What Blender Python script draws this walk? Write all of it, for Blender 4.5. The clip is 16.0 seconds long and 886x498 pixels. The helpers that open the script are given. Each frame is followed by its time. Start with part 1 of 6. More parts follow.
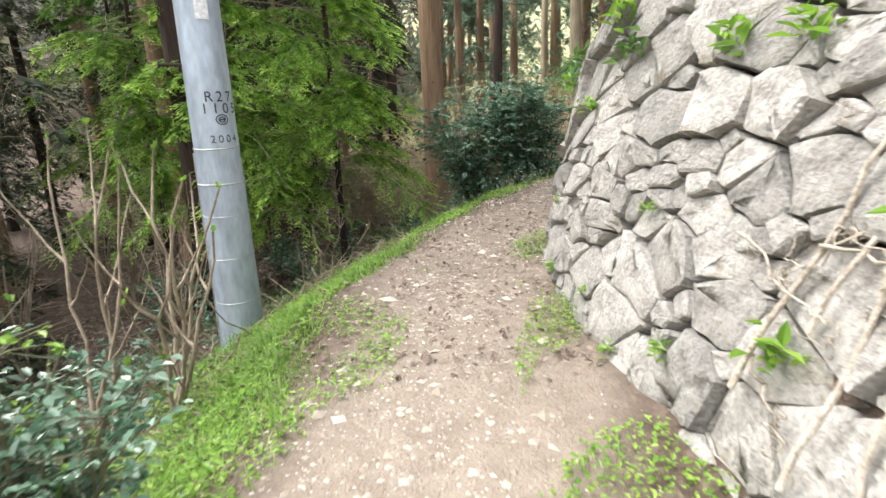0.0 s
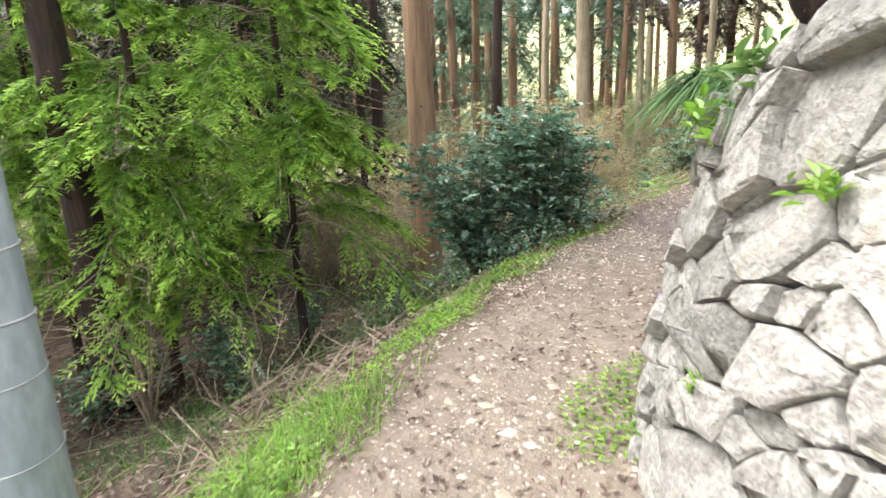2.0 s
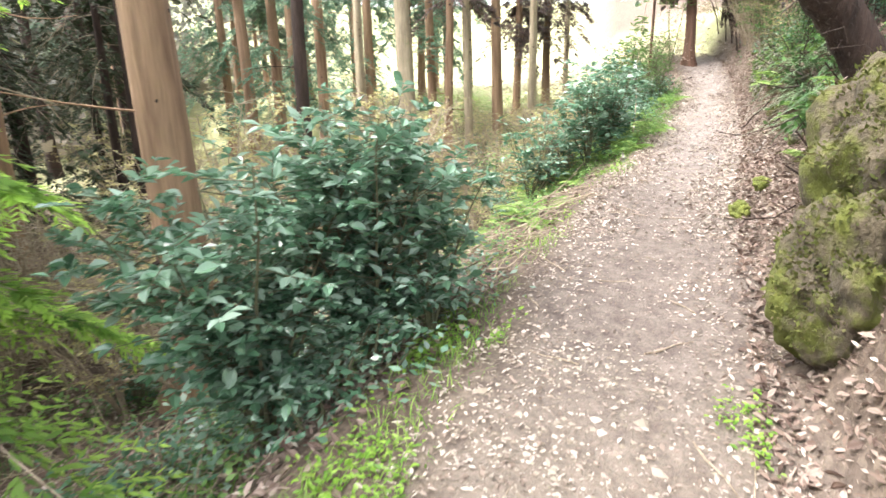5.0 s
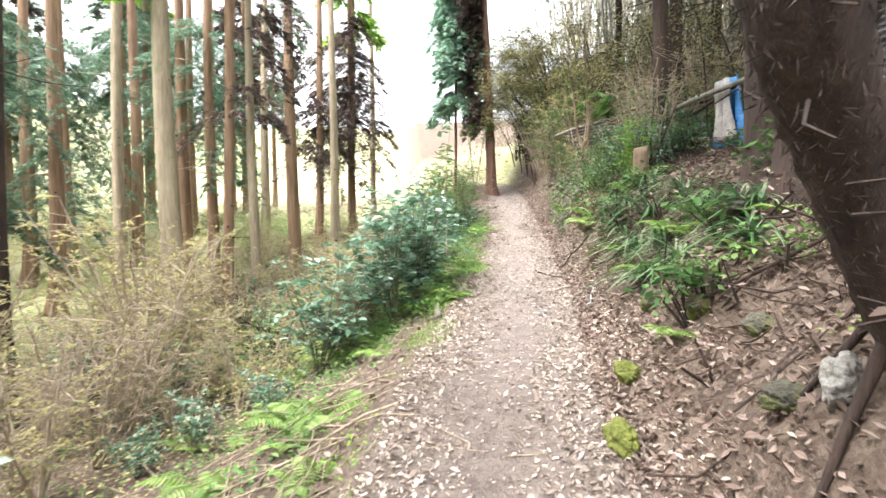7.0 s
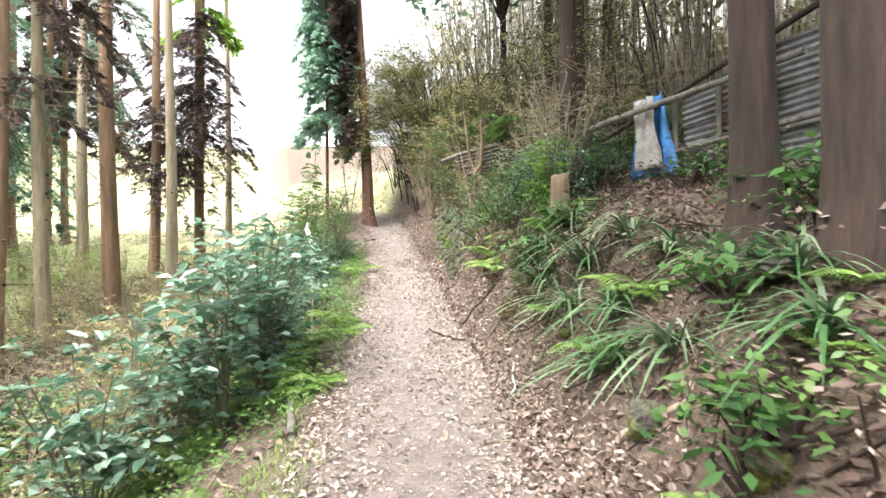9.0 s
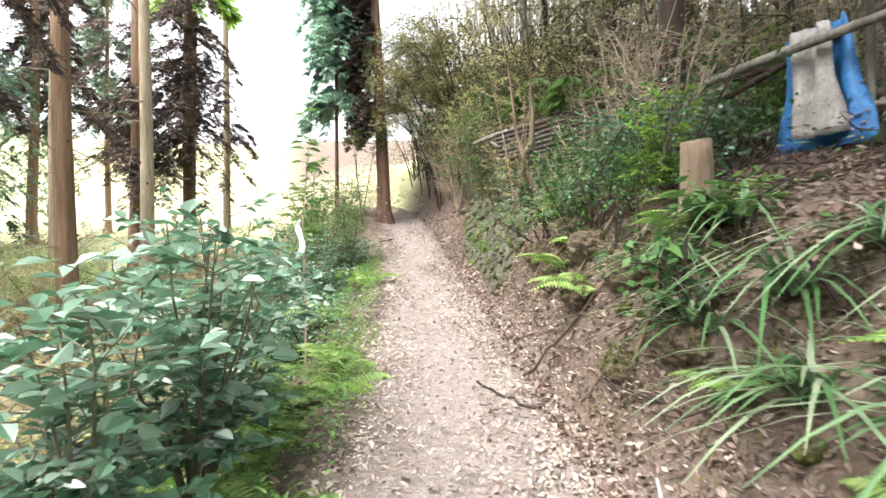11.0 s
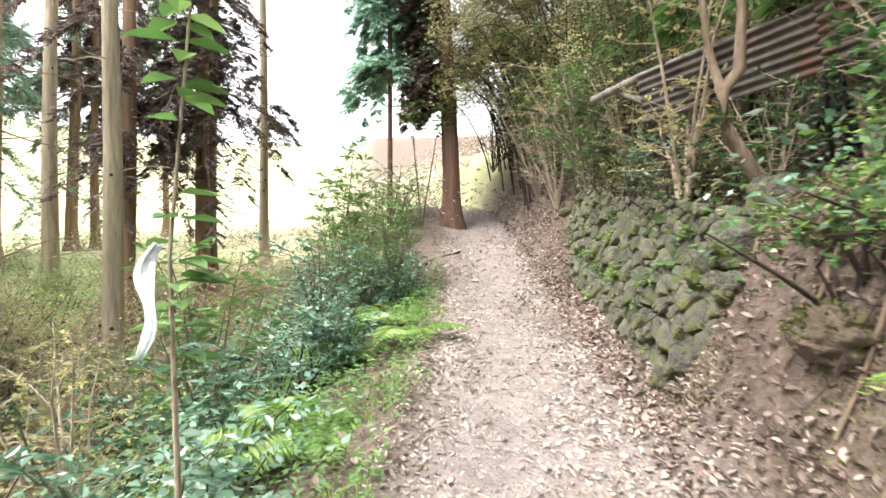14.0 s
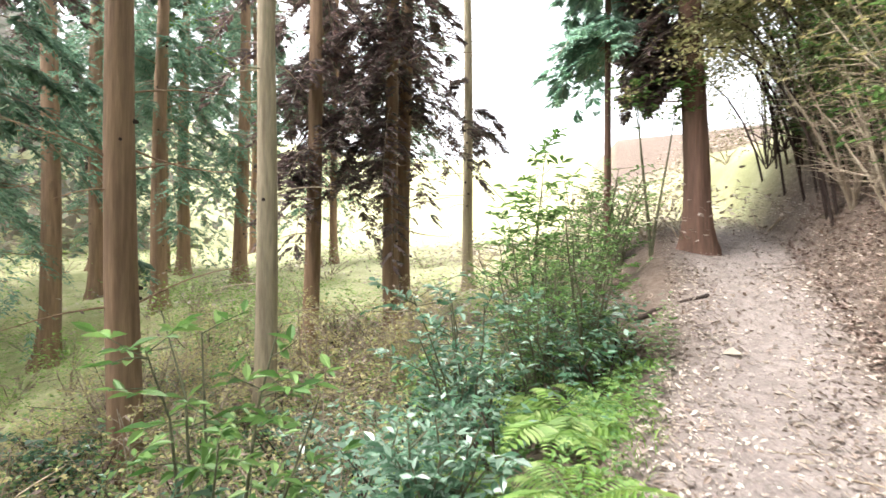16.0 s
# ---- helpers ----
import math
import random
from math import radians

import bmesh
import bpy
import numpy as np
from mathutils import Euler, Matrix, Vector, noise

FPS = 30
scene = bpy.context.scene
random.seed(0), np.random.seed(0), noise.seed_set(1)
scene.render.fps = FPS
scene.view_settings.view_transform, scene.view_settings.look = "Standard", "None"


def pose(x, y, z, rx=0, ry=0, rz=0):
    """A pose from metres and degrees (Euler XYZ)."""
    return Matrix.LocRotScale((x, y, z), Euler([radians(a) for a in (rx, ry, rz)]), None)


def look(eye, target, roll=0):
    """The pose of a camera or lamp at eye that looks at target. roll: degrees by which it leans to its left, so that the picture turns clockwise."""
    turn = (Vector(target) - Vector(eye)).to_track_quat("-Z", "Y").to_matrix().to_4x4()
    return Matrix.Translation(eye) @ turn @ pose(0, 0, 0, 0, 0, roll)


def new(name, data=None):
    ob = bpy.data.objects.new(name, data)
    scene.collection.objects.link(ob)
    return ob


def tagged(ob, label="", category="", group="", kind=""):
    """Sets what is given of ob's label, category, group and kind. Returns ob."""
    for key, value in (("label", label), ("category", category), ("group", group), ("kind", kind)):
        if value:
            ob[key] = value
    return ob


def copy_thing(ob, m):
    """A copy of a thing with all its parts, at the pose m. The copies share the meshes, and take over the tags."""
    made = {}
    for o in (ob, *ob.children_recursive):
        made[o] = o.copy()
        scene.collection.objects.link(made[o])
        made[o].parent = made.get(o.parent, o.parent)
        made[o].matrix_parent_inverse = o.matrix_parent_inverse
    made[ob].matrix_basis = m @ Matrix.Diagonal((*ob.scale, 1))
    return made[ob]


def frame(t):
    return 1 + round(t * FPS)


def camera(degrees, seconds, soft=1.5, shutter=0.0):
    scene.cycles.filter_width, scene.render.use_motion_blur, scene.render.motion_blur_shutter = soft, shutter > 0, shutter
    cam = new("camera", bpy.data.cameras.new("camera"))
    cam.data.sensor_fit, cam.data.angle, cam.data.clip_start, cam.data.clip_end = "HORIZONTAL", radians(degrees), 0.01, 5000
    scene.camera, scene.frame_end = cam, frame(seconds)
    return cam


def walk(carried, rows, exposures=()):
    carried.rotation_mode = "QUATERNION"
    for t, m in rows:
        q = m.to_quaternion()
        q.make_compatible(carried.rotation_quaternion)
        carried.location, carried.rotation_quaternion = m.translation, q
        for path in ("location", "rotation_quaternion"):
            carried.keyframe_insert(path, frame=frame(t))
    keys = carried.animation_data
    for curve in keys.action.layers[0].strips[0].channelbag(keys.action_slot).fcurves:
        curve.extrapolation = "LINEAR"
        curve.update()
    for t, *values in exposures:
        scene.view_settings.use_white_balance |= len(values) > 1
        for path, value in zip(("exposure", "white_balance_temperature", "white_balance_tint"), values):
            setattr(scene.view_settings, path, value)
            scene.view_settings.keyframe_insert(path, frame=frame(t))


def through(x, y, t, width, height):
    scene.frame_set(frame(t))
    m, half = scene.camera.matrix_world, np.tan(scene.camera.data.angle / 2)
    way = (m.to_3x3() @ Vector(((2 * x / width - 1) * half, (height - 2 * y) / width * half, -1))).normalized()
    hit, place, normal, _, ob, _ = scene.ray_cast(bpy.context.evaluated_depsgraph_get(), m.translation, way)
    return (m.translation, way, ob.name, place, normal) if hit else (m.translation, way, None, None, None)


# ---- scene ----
cam = camera(79.4, 16.0, soft=1.5, shutter=0.3)
PATH = [
    (0.0, (0.000, 0.000, 1.450), (-0.009, 0.965, 1.190), -2.07),
    (0.5, (0.007, 0.670, 1.444), (-0.007, 1.636, 1.186), -2.05),
    (1.0, (0.002, 1.290, 1.505), (-0.016, 2.257, 1.251), -2.00),
    (1.5, (0.024, 1.864, 1.532), (0.016, 2.837, 1.300), -2.06),
    (2.0, (0.016, 2.418, 1.606), (0.022, 3.391, 1.379), -2.04),
    (2.5, (0.054, 2.873, 1.650), (0.099, 3.849, 1.435), -2.13),
    (3.0, (0.096, 3.359, 1.625), (0.165, 4.334, 1.412), -2.48),
    (5.5, (0.819, 6.001, 1.831), (1.225, 6.880, 1.583), 0.00),
    (6.0, (1.218, 6.509, 1.926), (1.701, 7.374, 1.786), -0.15),
    (6.5, (1.643, 7.077, 2.002), (2.190, 7.912, 1.933), -0.10),
    (7.0, (2.105, 7.528, 2.048), (2.736, 8.303, 2.004), -0.18),
    (7.5, (2.442, 7.994, 2.062), (3.115, 8.734, 2.036), -0.17),
    (8.0, (2.822, 8.358, 2.153), (3.552, 9.041, 2.139), -0.13),
    (10.5, (4.808, 10.443, 2.405), (5.617, 11.029, 2.416), -0.55),
    (11.0, (5.291, 10.876, 2.425), (6.067, 11.508, 2.424), -0.29),
    (11.5, (5.806, 11.279, 2.435), (6.571, 11.922, 2.431), -0.41),
    (12.0, (6.345, 11.739, 2.470), (7.086, 12.411, 2.455), -0.23),
    (12.5, (6.898, 12.162, 2.555), (7.620, 12.853, 2.535), -0.30),
    (13.0, (7.387, 12.641, 2.633), (8.093, 13.350, 2.614), -0.13),
    (13.5, (7.828, 13.009, 2.674), (8.524, 13.726, 2.666), -0.21),
    (14.0, (8.228, 13.519, 2.726), (8.902, 14.258, 2.724), -0.05),
    (14.5, (8.685, 13.994, 2.794), (9.305, 14.779, 2.787), 0.13),
    (15.0, (9.131, 14.408, 2.893), (9.654, 15.260, 2.889), 0.07),
    (15.5, (9.606, 14.855, 2.995), (10.002, 15.773, 2.992), 0.33),
    (16.0, (10.082, 15.237, 3.084), (10.368, 16.195, 3.095), 0.36),
]
walk(cam, [(t, look(eye, target, roll)) for t, eye, target, roll in PATH], [(0, 1.92), (1.5, 2.12), (2.5, 2.5), (5.5, 2.84), (7, 2.68), (11, 2.6), (16, 2.52)])

# ---- light: bright overcast, canopy overhead ----
world = bpy.data.worlds.new("sky")
scene.world = world
world.use_nodes = True
wn = world.node_tree.nodes
sky = wn.new("ShaderNodeTexSky")
sky.sky_type = "NISHITA"
sky.sun_disc = False
sky.sun_elevation, sky.sun_rotation = radians(60), radians(-80)
sky.air_density, sky.dust_density, sky.ozone_density = 1.0, 4.0, 1.0
wn["Background"].inputs[1].default_value = 0.15
cloud = wn.new("ShaderNodeHueSaturation")  # thin cloud takes the blue out of the sky
cloud.inputs["Saturation"].default_value = 0.2
world.node_tree.links.new(sky.outputs[0], cloud.inputs["Color"])
world.node_tree.links.new(cloud.outputs[0], wn["Background"].inputs[0])
sun = new("sun", bpy.data.lights.new("sun", "SUN"))
sun.data.energy, sun.data.angle, sun.data.color = 0.7, radians(40), (1.0, 0.96, 0.9)
sun.matrix_world = look((-28, 5, 49), (0, 0, 0))

# ---- materials ----
def nt(name):
    m = bpy.data.materials.new(name)
    m.use_nodes = True
    return m, m.node_tree.nodes, m.node_tree.links, m.node_tree.nodes["Principled BSDF"]

def ramp(nodes, stops):
    r = nodes.new("ShaderNodeValToRGB")
    els = r.color_ramp.elements
    while len(els) < len(stops):
        els.new(0.5)
    for e, (p, c) in zip(els, stops):
        e.position, e.color = p, (*c, 1)
    return r

def noise_tex(nodes, links, scale, detail=5, rough=0.6, stretch=(1, 1, 1), coords="Object"):
    tc, mp, n = nodes.new("ShaderNodeTexCoord"), nodes.new("ShaderNodeMapping"), nodes.new("ShaderNodeTexNoise")
    mp.inputs["Scale"].default_value = stretch
    links.new(tc.outputs[coords], mp.inputs[0])
    links.new(mp.outputs[0], n.inputs["Vector"])
    n.inputs["Scale"].default_value, n.inputs["Detail"].default_value, n.inputs["Roughness"].default_value = scale, detail, rough
    return n

def mix(nodes, links, a, b, fac, mode="MIX"):
    m = nodes.new("ShaderNodeMix")
    m.data_type, m.blend_type = "RGBA", mode
    for sock, v in ((m.inputs[6], a), (m.inputs[7], b), (m.inputs[0], fac)):
        if isinstance(v, (int, float)):
            sock.default_value = v
        elif isinstance(v, tuple):
            sock.default_value = (*v, 1)
        else:
            links.new(v, sock)
    return m.outputs[2]

def rough_mat(name, dark, light, scale, rough=0.85, bump=0.4, fine=6.0, stretch=(1, 1, 1), stain=None, stain_scale=1.0, stain_at=0.55, metal=0.0, island=0.0, depth=0.02):
    """Two-scale mottled surface with bump, optional stain patches."""
    m, n, l, b = nt(name)
    n1 = noise_tex(n, l, scale, 6, 0.65, stretch)
    n2 = noise_tex(n, l, scale * fine, 4, 0.6, stretch)
    r1 = ramp(n, [(0.3, dark), (0.7, light)])
    l.new(n1.outputs[0], r1.inputs[0])
    r2 = ramp(n, [(0.3, (0.72,) * 3), (0.75, (1.2,) * 3)])
    l.new(n2.outputs[0], r2.inputs[0])
    col = mix(n, l, r1.outputs[0], r2.outputs[0], 1.0, "MULTIPLY")
    if stain:
        n3 = noise_tex(n, l, stain_scale, 5, 0.7)
        r3 = ramp(n, [(stain_at, (0, 0, 0)), (stain_at + 0.12, (1, 1, 1))])
        l.new(n3.outputs[0], r3.inputs[0])
        col = mix(n, l, col, stain, r3.outputs[0])
    if island:
        oi = n.new("ShaderNodeObjectInfo")
        r4 = ramp(n, [(0.0, (1 - island,) * 3), (1.0, (1 + island * 0.5,) * 3)])
        l.new(oi.outputs["Random"], r4.inputs[0])
        col = mix(n, l, col, r4.outputs[0], 1.0, "MULTIPLY")
    l.new(col, b.inputs["Base Color"])
    b.inputs["Roughness"].default_value, b.inputs["Metallic"].default_value = rough, metal
    bp = n.new("ShaderNodeBump")
    bp.inputs["Strength"].default_value, bp.inputs["Distance"].default_value = bump, depth
    mx = n.new("ShaderNodeMath")
    mx.operation = "ADD"
    l.new(n1.outputs[0], mx.inputs[0])
    l.new(n2.outputs[0], mx.inputs[1])
    l.new(mx.outputs[0], bp.inputs["Height"])
    l.new(bp.outputs[0], b.inputs["Normal"])
    return m

def leaf_mat(name, cols, rough=0.45, through=0.35, tip=None):
    """Leaves that differ one by one, with some light passing through; tip: colour of fresh growth by the 'tip' attribute."""
    m, n, l, b = nt(name)
    geo = n.new("ShaderNodeNewGeometry")
    r = ramp(n, [(i / (len(cols) - 1), c) for i, c in enumerate(cols)])
    l.new(geo.outputs["Random Per Island"], r.inputs[0])
    nz = noise_tex(n, l, 1.6, 3)
    rz = ramp(n, [(0.3, (0.7,) * 3), (0.7, (1.25,) * 3)])
    l.new(nz.outputs[0], rz.inputs[0])
    col = mix(n, l, r.outputs[0], rz.outputs[0], 1.0, "MULTIPLY")
    if tip:
        at = n.new("ShaderNodeAttribute")
        at.attribute_name = "tip"
        col = mix(n, l, col, tip, at.outputs["Fac"])
    l.new(col, b.inputs["Base Color"])
    b.inputs["Roughness"].default_value = rough
    b.inputs["Specular IOR Level"].default_value = 0.85 if rough < 0.3 else 0.5
    tr = n.new("ShaderNodeBsdfTranslucent")
    l.new(col, tr.inputs[0])
    ms = n.new("ShaderNodeMixShader")
    ms.inputs[0].default_value = through
    l.new(b.outputs[0], ms.inputs[1])
    l.new(tr.outputs[0], ms.inputs[2])
    l.new(ms.outputs[0], n["Material Output"].inputs[0])
    return m

STONE = rough_mat("pale_stone", (0.2, 0.187, 0.168), (0.47, 0.45, 0.42), 5.0, 0.92, 0.8, 8, stain=(0.24, 0.215, 0.165), stain_scale=2.6, stain_at=0.58, island=0.3)
MOSSY = rough_mat("mossy_stone", (0.045, 0.042, 0.034), (0.2, 0.185, 0.145), 6.5, 0.95, 1.0, 8, stain=(0.1, 0.115, 0.03), stain_scale=3.4, stain_at=0.45, island=0.3)
MOSS = rough_mat("moss", (0.07, 0.085, 0.015), (0.22, 0.24, 0.05), 5.0, 1.0, 1.0, 12, stain=(0.17, 0.13, 0.08), stain_scale=2.0, stain_at=0.6)
EARTH = rough_mat("dark_earth", (0.07, 0.05, 0.035), (0.2, 0.15, 0.11), 4.0, 1.0, 0.9, 8, stain=(0.1, 0.11, 0.03), stain_scale=1.2, stain_at=0.62)
BARK = rough_mat("cedar_bark", (0.16, 0.095, 0.06), (0.36, 0.235, 0.15), 5.0, 0.95, 0.8, 5, (1, 1, 0.08), stain=(0.2, 0.2, 0.11), stain_scale=1.1, stain_at=0.62)
# cedar bark lightened and yellowed to carry the bright haze between the trunks
BARK_HAZY = rough_mat("haze_paled_bark", (0.24, 0.19, 0.13), (0.46, 0.38, 0.27), 5.0, 0.95, 0.7, 5, (1, 1, 0.12), stain=(0.2, 0.22, 0.11), stain_scale=1.4, stain_at=0.58)
BARK_RED = rough_mat("red_bark", (0.08, 0.043, 0.03), (0.22, 0.125, 0.09), 6.0, 0.95, 0.9, 5, (1, 1, 0.08), stain=(0.12, 0.11, 0.06), stain_scale=1.5, stain_at=0.63)
BARK_DARK = rough_mat("dark_bark", (0.018, 0.012, 0.01), (0.075, 0.047, 0.037), 6.0, 0.95, 1.0, 5, (1, 1, 0.15), stain=(0.1, 0.12, 0.06), stain_scale=2.0, stain_at=0.66)
TWIG = rough_mat("dry_twig", (0.2, 0.15, 0.1), (0.46, 0.38, 0.29), 12.0, 0.9, 0.4, 4, (1, 1, 0.3))
WOOD_GREY = rough_mat("weathered_wood", (0.1, 0.09, 0.075), (0.28, 0.255, 0.22), 10.0, 0.9, 0.5, 5, (1, 1, 0.2))
BAMBOO = rough_mat("bamboo", (0.16, 0.14, 0.11), (0.36, 0.33, 0.26), 3.0, 0.5, 0.15, 5, (1, 1, 0.2), island=0.4)
# the palest greens stand in for sky reflected on the leaves
AUCUBA = leaf_mat("glossy_leaf", [(0.07, 0.155, 0.09), (0.16, 0.29, 0.185), (0.33, 0.45, 0.36)], 0.2, 0.38)
CEDAR = leaf_mat("cedar_needles", [(0.07, 0.16, 0.03), (0.15, 0.29, 0.05), (0.24, 0.4, 0.08)], 0.6, 0.6, tip=(0.52, 0.76, 0.15))
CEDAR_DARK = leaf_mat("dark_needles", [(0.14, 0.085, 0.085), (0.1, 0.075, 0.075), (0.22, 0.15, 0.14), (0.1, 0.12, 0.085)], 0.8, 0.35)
CEDAR_BLUE = leaf_mat("blue_green_needles", [(0.08, 0.15, 0.1), (0.14, 0.24, 0.16), (0.22, 0.33, 0.23)], 0.7, 0.5)
BLUE_PALE = leaf_mat("pale_blue_green_needles", [(0.22, 0.38, 0.28), (0.34, 0.52, 0.4), (0.46, 0.62, 0.5)], 0.6, 0.6)
YELLOW = leaf_mat("yellow_green_leaf", [(0.4, 0.35, 0.16), (0.54, 0.48, 0.23), (0.4, 0.41, 0.19)], 0.6, 0.5)
FRESH = leaf_mat("fresh_leaf", [(0.12, 0.26, 0.03), (0.22, 0.4, 0.05), (0.32, 0.48, 0.08)], 0.4, 0.45)
GREENLEAF = leaf_mat("green_leaf", [(0.07, 0.16, 0.04), (0.14, 0.26, 0.07), (0.22, 0.34, 0.11)], 0.45, 0.4)
PALE_LITTER = leaf_mat("pale_dry_leaf", [(0.16, 0.115, 0.09), (0.29, 0.225, 0.185), (0.42, 0.35, 0.3), (0.55, 0.48, 0.42)], 0.7, 0.1)
GRASS = leaf_mat("grass_blades", [(0.1, 0.22, 0.035), (0.19, 0.35, 0.05), (0.3, 0.43, 0.1)], 0.5, 0.45)
SEDGE = leaf_mat("dark_grass", [(0.03, 0.09, 0.025), (0.07, 0.16, 0.04), (0.12, 0.22, 0.07)], 0.6, 0.35)
FERN = leaf_mat("fern", [(0.16, 0.3, 0.06), (0.26, 0.4, 0.1), (0.36, 0.46, 0.17)], 0.55, 0.45)
LITTER = leaf_mat("dry_leaf", [(0.08, 0.048, 0.038), (0.16, 0.108, 0.085), (0.23, 0.165, 0.135), (0.36, 0.28, 0.24)], 0.7, 0.1)
STEEL = rough_mat("galvanised_steel", (0.4, 0.47, 0.56), (0.54, 0.62, 0.72), 1.5, 0.38, 0.06, 10, (1, 1, 0.3), metal=0.35, depth=0.004)
INK = rough_mat("black_stencil", (0.01, 0.01, 0.012), (0.03, 0.03, 0.035), 20, 0.6, 0.1)
WIRE = rough_mat("steel_wire", (0.4, 0.4, 0.4), (0.6, 0.6, 0.6), 20, 0.4, 0.1, metal=0.6)
BLUE = rough_mat("blue_plastic", (0.02, 0.12, 0.35), (0.05, 0.24, 0.55), 5, 0.5, 0.4)
GREYTARP = rough_mat("grey_sheet", (0.35, 0.36, 0.36), (0.55, 0.56, 0.56), 3, 0.6, 0.6)
IRON = rough_mat("corrugated_iron", (0.1, 0.09, 0.085), (0.28, 0.28, 0.29), 2.5, 0.6, 0.25, 6, stain=(0.19, 0.09, 0.05), stain_scale=1.5, stain_at=0.58, metal=0.3)
WHITE = rough_mat("white_cloth", (0.75, 0.76, 0.8), (0.88, 0.89, 0.9), 6, 0.7, 0.3)

def ground_mat():
    m, n, l, b = nt("forest_ground")
    at = n.new("ShaderNodeAttribute")
    at.attribute_name = "zone"
    sep = n.new("ShaderNodeSeparateColor")
    l.new(at.outputs["Color"], sep.inputs[0])
    big, mid, fine = noise_tex(n, l, 0.9, 5), noise_tex(n, l, 7, 6, 0.7), noise_tex(n, l, 45, 4, 0.7)
    def two(a, c, src, lo=0.35, hi=0.65):
        r = ramp(n, [(lo, a), (hi, c)])
        l.new(src.outputs[0], r.inputs[0])
        return r.outputs[0]
    soil = two((0.055, 0.04, 0.03), (0.155, 0.112, 0.084), mid)
    trodden = mix(n, l, two((0.23, 0.18, 0.14), (0.38, 0.315, 0.255), mid), two((0.42, 0.37, 0.31), (0.15, 0.11, 0.08), fine, 0.4, 0.6), 0.35)
    dust = two((0.12, 0.093, 0.082), (0.235, 0.195, 0.176), mid)
    field = two((0.34, 0.36, 0.17), (0.52, 0.5, 0.29), big)
    vor = n.new("ShaderNodeTexVoronoi")
    vor.inputs["Scale"].default_value = 22
    tcv = n.new("ShaderNodeTexCoord")
    l.new(tcv.outputs["Object"], vor.inputs["Vector"])
    rv = ramp(n, [(0.0, (0.07, 0.048, 0.035)), (0.5, (0.15, 0.105, 0.08)), (1.0, (0.27, 0.21, 0.165))])
    l.new(vor.outputs["Color"], rv.inputs[0])
    litter = mix(n, l, soil, rv.outputs[0], 0.55)
    path = mix(n, l, trodden, dust, sep.outputs[1])
    # pinkish-grey further path, also lightened for the brighter light towards the opening
    path = mix(n, l, path, two((0.225, 0.188, 0.178), (0.37, 0.318, 0.3), mid), at.outputs["Alpha"])
    col = mix(n, l, litter, path, sep.outputs[0])
    col = mix(n, l, col, field, sep.outputs[2])
    r2 = ramp(n, [(0.3, (0.7,) * 3), (0.7, (1.2,) * 3)])
    l.new(fine.outputs[0], r2.inputs[0])
    col = mix(n, l, col, r2.outputs[0], 1.0, "MULTIPLY")
    l.new(col, b.inputs["Base Color"])
    b.inputs["Roughness"].default_value = 0.95
    bp = n.new("ShaderNodeBump")
    bp.inputs["Strength"].default_value, bp.inputs["Distance"].default_value = 0.8, 0.03
    s = n.new("ShaderNodeMath")
    s.operation = "ADD"
    l.new(mid.outputs[0], s.inputs[0])
    l.new(fine.outputs[0], s.inputs[1])
    l.new(s.outputs[0], bp.inputs["Height"])
    l.new(bp.outputs[0], b.inputs["Normal"])
    return m

GROUND = ground_mat()

# ---- the lie of the land ----
PATH_LINE = np.array([(-0.2, -30, -1.2), (-0.2, -9, -0.4), (0, -3, -0.1), (0, 0, 0), (0, 2, 0.05), (0.1, 3.5, 0.1), (0.55, 5.1, 0.16), (1.4, 6.7, 0.25),
                      (2.6, 7.9, 0.4), (3.9, 9.2, 0.62), (5.4, 10.6, 0.85), (7.2, 12.1, 1.05), (9, 13.8, 1.3), (10.6, 15.3, 1.6), (12.3, 17, 1.9),
                      (13.7, 18.3, 2.1), (15.2, 20, 2.75), (16.6, 21.8, 3.4), (18, 24.3, 3.9), (20, 28, 4.4), (30, 44, 6.0)])

def smooth_line(p, step=0.1, passes=14):
    seg = np.linalg.norm(np.diff(p[:, :2], axis=0), axis=1)
    s = np.concatenate([[0], np.cumsum(seg)])
    t = np.arange(0, s[-1], step)
    q = np.stack([np.interp(t, s, p[:, i]) for i in range(3)], 1)
    for _ in range(passes * 3):
        q[1:-1] = (q[:-2] + 2 * q[1:-1] + q[2:]) / 4
    return q

LINE = smooth_line(PATH_LINE)
LDIR = np.gradient(LINE[:, :2], axis=0)
LDIR /= np.linalg.norm(LDIR, axis=1)[:, None]
S_AT0 = int(np.argmin(np.hypot(LINE[:, 0], LINE[:, 1])))
LS = (np.arange(len(LINE)) - S_AT0) * 0.1

def sstep(a, b, v):
    t = np.clip((v - a) / (b - a), 0, 1)
    return t * t * (3 - 2 * t)

def path_coords(x, y):
    """Metres along the path (0 at the start), metres to its right, and the path's height there."""
    x, y = np.atleast_1d(x).astype(float), np.atleast_1d(y).astype(float)
    out = np.zeros((3, len(x)))
    for i in range(0, len(x), 4000):
        px, py = x[i:i + 4000, None] - LINE[None, :, 0], y[i:i + 4000, None] - LINE[None, :, 1]
        k = np.argmin(px * px + py * py, 1)
        r = np.arange(len(k))
        out[0, i:i + 4000] = LS[k]
        side = px[r, k] * LDIR[k, 1] - py[r, k] * LDIR[k, 0]
        out[1, i:i + 4000] = np.sign(side) * np.hypot(px[r, k], py[r, k])
        out[2, i:i + 4000] = LINE[k, 2]
    return out

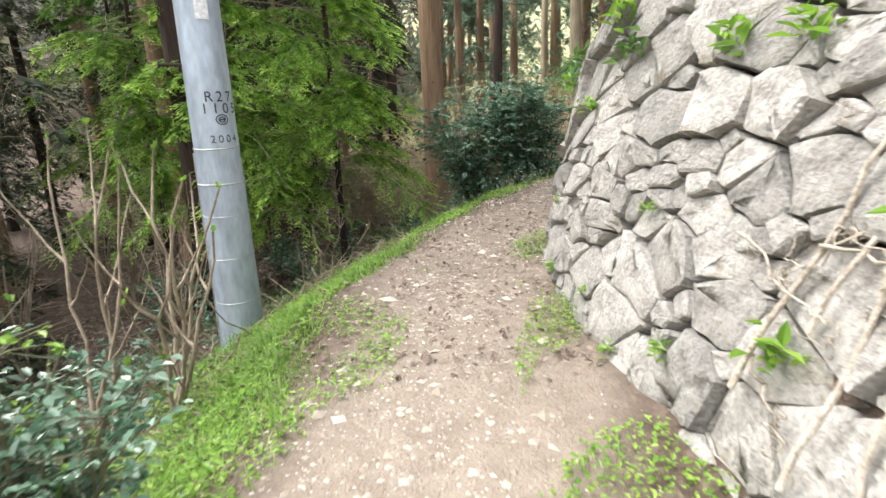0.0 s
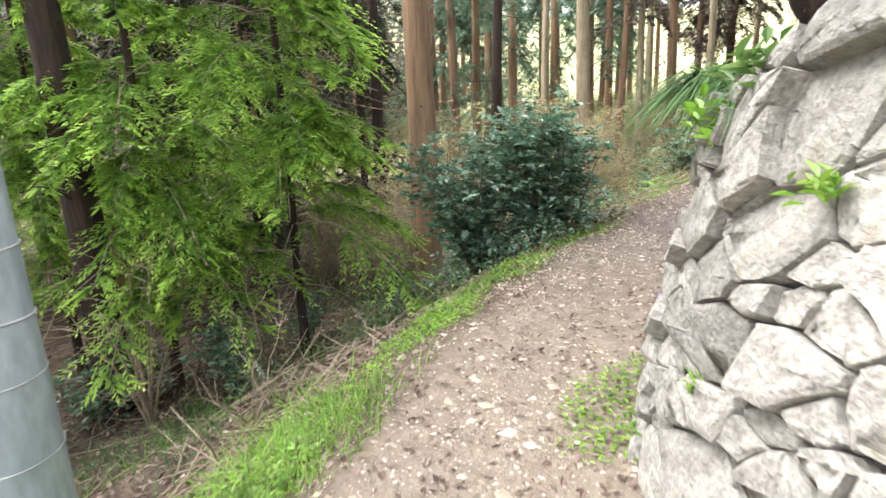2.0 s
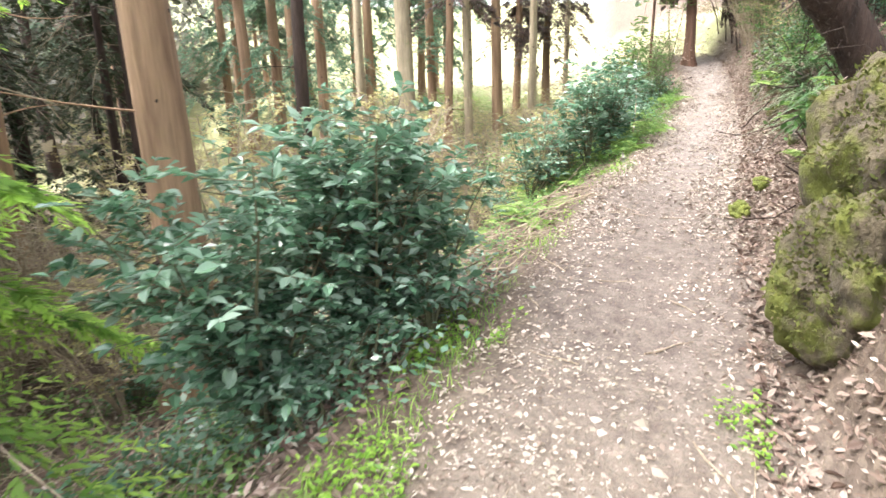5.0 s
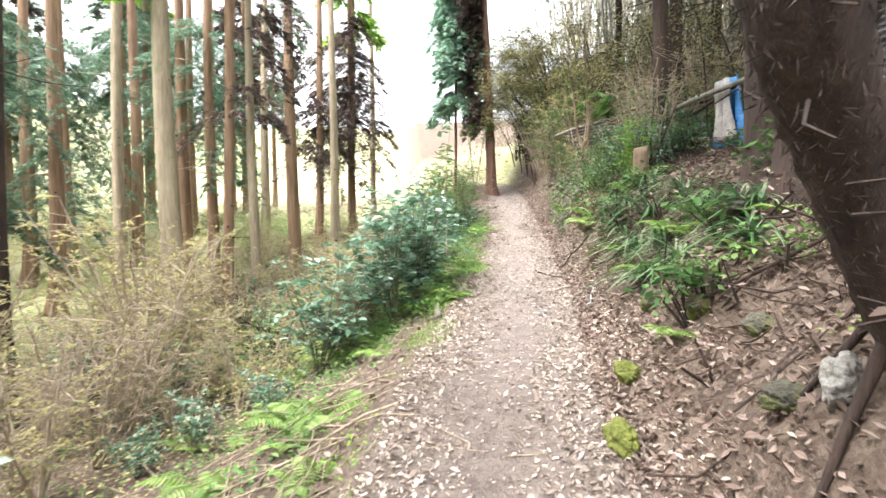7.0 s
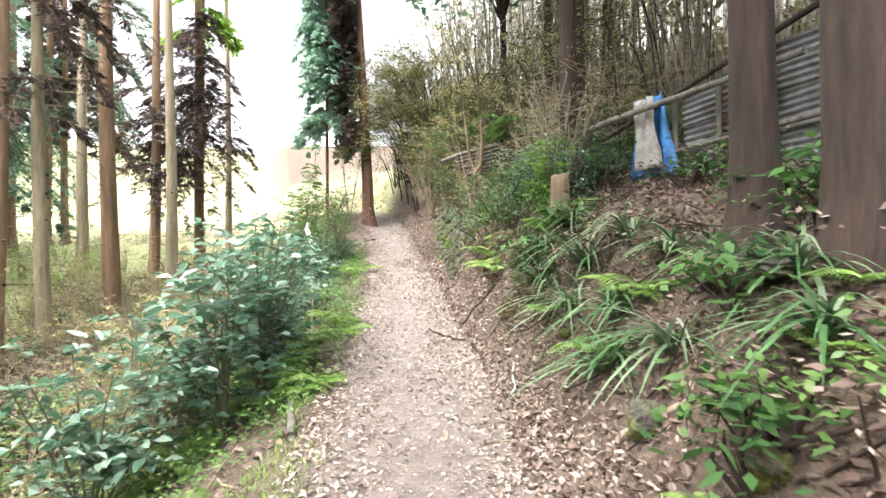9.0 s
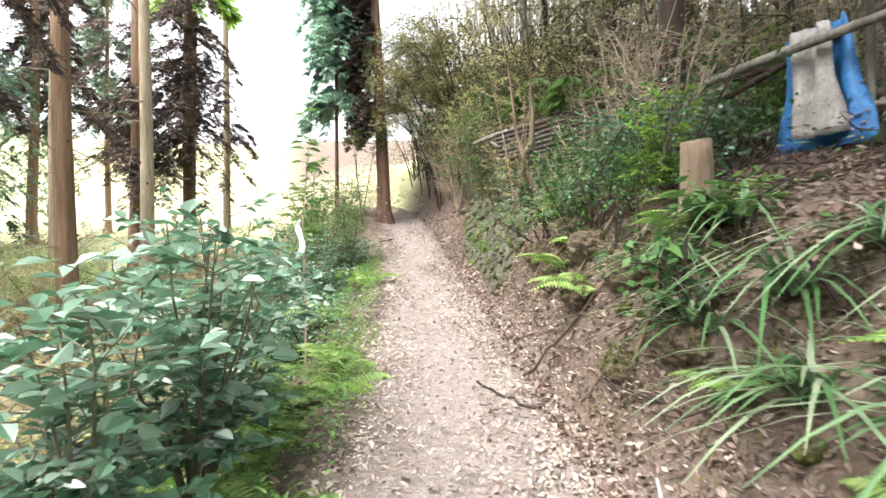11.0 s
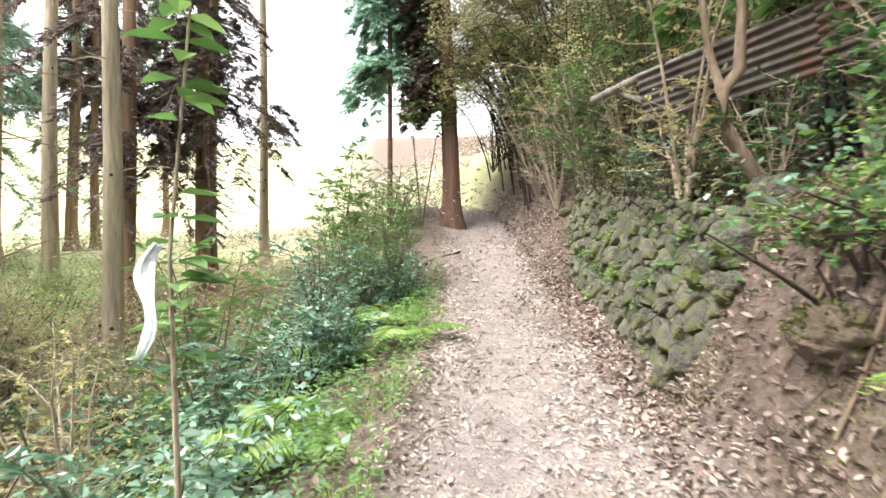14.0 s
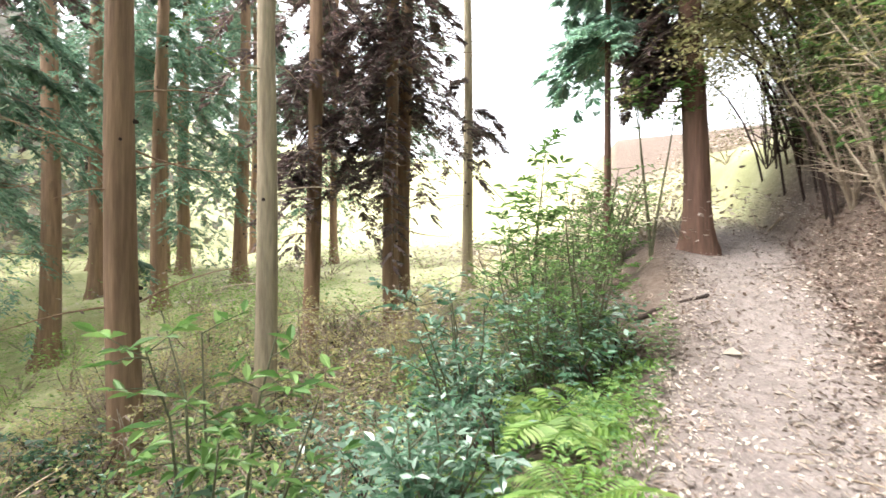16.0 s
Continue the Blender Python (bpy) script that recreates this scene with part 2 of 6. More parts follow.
def wobble(x, y, f, seed):
    return (np.sin(x * f + seed) * np.cos(y * f * 1.13 + seed * 2.1) + 0.5 * np.sin(x * f * 2.3 - y * f * 1.7 + seed * 3.3)) / 1.5

def height(x, y):
    x, y = np.atleast_1d(x).astype(float), np.atleast_1d(y).astype(float)
    s, d, z = path_coords(x, y)
    rough = wobble(x, y, 1.7, 1.0) * 0.05 + wobble(x, y, 4.3, 2.0) * 0.022
    u = np.maximum(0, -d - 0.85 - 0.12 * wobble(x, y, 1.3, 5.0))
    left = -1.9 * (1 - np.exp(-(u / 2.2) ** 1.4)) + 0.02 * np.maximum(0, u - 12) + 20 * sstep(24, 80, u)
    v = np.maximum(0, d - 0.8 - 0.08 * wobble(x, y, 1.9, 7.0))
    steep = 1.05 - 0.52 * (1 - sstep(9.6, 11.6, s)) - 0.47 * sstep(14.4, 16.2, s)
    bank = 1.75 * (1 - np.exp(-(v / steep) ** 1.3)) + 0.25 * np.maximum(0, v - 1.6) + 0.3 * np.maximum(0, v - 5)
    wall = np.clip((d - 1.05) / 0.36, 0, 1.95 - 0.48 * sstep(3.0, 4.8, s)) + 0.22 * np.maximum(0, d - 1.8)
    low = np.clip((d - 1.1) / 0.34, 0, 1.2) + 0.35 * np.maximum(0, d - 1.6)
    w1 = 1 - sstep(6.4, 7.4, s)
    w2 = sstep(19.9, 20.6, s) * (1 - sstep(24.2, 25.4, s))
    right = bank * (1 - w1) * (1 - w2) + wall * w1 + low * w2
    right = 12 * np.tanh(right / 12)
    off = sstep(0.5, 1.6, np.abs(d))
    return z + left + right + rough * (0.35 + off * 1.4) - 0.05 * np.exp(-(d / 0.45) ** 2) * sstep(3, 6, s)

def hz(x, y):
    return float(height(x, y)[0])

def on_path(s, d):
    """World x, y at s metres along the path and d metres to its right."""
    i = int(np.clip(round(s / 0.1) + S_AT0, 0, len(LINE) - 1))
    return LINE[i, 0] + LDIR[i, 1] * d, LINE[i, 1] - LDIR[i, 0] * d

# ---- mesh helpers ----
def mesh_object(name, verts, faces, mat, parent=None, smooth=False, label="", attr=None):
    me = bpy.data.meshes.new(name)
    me.from_pydata([tuple(v) for v in np.asarray(verts, float).tolist()], [], faces if isinstance(faces, list) else faces.tolist())
    if smooth:
        me.polygons.foreach_set("use_smooth", np.ones(len(me.polygons), bool))
    if mat:
        me.materials.append(mat)
    if attr is not None:
        a = me.attributes.new("tip", "FLOAT", "POINT")
        a.data.foreach_set("value", np.asarray(attr, np.float32))
    ob = new(name, me)
    if parent:
        ob.parent = parent
    if label:
        ob["label"] = label
    return ob

def thing(name, x, y, z, label, category, group="", kind=""):
    ob = new(name)
    ob.location = (x, y, z)
    return tagged(ob, label, category, group, kind)

def tube(pts, radii, n=8, cap=True):
    pts = np.asarray(pts, float)
    radii = np.broadcast_to(np.asarray(radii, float), (len(pts),))
    tan = np.gradient(pts, axis=0)
    tan /= np.linalg.norm(tan, axis=1)[:, None] + 1e-9
    ref = np.array([0.31, 0.95, 0.05]) if abs(tan[0][2]) > 0.8 else np.array([0.0, 0.05, 1.0])
    a = np.cross(tan, ref)
    a /= np.linalg.norm(a, axis=1)[:, None] + 1e-9
    b = np.cross(tan, a)
    th = np.linspace(0, 2 * np.pi, n, endpoint=False)
    ring = pts[:, None] + radii[:, None, None] * (np.cos(th)[None, :, None] * a[:, None] + np.sin(th)[None, :, None] * b[:, None])
    v = ring.reshape(-1, 3)
    f = []
    for i in range(len(pts) - 1):
        for j in range(n):
            k = (j + 1) % n
            f.append((i * n + j, i * n + k, (i + 1) * n + k, (i + 1) * n + j))
    if cap:
        f.append(tuple(range(n)))
        f.append(tuple(reversed(range((len(pts) - 1) * n, len(pts) * n))))
    return v, f

def join(pieces):
    vs, fs, o = [], [], 0
    for v, f in pieces:
        vs.append(np.asarray(v, float))
        fs += [tuple(i + o for i in q) for q in f]
        o += len(v)
    return np.concatenate(vs), fs

def unit(v):
    return v / (np.linalg.norm(v, axis=-1, keepdims=True) + 1e-9)

def leaves(base, way, up, length, width, fold=0.15, droop=0.15):
    """Many leaves at once: each six corners, folded along the midrib and bent at the tip."""
    n = len(base)
    way = unit(way)
    side = unit(np.cross(way, up))
    nor = np.cross(side, way)
    L, W = np.broadcast_to(length, (n,))[:, None], np.broadcast_to(width, (n,))[:, None]
    mid = base + way * L * 0.45
    tip = base + way * L - nor * L * droop
    lift = nor * W * fold
    v = np.stack([base, mid + side * W * 0.5 + lift, mid + way * L * 0.28 + side * W * 0.36 + lift - nor * L * droop * 0.5, tip,
                  mid + way * L * 0.28 - side * W * 0.36 + lift - nor * L * droop * 0.5, mid - side * W * 0.5 + lift], 1).reshape(-1, 3)
    k = np.arange(n)[:, None] * 6
    f = np.concatenate([k + [0, 1, 2, 3], k + [0, 3, 4, 5]], 0)
    return v, f

def needles(base, way, up, length, width):
    """Flat rhombic needle tufts, one face each."""
    n = len(base)
    way = unit(way)
    side = unit(np.cross(way, up))
    L, W = np.broadcast_to(length, (n,))[:, None], np.broadcast_to(width, (n,))[:, None]
    v = np.stack([base, base + way * L * 0.4 + side * W * 0.5, base + way * L, base + way * L * 0.4 - side * W * 0.5], 1).reshape(-1, 3)
    return v, np.arange(n)[:, None] * 4 + [0, 1, 2, 3]

def blades(base, way, length, width, bend):
    """Grass: three-step blades that lean and bend over."""
    n = len(base)
    way = unit(way)
    flat = unit(way * [1, 1, 0])
    side = unit(np.cross(way, [0, 0, 1.0]) + 1e-4)
    L, W, B = (np.broadcast_to(q, (n,))[:, None] for q in (length, width, bend))
    m1 = base + way * L * 0.5 + flat * L * B * 0.2
    tip = base + way * L + flat * L * B - np.array([0, 0, 1]) * L * B * 0.7
    v = np.stack([base - side * W * 0.5, base + side * W * 0.5, m1 + side * W * 0.4, m1 - side * W * 0.4, tip], 1).reshape(-1, 3)
    k = np.arange(n)[:, None] * 5
    return v, (k + [0, 1, 2, 3]).tolist() + (k + [3, 2, 4]).tolist()

rng = np.random.default_rng(7)

def rnd(a, b, n=None):
    return rng.uniform(a, b, n)

# ---- ground ----
def make_ground():
    def axis(a, b, step, lo, hi):
        out = lambda n, far, sgn, start: start + sgn * (np.geomspace(step, far, n))
        return np.unique(np.round(np.concatenate([out(26, abs(lo), -1, a), np.arange(a, b, step), out(26, hi, 1, b)]), 3))
    xs, ys = axis(-9, 20, 0.13, 900, 900), axis(-4, 30, 0.13, 900, 900)
    gx, gy = np.meshgrid(xs, ys)
    x, y = gx.ravel(), gy.ravel()
    z = height(x, y)
    nx, ny = len(xs), len(ys)
    i = (np.arange(ny - 1)[:, None] * nx + np.arange(nx - 1)[None]).ravel()
    ob = mesh_object("ground", np.stack([x, y, z], 1), np.stack([i, i + 1, i + nx + 1, i + nx], 1), GROUND, smooth=True)
    s, d, _ = path_coords(x, y)
    wob = wobble(x, y, 2.1, 3.0) * 0.15
    p = (1 - sstep(0.45, 0.95, np.abs(d + 0.05) + wob)) * (0.75 + 0.25 * sstep(5, 2, s))
    field = sstep(7.5, 10.5, -d + wobble(x, y, 0.5, 2.0) * 1.5) * sstep(12, 18, s) + sstep(30, 60, np.abs(d)) + 0.8 * sstep(28.8, 31, s) * (1 - sstep(2, 4, d))
    col = np.stack([p, sstep(5.5, 9, s), np.clip(field, 0, 1), sstep(10.5, 17, s)], 1).astype(np.float32)
    a = ob.data.attributes.new("zone", "FLOAT_COLOR", "POINT")
    a.data.foreach_set("color", col.ravel())
    tagged(ob, "forest floor with a trodden earth footpath along a slope", "ground", kind="structure")

make_ground()

# ---- dry stone walls ----
def clip_poly(poly, p, nrm):
    out = []
    for a, b in zip(poly, poly[1:] + poly[:1]):
        da, db = (a[0] - p[0]) * nrm[0] + (a[1] - p[1]) * nrm[1], (b[0] - p[0]) * nrm[0] + (b[1] - p[1]) * nrm[1]
        if da <= 0:
            out.append(a)
        if (da < 0) != (db < 0) and da != db:
            t = da / (da - db)
            out.append((a[0] + (b[0] - a[0]) * t, a[1] + (b[1] - a[1]) * t))
    return out

def cells(length, tall, cw, ch, seed):
    """Irregular fitted stones, large blocks and small wedges between them, that fill a wall of that length and height."""
    r = random.Random(seed)
    flat = ch / cw
    sites = []
    for _ in range(int(length * tall / (cw * ch) * 9)):
        u, v, big = r.uniform(-0.1, length + 0.1), r.uniform(-0.04, tall + 0.04), r.choice((0.3, 0.55, 0.8, 1.0, 1.0, 1.3))
        if all(((u - a) * flat) ** 2 + (v - b) ** 2 > (ch * 0.42 * (big + c)) ** 2 for a, b, c in sites):
            sites.append((u, v, big))
    res = []
    for i, (au, av, aw) in enumerate(sites):
        poly = [(max(0, au - 0.9), 0), (min(length, au + 0.9), 0), (min(length, au + 0.9), tall), (max(0, au - 0.9), tall)]
        for k, (bu, bv, bw) in enumerate(sites):
            if k != i and abs(au - bu) < 1.6 and abs(av - bv) < 1.2:
                du, dv = (bu - au) * flat * flat, bv - av
                t = aw / (aw + bw)
                poly = clip_poly(poly, (au + (bu - au) * t, av + dv * t), (du, dv))
                if len(poly) < 3:
                    break
        if len(poly) >= 3:
            res.append(poly)
    return res

def stone_wall(name, line, tall, batter, cw, ch, mat, seed, label, rounding, proud, drop_end=0.0, drop_from=0.0, upright=0.0):
    """Retaining wall of fitted field stones along a ground line; the stones are pieces of their own."""
    p = np.array(line, float)
    seg = np.linalg.norm(np.diff(p, axis=0), axis=1)
    s = np.concatenate([[0], np.cumsum(seg)])
    t = np.arange(0, s[-1] + 0.01, 0.1)
    q = np.stack([np.interp(t, s, p[:, i]) for i in (0, 1)], 1)
    for _ in range(25):
        q[1:-1] = (q[:-2] + 2 * q[1:-1] + q[2:]) / 4
    dr = unit(np.gradient(q, axis=0))
    back = np.stack([dr[:, 1], -dr[:, 0]], 1)
    zb = np.array([path_coords(*c)[2, 0] for c in q]) - 0.12
    def at(u, v, out):
        v = v * (1 - drop_end * sstep(drop_from, drop_from + 1.8, u))
        b = np.array([np.interp(u, t, back[:, 0]), np.interp(u, t, back[:, 1])])
        o = v * batter * (1 - upright * sstep(5.2, 7.4, u)) - out
        return (np.interp(u, t, q[:, 0]) + b[0] * o, np.interp(u, t, q[:, 1]) + b[1] * o, np.interp(u, t, zb) + v + out * batter)
    root = thing(name, 0, 0, 0, label, "wall", kind="structure")
    us = np.linspace(0, t[-1], 60)
    vs = np.linspace(-0.15, tall - 0.06, 8)
    grid = [at(u, v, -0.13) for v in vs for u in us] + [at(u, tall - 0.05, -0.7) for u in us]
    n = len(us)
    fc = [(j * n + i, j * n + i + 1, (j + 1) * n + i + 1, (j + 1) * n + i) for j in range(len(vs)) for i in range(n - 1)]
    mesh_object("packed_earth", grid, fc, EARTH, root, True)
    r = random.Random(seed + 1)
    for poly in cells(t[-1], tall, cw, ch, seed):
        cx, cy = sum(a[0] for a in poly) / len(poly), sum(a[1] for a in poly) / len(poly)
        ring = []
        for a, b in zip(poly, poly[1:] + poly[:1]):
            j = 0.05 * min(0.4, math.hypot(b[0] - a[0], b[1] - a[1]))
            for f in (rounding, 0.5, 1 - rounding):
                ring.append((a[0] + (b[0] - a[0]) * f + r.uniform(-j, j), a[1] + (b[1] - a[1]) * f + r.uniform(-j, j)))
        m = len(ring)
        tip = proud * r.uniform(0.25, 1.5)
        gx, gy = r.uniform(-0.17, 0.17), r.uniform(-0.22, 0.1)
        ca, cb, crease = math.cos(ridge := r.uniform(0, 3.14)), math.sin(ridge), r.uniform(0.0, 0.14)
        shift = r.uniform(-0.06, 0.06)
        verts = []
        gap = r.uniform(0.955, 0.985)
        for k, (sc, out) in enumerate(((gap + 0.01, -0.16), (gap, 0.0), (gap - 0.04, tip * 0.85), (0.78, tip), (0.4, tip))):
            for a in ring:
                du, dv = (a[0] - cx) * sc, (a[1] - cy) * sc
                o = out + (gx * du + gy * dv - crease * max(0, du * ca + dv * cb + shift) + r.uniform(-0.004, 0.004) if k > 1 else 0)
                verts.append(at(cx + du, cy + dv, o))
        verts.append(at(cx, cy, tip - crease * max(0, shift) + r.uniform(-0.006, 0.006)))
        faces = [(k * m + i, k * m + (i + 1) % m, (k + 1) * m + (i + 1) % m, (k + 1) * m + i) for k in range(4) for i in range(m)]
        faces += [(4 * m + i, 4 * m + (i + 1) % m, 5 * m) for i in range(m)]
        c = np.array(at(cx, cy, 0))
        ob = mesh_object("stone", np.array(verts) - c, faces, mat, root, False)
        ob.location = c
        soft = np.zeros(len(faces), bool)
        soft[3 * m:] = True
        ob.data.polygons.foreach_set("use_smooth", soft)
    return root, at

WALL1 = [(1.5, -3.2), (1.2, -0.6), (1.0, 1.4), (0.82, 3.2), (0.78, 4.3), (0.98, 4.95), (1.45, 5.5), (2.1, 6.05), (2.8, 6.4)]
wall1, wall1_at = stone_wall("stone_wall_by_pole", WALL1, 2.15, 0.34, 0.35, 0.25, STONE, 11, "pale grey dry stone retaining wall of irregular fitted boulders", 0.03, 0.05, 0.24, 6.3, 0.5)
WALL2 = [on_path(s, 1.02) for s in (20.1, 20.6, 21.4, 22.4, 23.5, 25.4)]
wall2, wall2_at = stone_wall("low_mossy_wall", WALL2, 1.42, 0.3, 0.21, 0.145, MOSSY, 23, "low mossy dry stone wall beside the footpath", 0.03, 0.055)

STEMS = rough_mat("green_stem", (0.06, 0.07, 0.035), (0.15, 0.14, 0.08), 12, 0.8, 0.3)
# near-black cedar needles: the deep shade of the wood is put into the colour
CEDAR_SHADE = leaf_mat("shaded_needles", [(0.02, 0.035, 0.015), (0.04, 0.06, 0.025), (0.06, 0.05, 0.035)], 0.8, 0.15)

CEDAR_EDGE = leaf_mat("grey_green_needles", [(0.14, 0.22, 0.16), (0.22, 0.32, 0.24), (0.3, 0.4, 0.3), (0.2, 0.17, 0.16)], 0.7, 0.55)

# ---- trees ----
def trunk_mesh(h, r, lean=(0, 0), flare=1.5, n=14, bend=0.0, seed=0):
    rr = random.Random(seed)
    zs = np.concatenate([[-0.35, 0, 0.12, 0.3, 0.6], np.linspace(1.1, h, 9)])
    ph = rr.uniform(0, 6)
    pts = [(lean[0] * z + bend * math.sin(z * 0.5 + ph) * min(1, max(z, 0)), lean[1] * z + bend * math.cos(z * 0.4 + ph) * min(1, max(z, 0)), z) for z in zs]
    rad = [r * (flare if z <= 0 else 1 + (flare - 1) * math.exp(-z / 0.28)) * (1 - 0.6 * max(z, 0) / h) for z in zs]
    v, f = tube(pts, rad, n)
    v = v.reshape(len(zs), n, 3)
    c = np.array(pts)[:, None]
    th = np.linspace(0, 2 * np.pi, n, endpoint=False)
    lob = 1 + 0.06 * np.sin(3 * th + ph) + 0.04 * np.sin(5 * th + ph * 2)
    low = np.exp(-np.maximum(zs, 0) / 0.4)
    k = 1 + (lob[None] - 1) * (0.6 + 3.0 * low[:, None])
    v = c + (v - c) * k[:, :, None]
    return v.reshape(-1, 3), f, np.array(pts)

def spray(start, way, length, dens=26, needle=0.09, droop=0.5, rg=None):
    """One drooping conifer branch: axis points, and needle tufts along side shoots with a tip value."""
    rg = rg or rng
    way = np.asarray(way, float) / np.linalg.norm(way)
    t = np.linspace(0, 1, 7)
    axis = start + np.outer(t, way) * length + np.outer(t ** 2, (0, 0, -droop * length))
    axis[:, 2] += 0.08 * length * np.sin(t * 3.1)
    b, w, u, tipv, ln = [], [], [], [], []
    flat = unit(np.array([way[0], way[1], 0.0]))
    side = np.array([flat[1], -flat[0], 0])
    for k in range(dens):
        f = rg.uniform(0.12, 1.0)
        p = np.array([np.interp(f, t, axis[:, i]) for i in range(3)])
        sgn = 1 if k % 2 else -1
        shoot = unit(side * sgn * rg.uniform(0.5, 1) + flat * rg.uniform(0.4, 0.9) + np.array([0, 0, rg.uniform(-0.75, 0.05)]))
        sl = length * (0.16 + 0.28 * (1 - f)) * rg.uniform(0.6, 1.3)
        m = 9
        g = np.linspace(0.1, 1, m)
        q = p + np.outer(g, shoot) * sl + np.outer(g ** 2, (0, 0, -0.25 * sl))
        cr = unit(np.cross(shoot, [0, 0, 1.0]))
        for s2 in (1, -1):
            b.append(q)
            w.append(unit(shoot * 0.75 + cr * s2 * 0.6 + rg.normal(0, 0.16, (m, 3)) + np.array([0, 0, -0.15])))
            u.append(np.tile((0, 0, 1.0), (m, 1)) + rg.normal(0, 0.3, (m, 3)))
            ln.append(needle * rg.uniform(0.7, 1.3, m) * (1.15 - 0.5 * g))
            tipv.append(np.clip((g - 0.15) * 1.5, 0, 1) * (0.5 + 0.5 * f) * rg.uniform(0.6, 1.15))
    return axis, np.concatenate(b), np.concatenate(w), np.concatenate(u), np.concatenate(ln), np.concatenate(tipv)

def foliage(parent, sprays, mat, wide=0.32, name="foliage", twig_mat=None, tips=True):
    b, w, u, ln, tp = (np.concatenate([s[i] for s in sprays]) for i in (1, 2, 3, 4, 5))
    v, f = needles(b, w, u, ln, ln * wide)
    mesh_object(name, v, f, mat, parent, attr=np.repeat(tp if tips else tp * 0, 4))["kind"] = "stuff"
    tw = join([tube(s[0], np.linspace(0.012, 0.003, len(s[0])), 4, False) for s in sprays])
    mesh_object("branchwork", *tw, twig_mat or TWIG, parent)["kind"] = "stuff"

def tree(x, y, r, h=13, mat=None, lean=(0, 0), label="tall straight cedar trunk with brown bark", dead=6, crown=True, low=7.5, flare=1.45, group="cedars of the wood", name="cedar_tree", hang=None, seed=0, knots=0, broad=None):
    mat = mat or BARK
    z = hz(x, y)
    root = thing(name, x, y, z, label, "tree", group)
    v, f, pts = trunk_mesh(h, r, lean, flare, bend=0.04, seed=seed)
    mesh_object("trunk", v, f, mat, root, True)
    rg = np.random.default_rng(seed + 100)
    if dead:
        tw = []
        for _ in range(dead):
            zz = rg.uniform(1.8, 6.5)
            a = rg.uniform(0, 6.28)
            c = np.array([lean[0] * zz, lean[1] * zz, zz])
            L = rg.uniform(0.3, 1.5)
            t = np.linspace(0, 1, 5)
            p = c + np.outer(t, (math.cos(a), math.sin(a), rg.uniform(-0.25, 0.3))) * L + np.outer(np.sin(t * 3), (0, 0, rg.uniform(-0.12, 0.1)))
            tw.append(tube(p, np.linspace(0.014, 0.004, 5), 4, False))
        mesh_object("dead_branchwork", *join(tw), mat, root)["kind"] = "stuff"
    if knots:
        kn = []
        for _ in range(knots):
            zz, a = rg.uniform(0.6, 6), rg.uniform(0, 6.28)
            c = np.array([lean[0] * zz, lean[1] * zz, zz])
            rr_ = r * (1 - 0.6 * zz / h)
            o = np.array([math.cos(a), math.sin(a), -0.1])
            kn.append(tube([c + o * rr_ * 0.8, c + o * (rr_ + 0.015)], [0.03, 0.018], 6))
        mesh_object("knot_texture", *join(kn), BARK_DARK, root)["kind"] = "stuff"
    sp = []
    if crown:
        for zz in np.linspace(low, h, 9):
            for _ in range(2):
                a = rg.uniform(0, 6.28)
                c = np.array([lean[0] * zz, lean[1] * zz, zz])
                sp.append(spray(c, (math.cos(a), math.sin(a), 0.25), rg.uniform(1.0, 2.2) * (1.25 - zz / h * 0.6), 12, 0.3, 0.35, rg))
        foliage(root, sp, CEDAR, 0.4, "crown")
    # leaf crown high above the view, added to shade the ground below
    if broad:
        z0, z1, rr, n = broad
        th, rad = rg.uniform(0, 6.28, n), rr * np.sqrt(rg.uniform(0, 1, n))
        zc = rg.uniform(z0, z1, n)
        p = np.stack([np.cos(th) * rad, np.sin(th) * rad, zc + 0.4 * np.sin(rad * 2 + th * 3)], 1)
        v, f = needles(p, np.stack([np.cos(th * 7), np.sin(th * 7), rg.normal(0, 0.3, n)], 1), np.tile((0, 0, 1.0), (n, 1)) + rg.normal(0, 0.3, (n, 3)), rg.uniform(0.2, 0.42, n), rg.uniform(0.12, 0.22, n))
        mesh_object("crown", v, f, AUCUBA, root)["kind"] = "stuff"
        limbs = []
        for k in range(9):
            q = p[k * 11]
            limbs.append(tube([(0, 0, z0 - 1.5), q * [0.4, 0.4, 0.9], q], [0.05, 0.03, 0.012], 5, False))
        mesh_object("limb_frame", *join(limbs), mat, root)["kind"] = "stuff"
    if hang:
        zlo, zhi, count, L, hmat, arc = hang
        count = int(count * (1.0 if hmat in (CEDAR_SHADE, CEDAR_EDGE) or zhi > 12 else 0.45 if count >= 50 else 1.15))
        sp = []
        for _ in range(count):
            zz = rg.uniform(zlo, zhi)
            a = rg.uniform(*arc)
            c = np.array([lean[0] * zz, lean[1] * zz, zz])
            sp.append(spray(c, (math.cos(a), math.sin(a), rg.uniform(-0.5, 0.1)), L * rg.uniform(0.5, 1.2), 20 if hmat == CEDAR_SHADE else 34, 0.3 if zhi > 12 else 0.15 if hmat == CEDAR_SHADE else 0.125, 0.75, rg))
        foliage(root, sp, hmat, 0.4 if hmat == CEDAR_SHADE else 0.36, "hanging_foliage", tips=False)
    return root

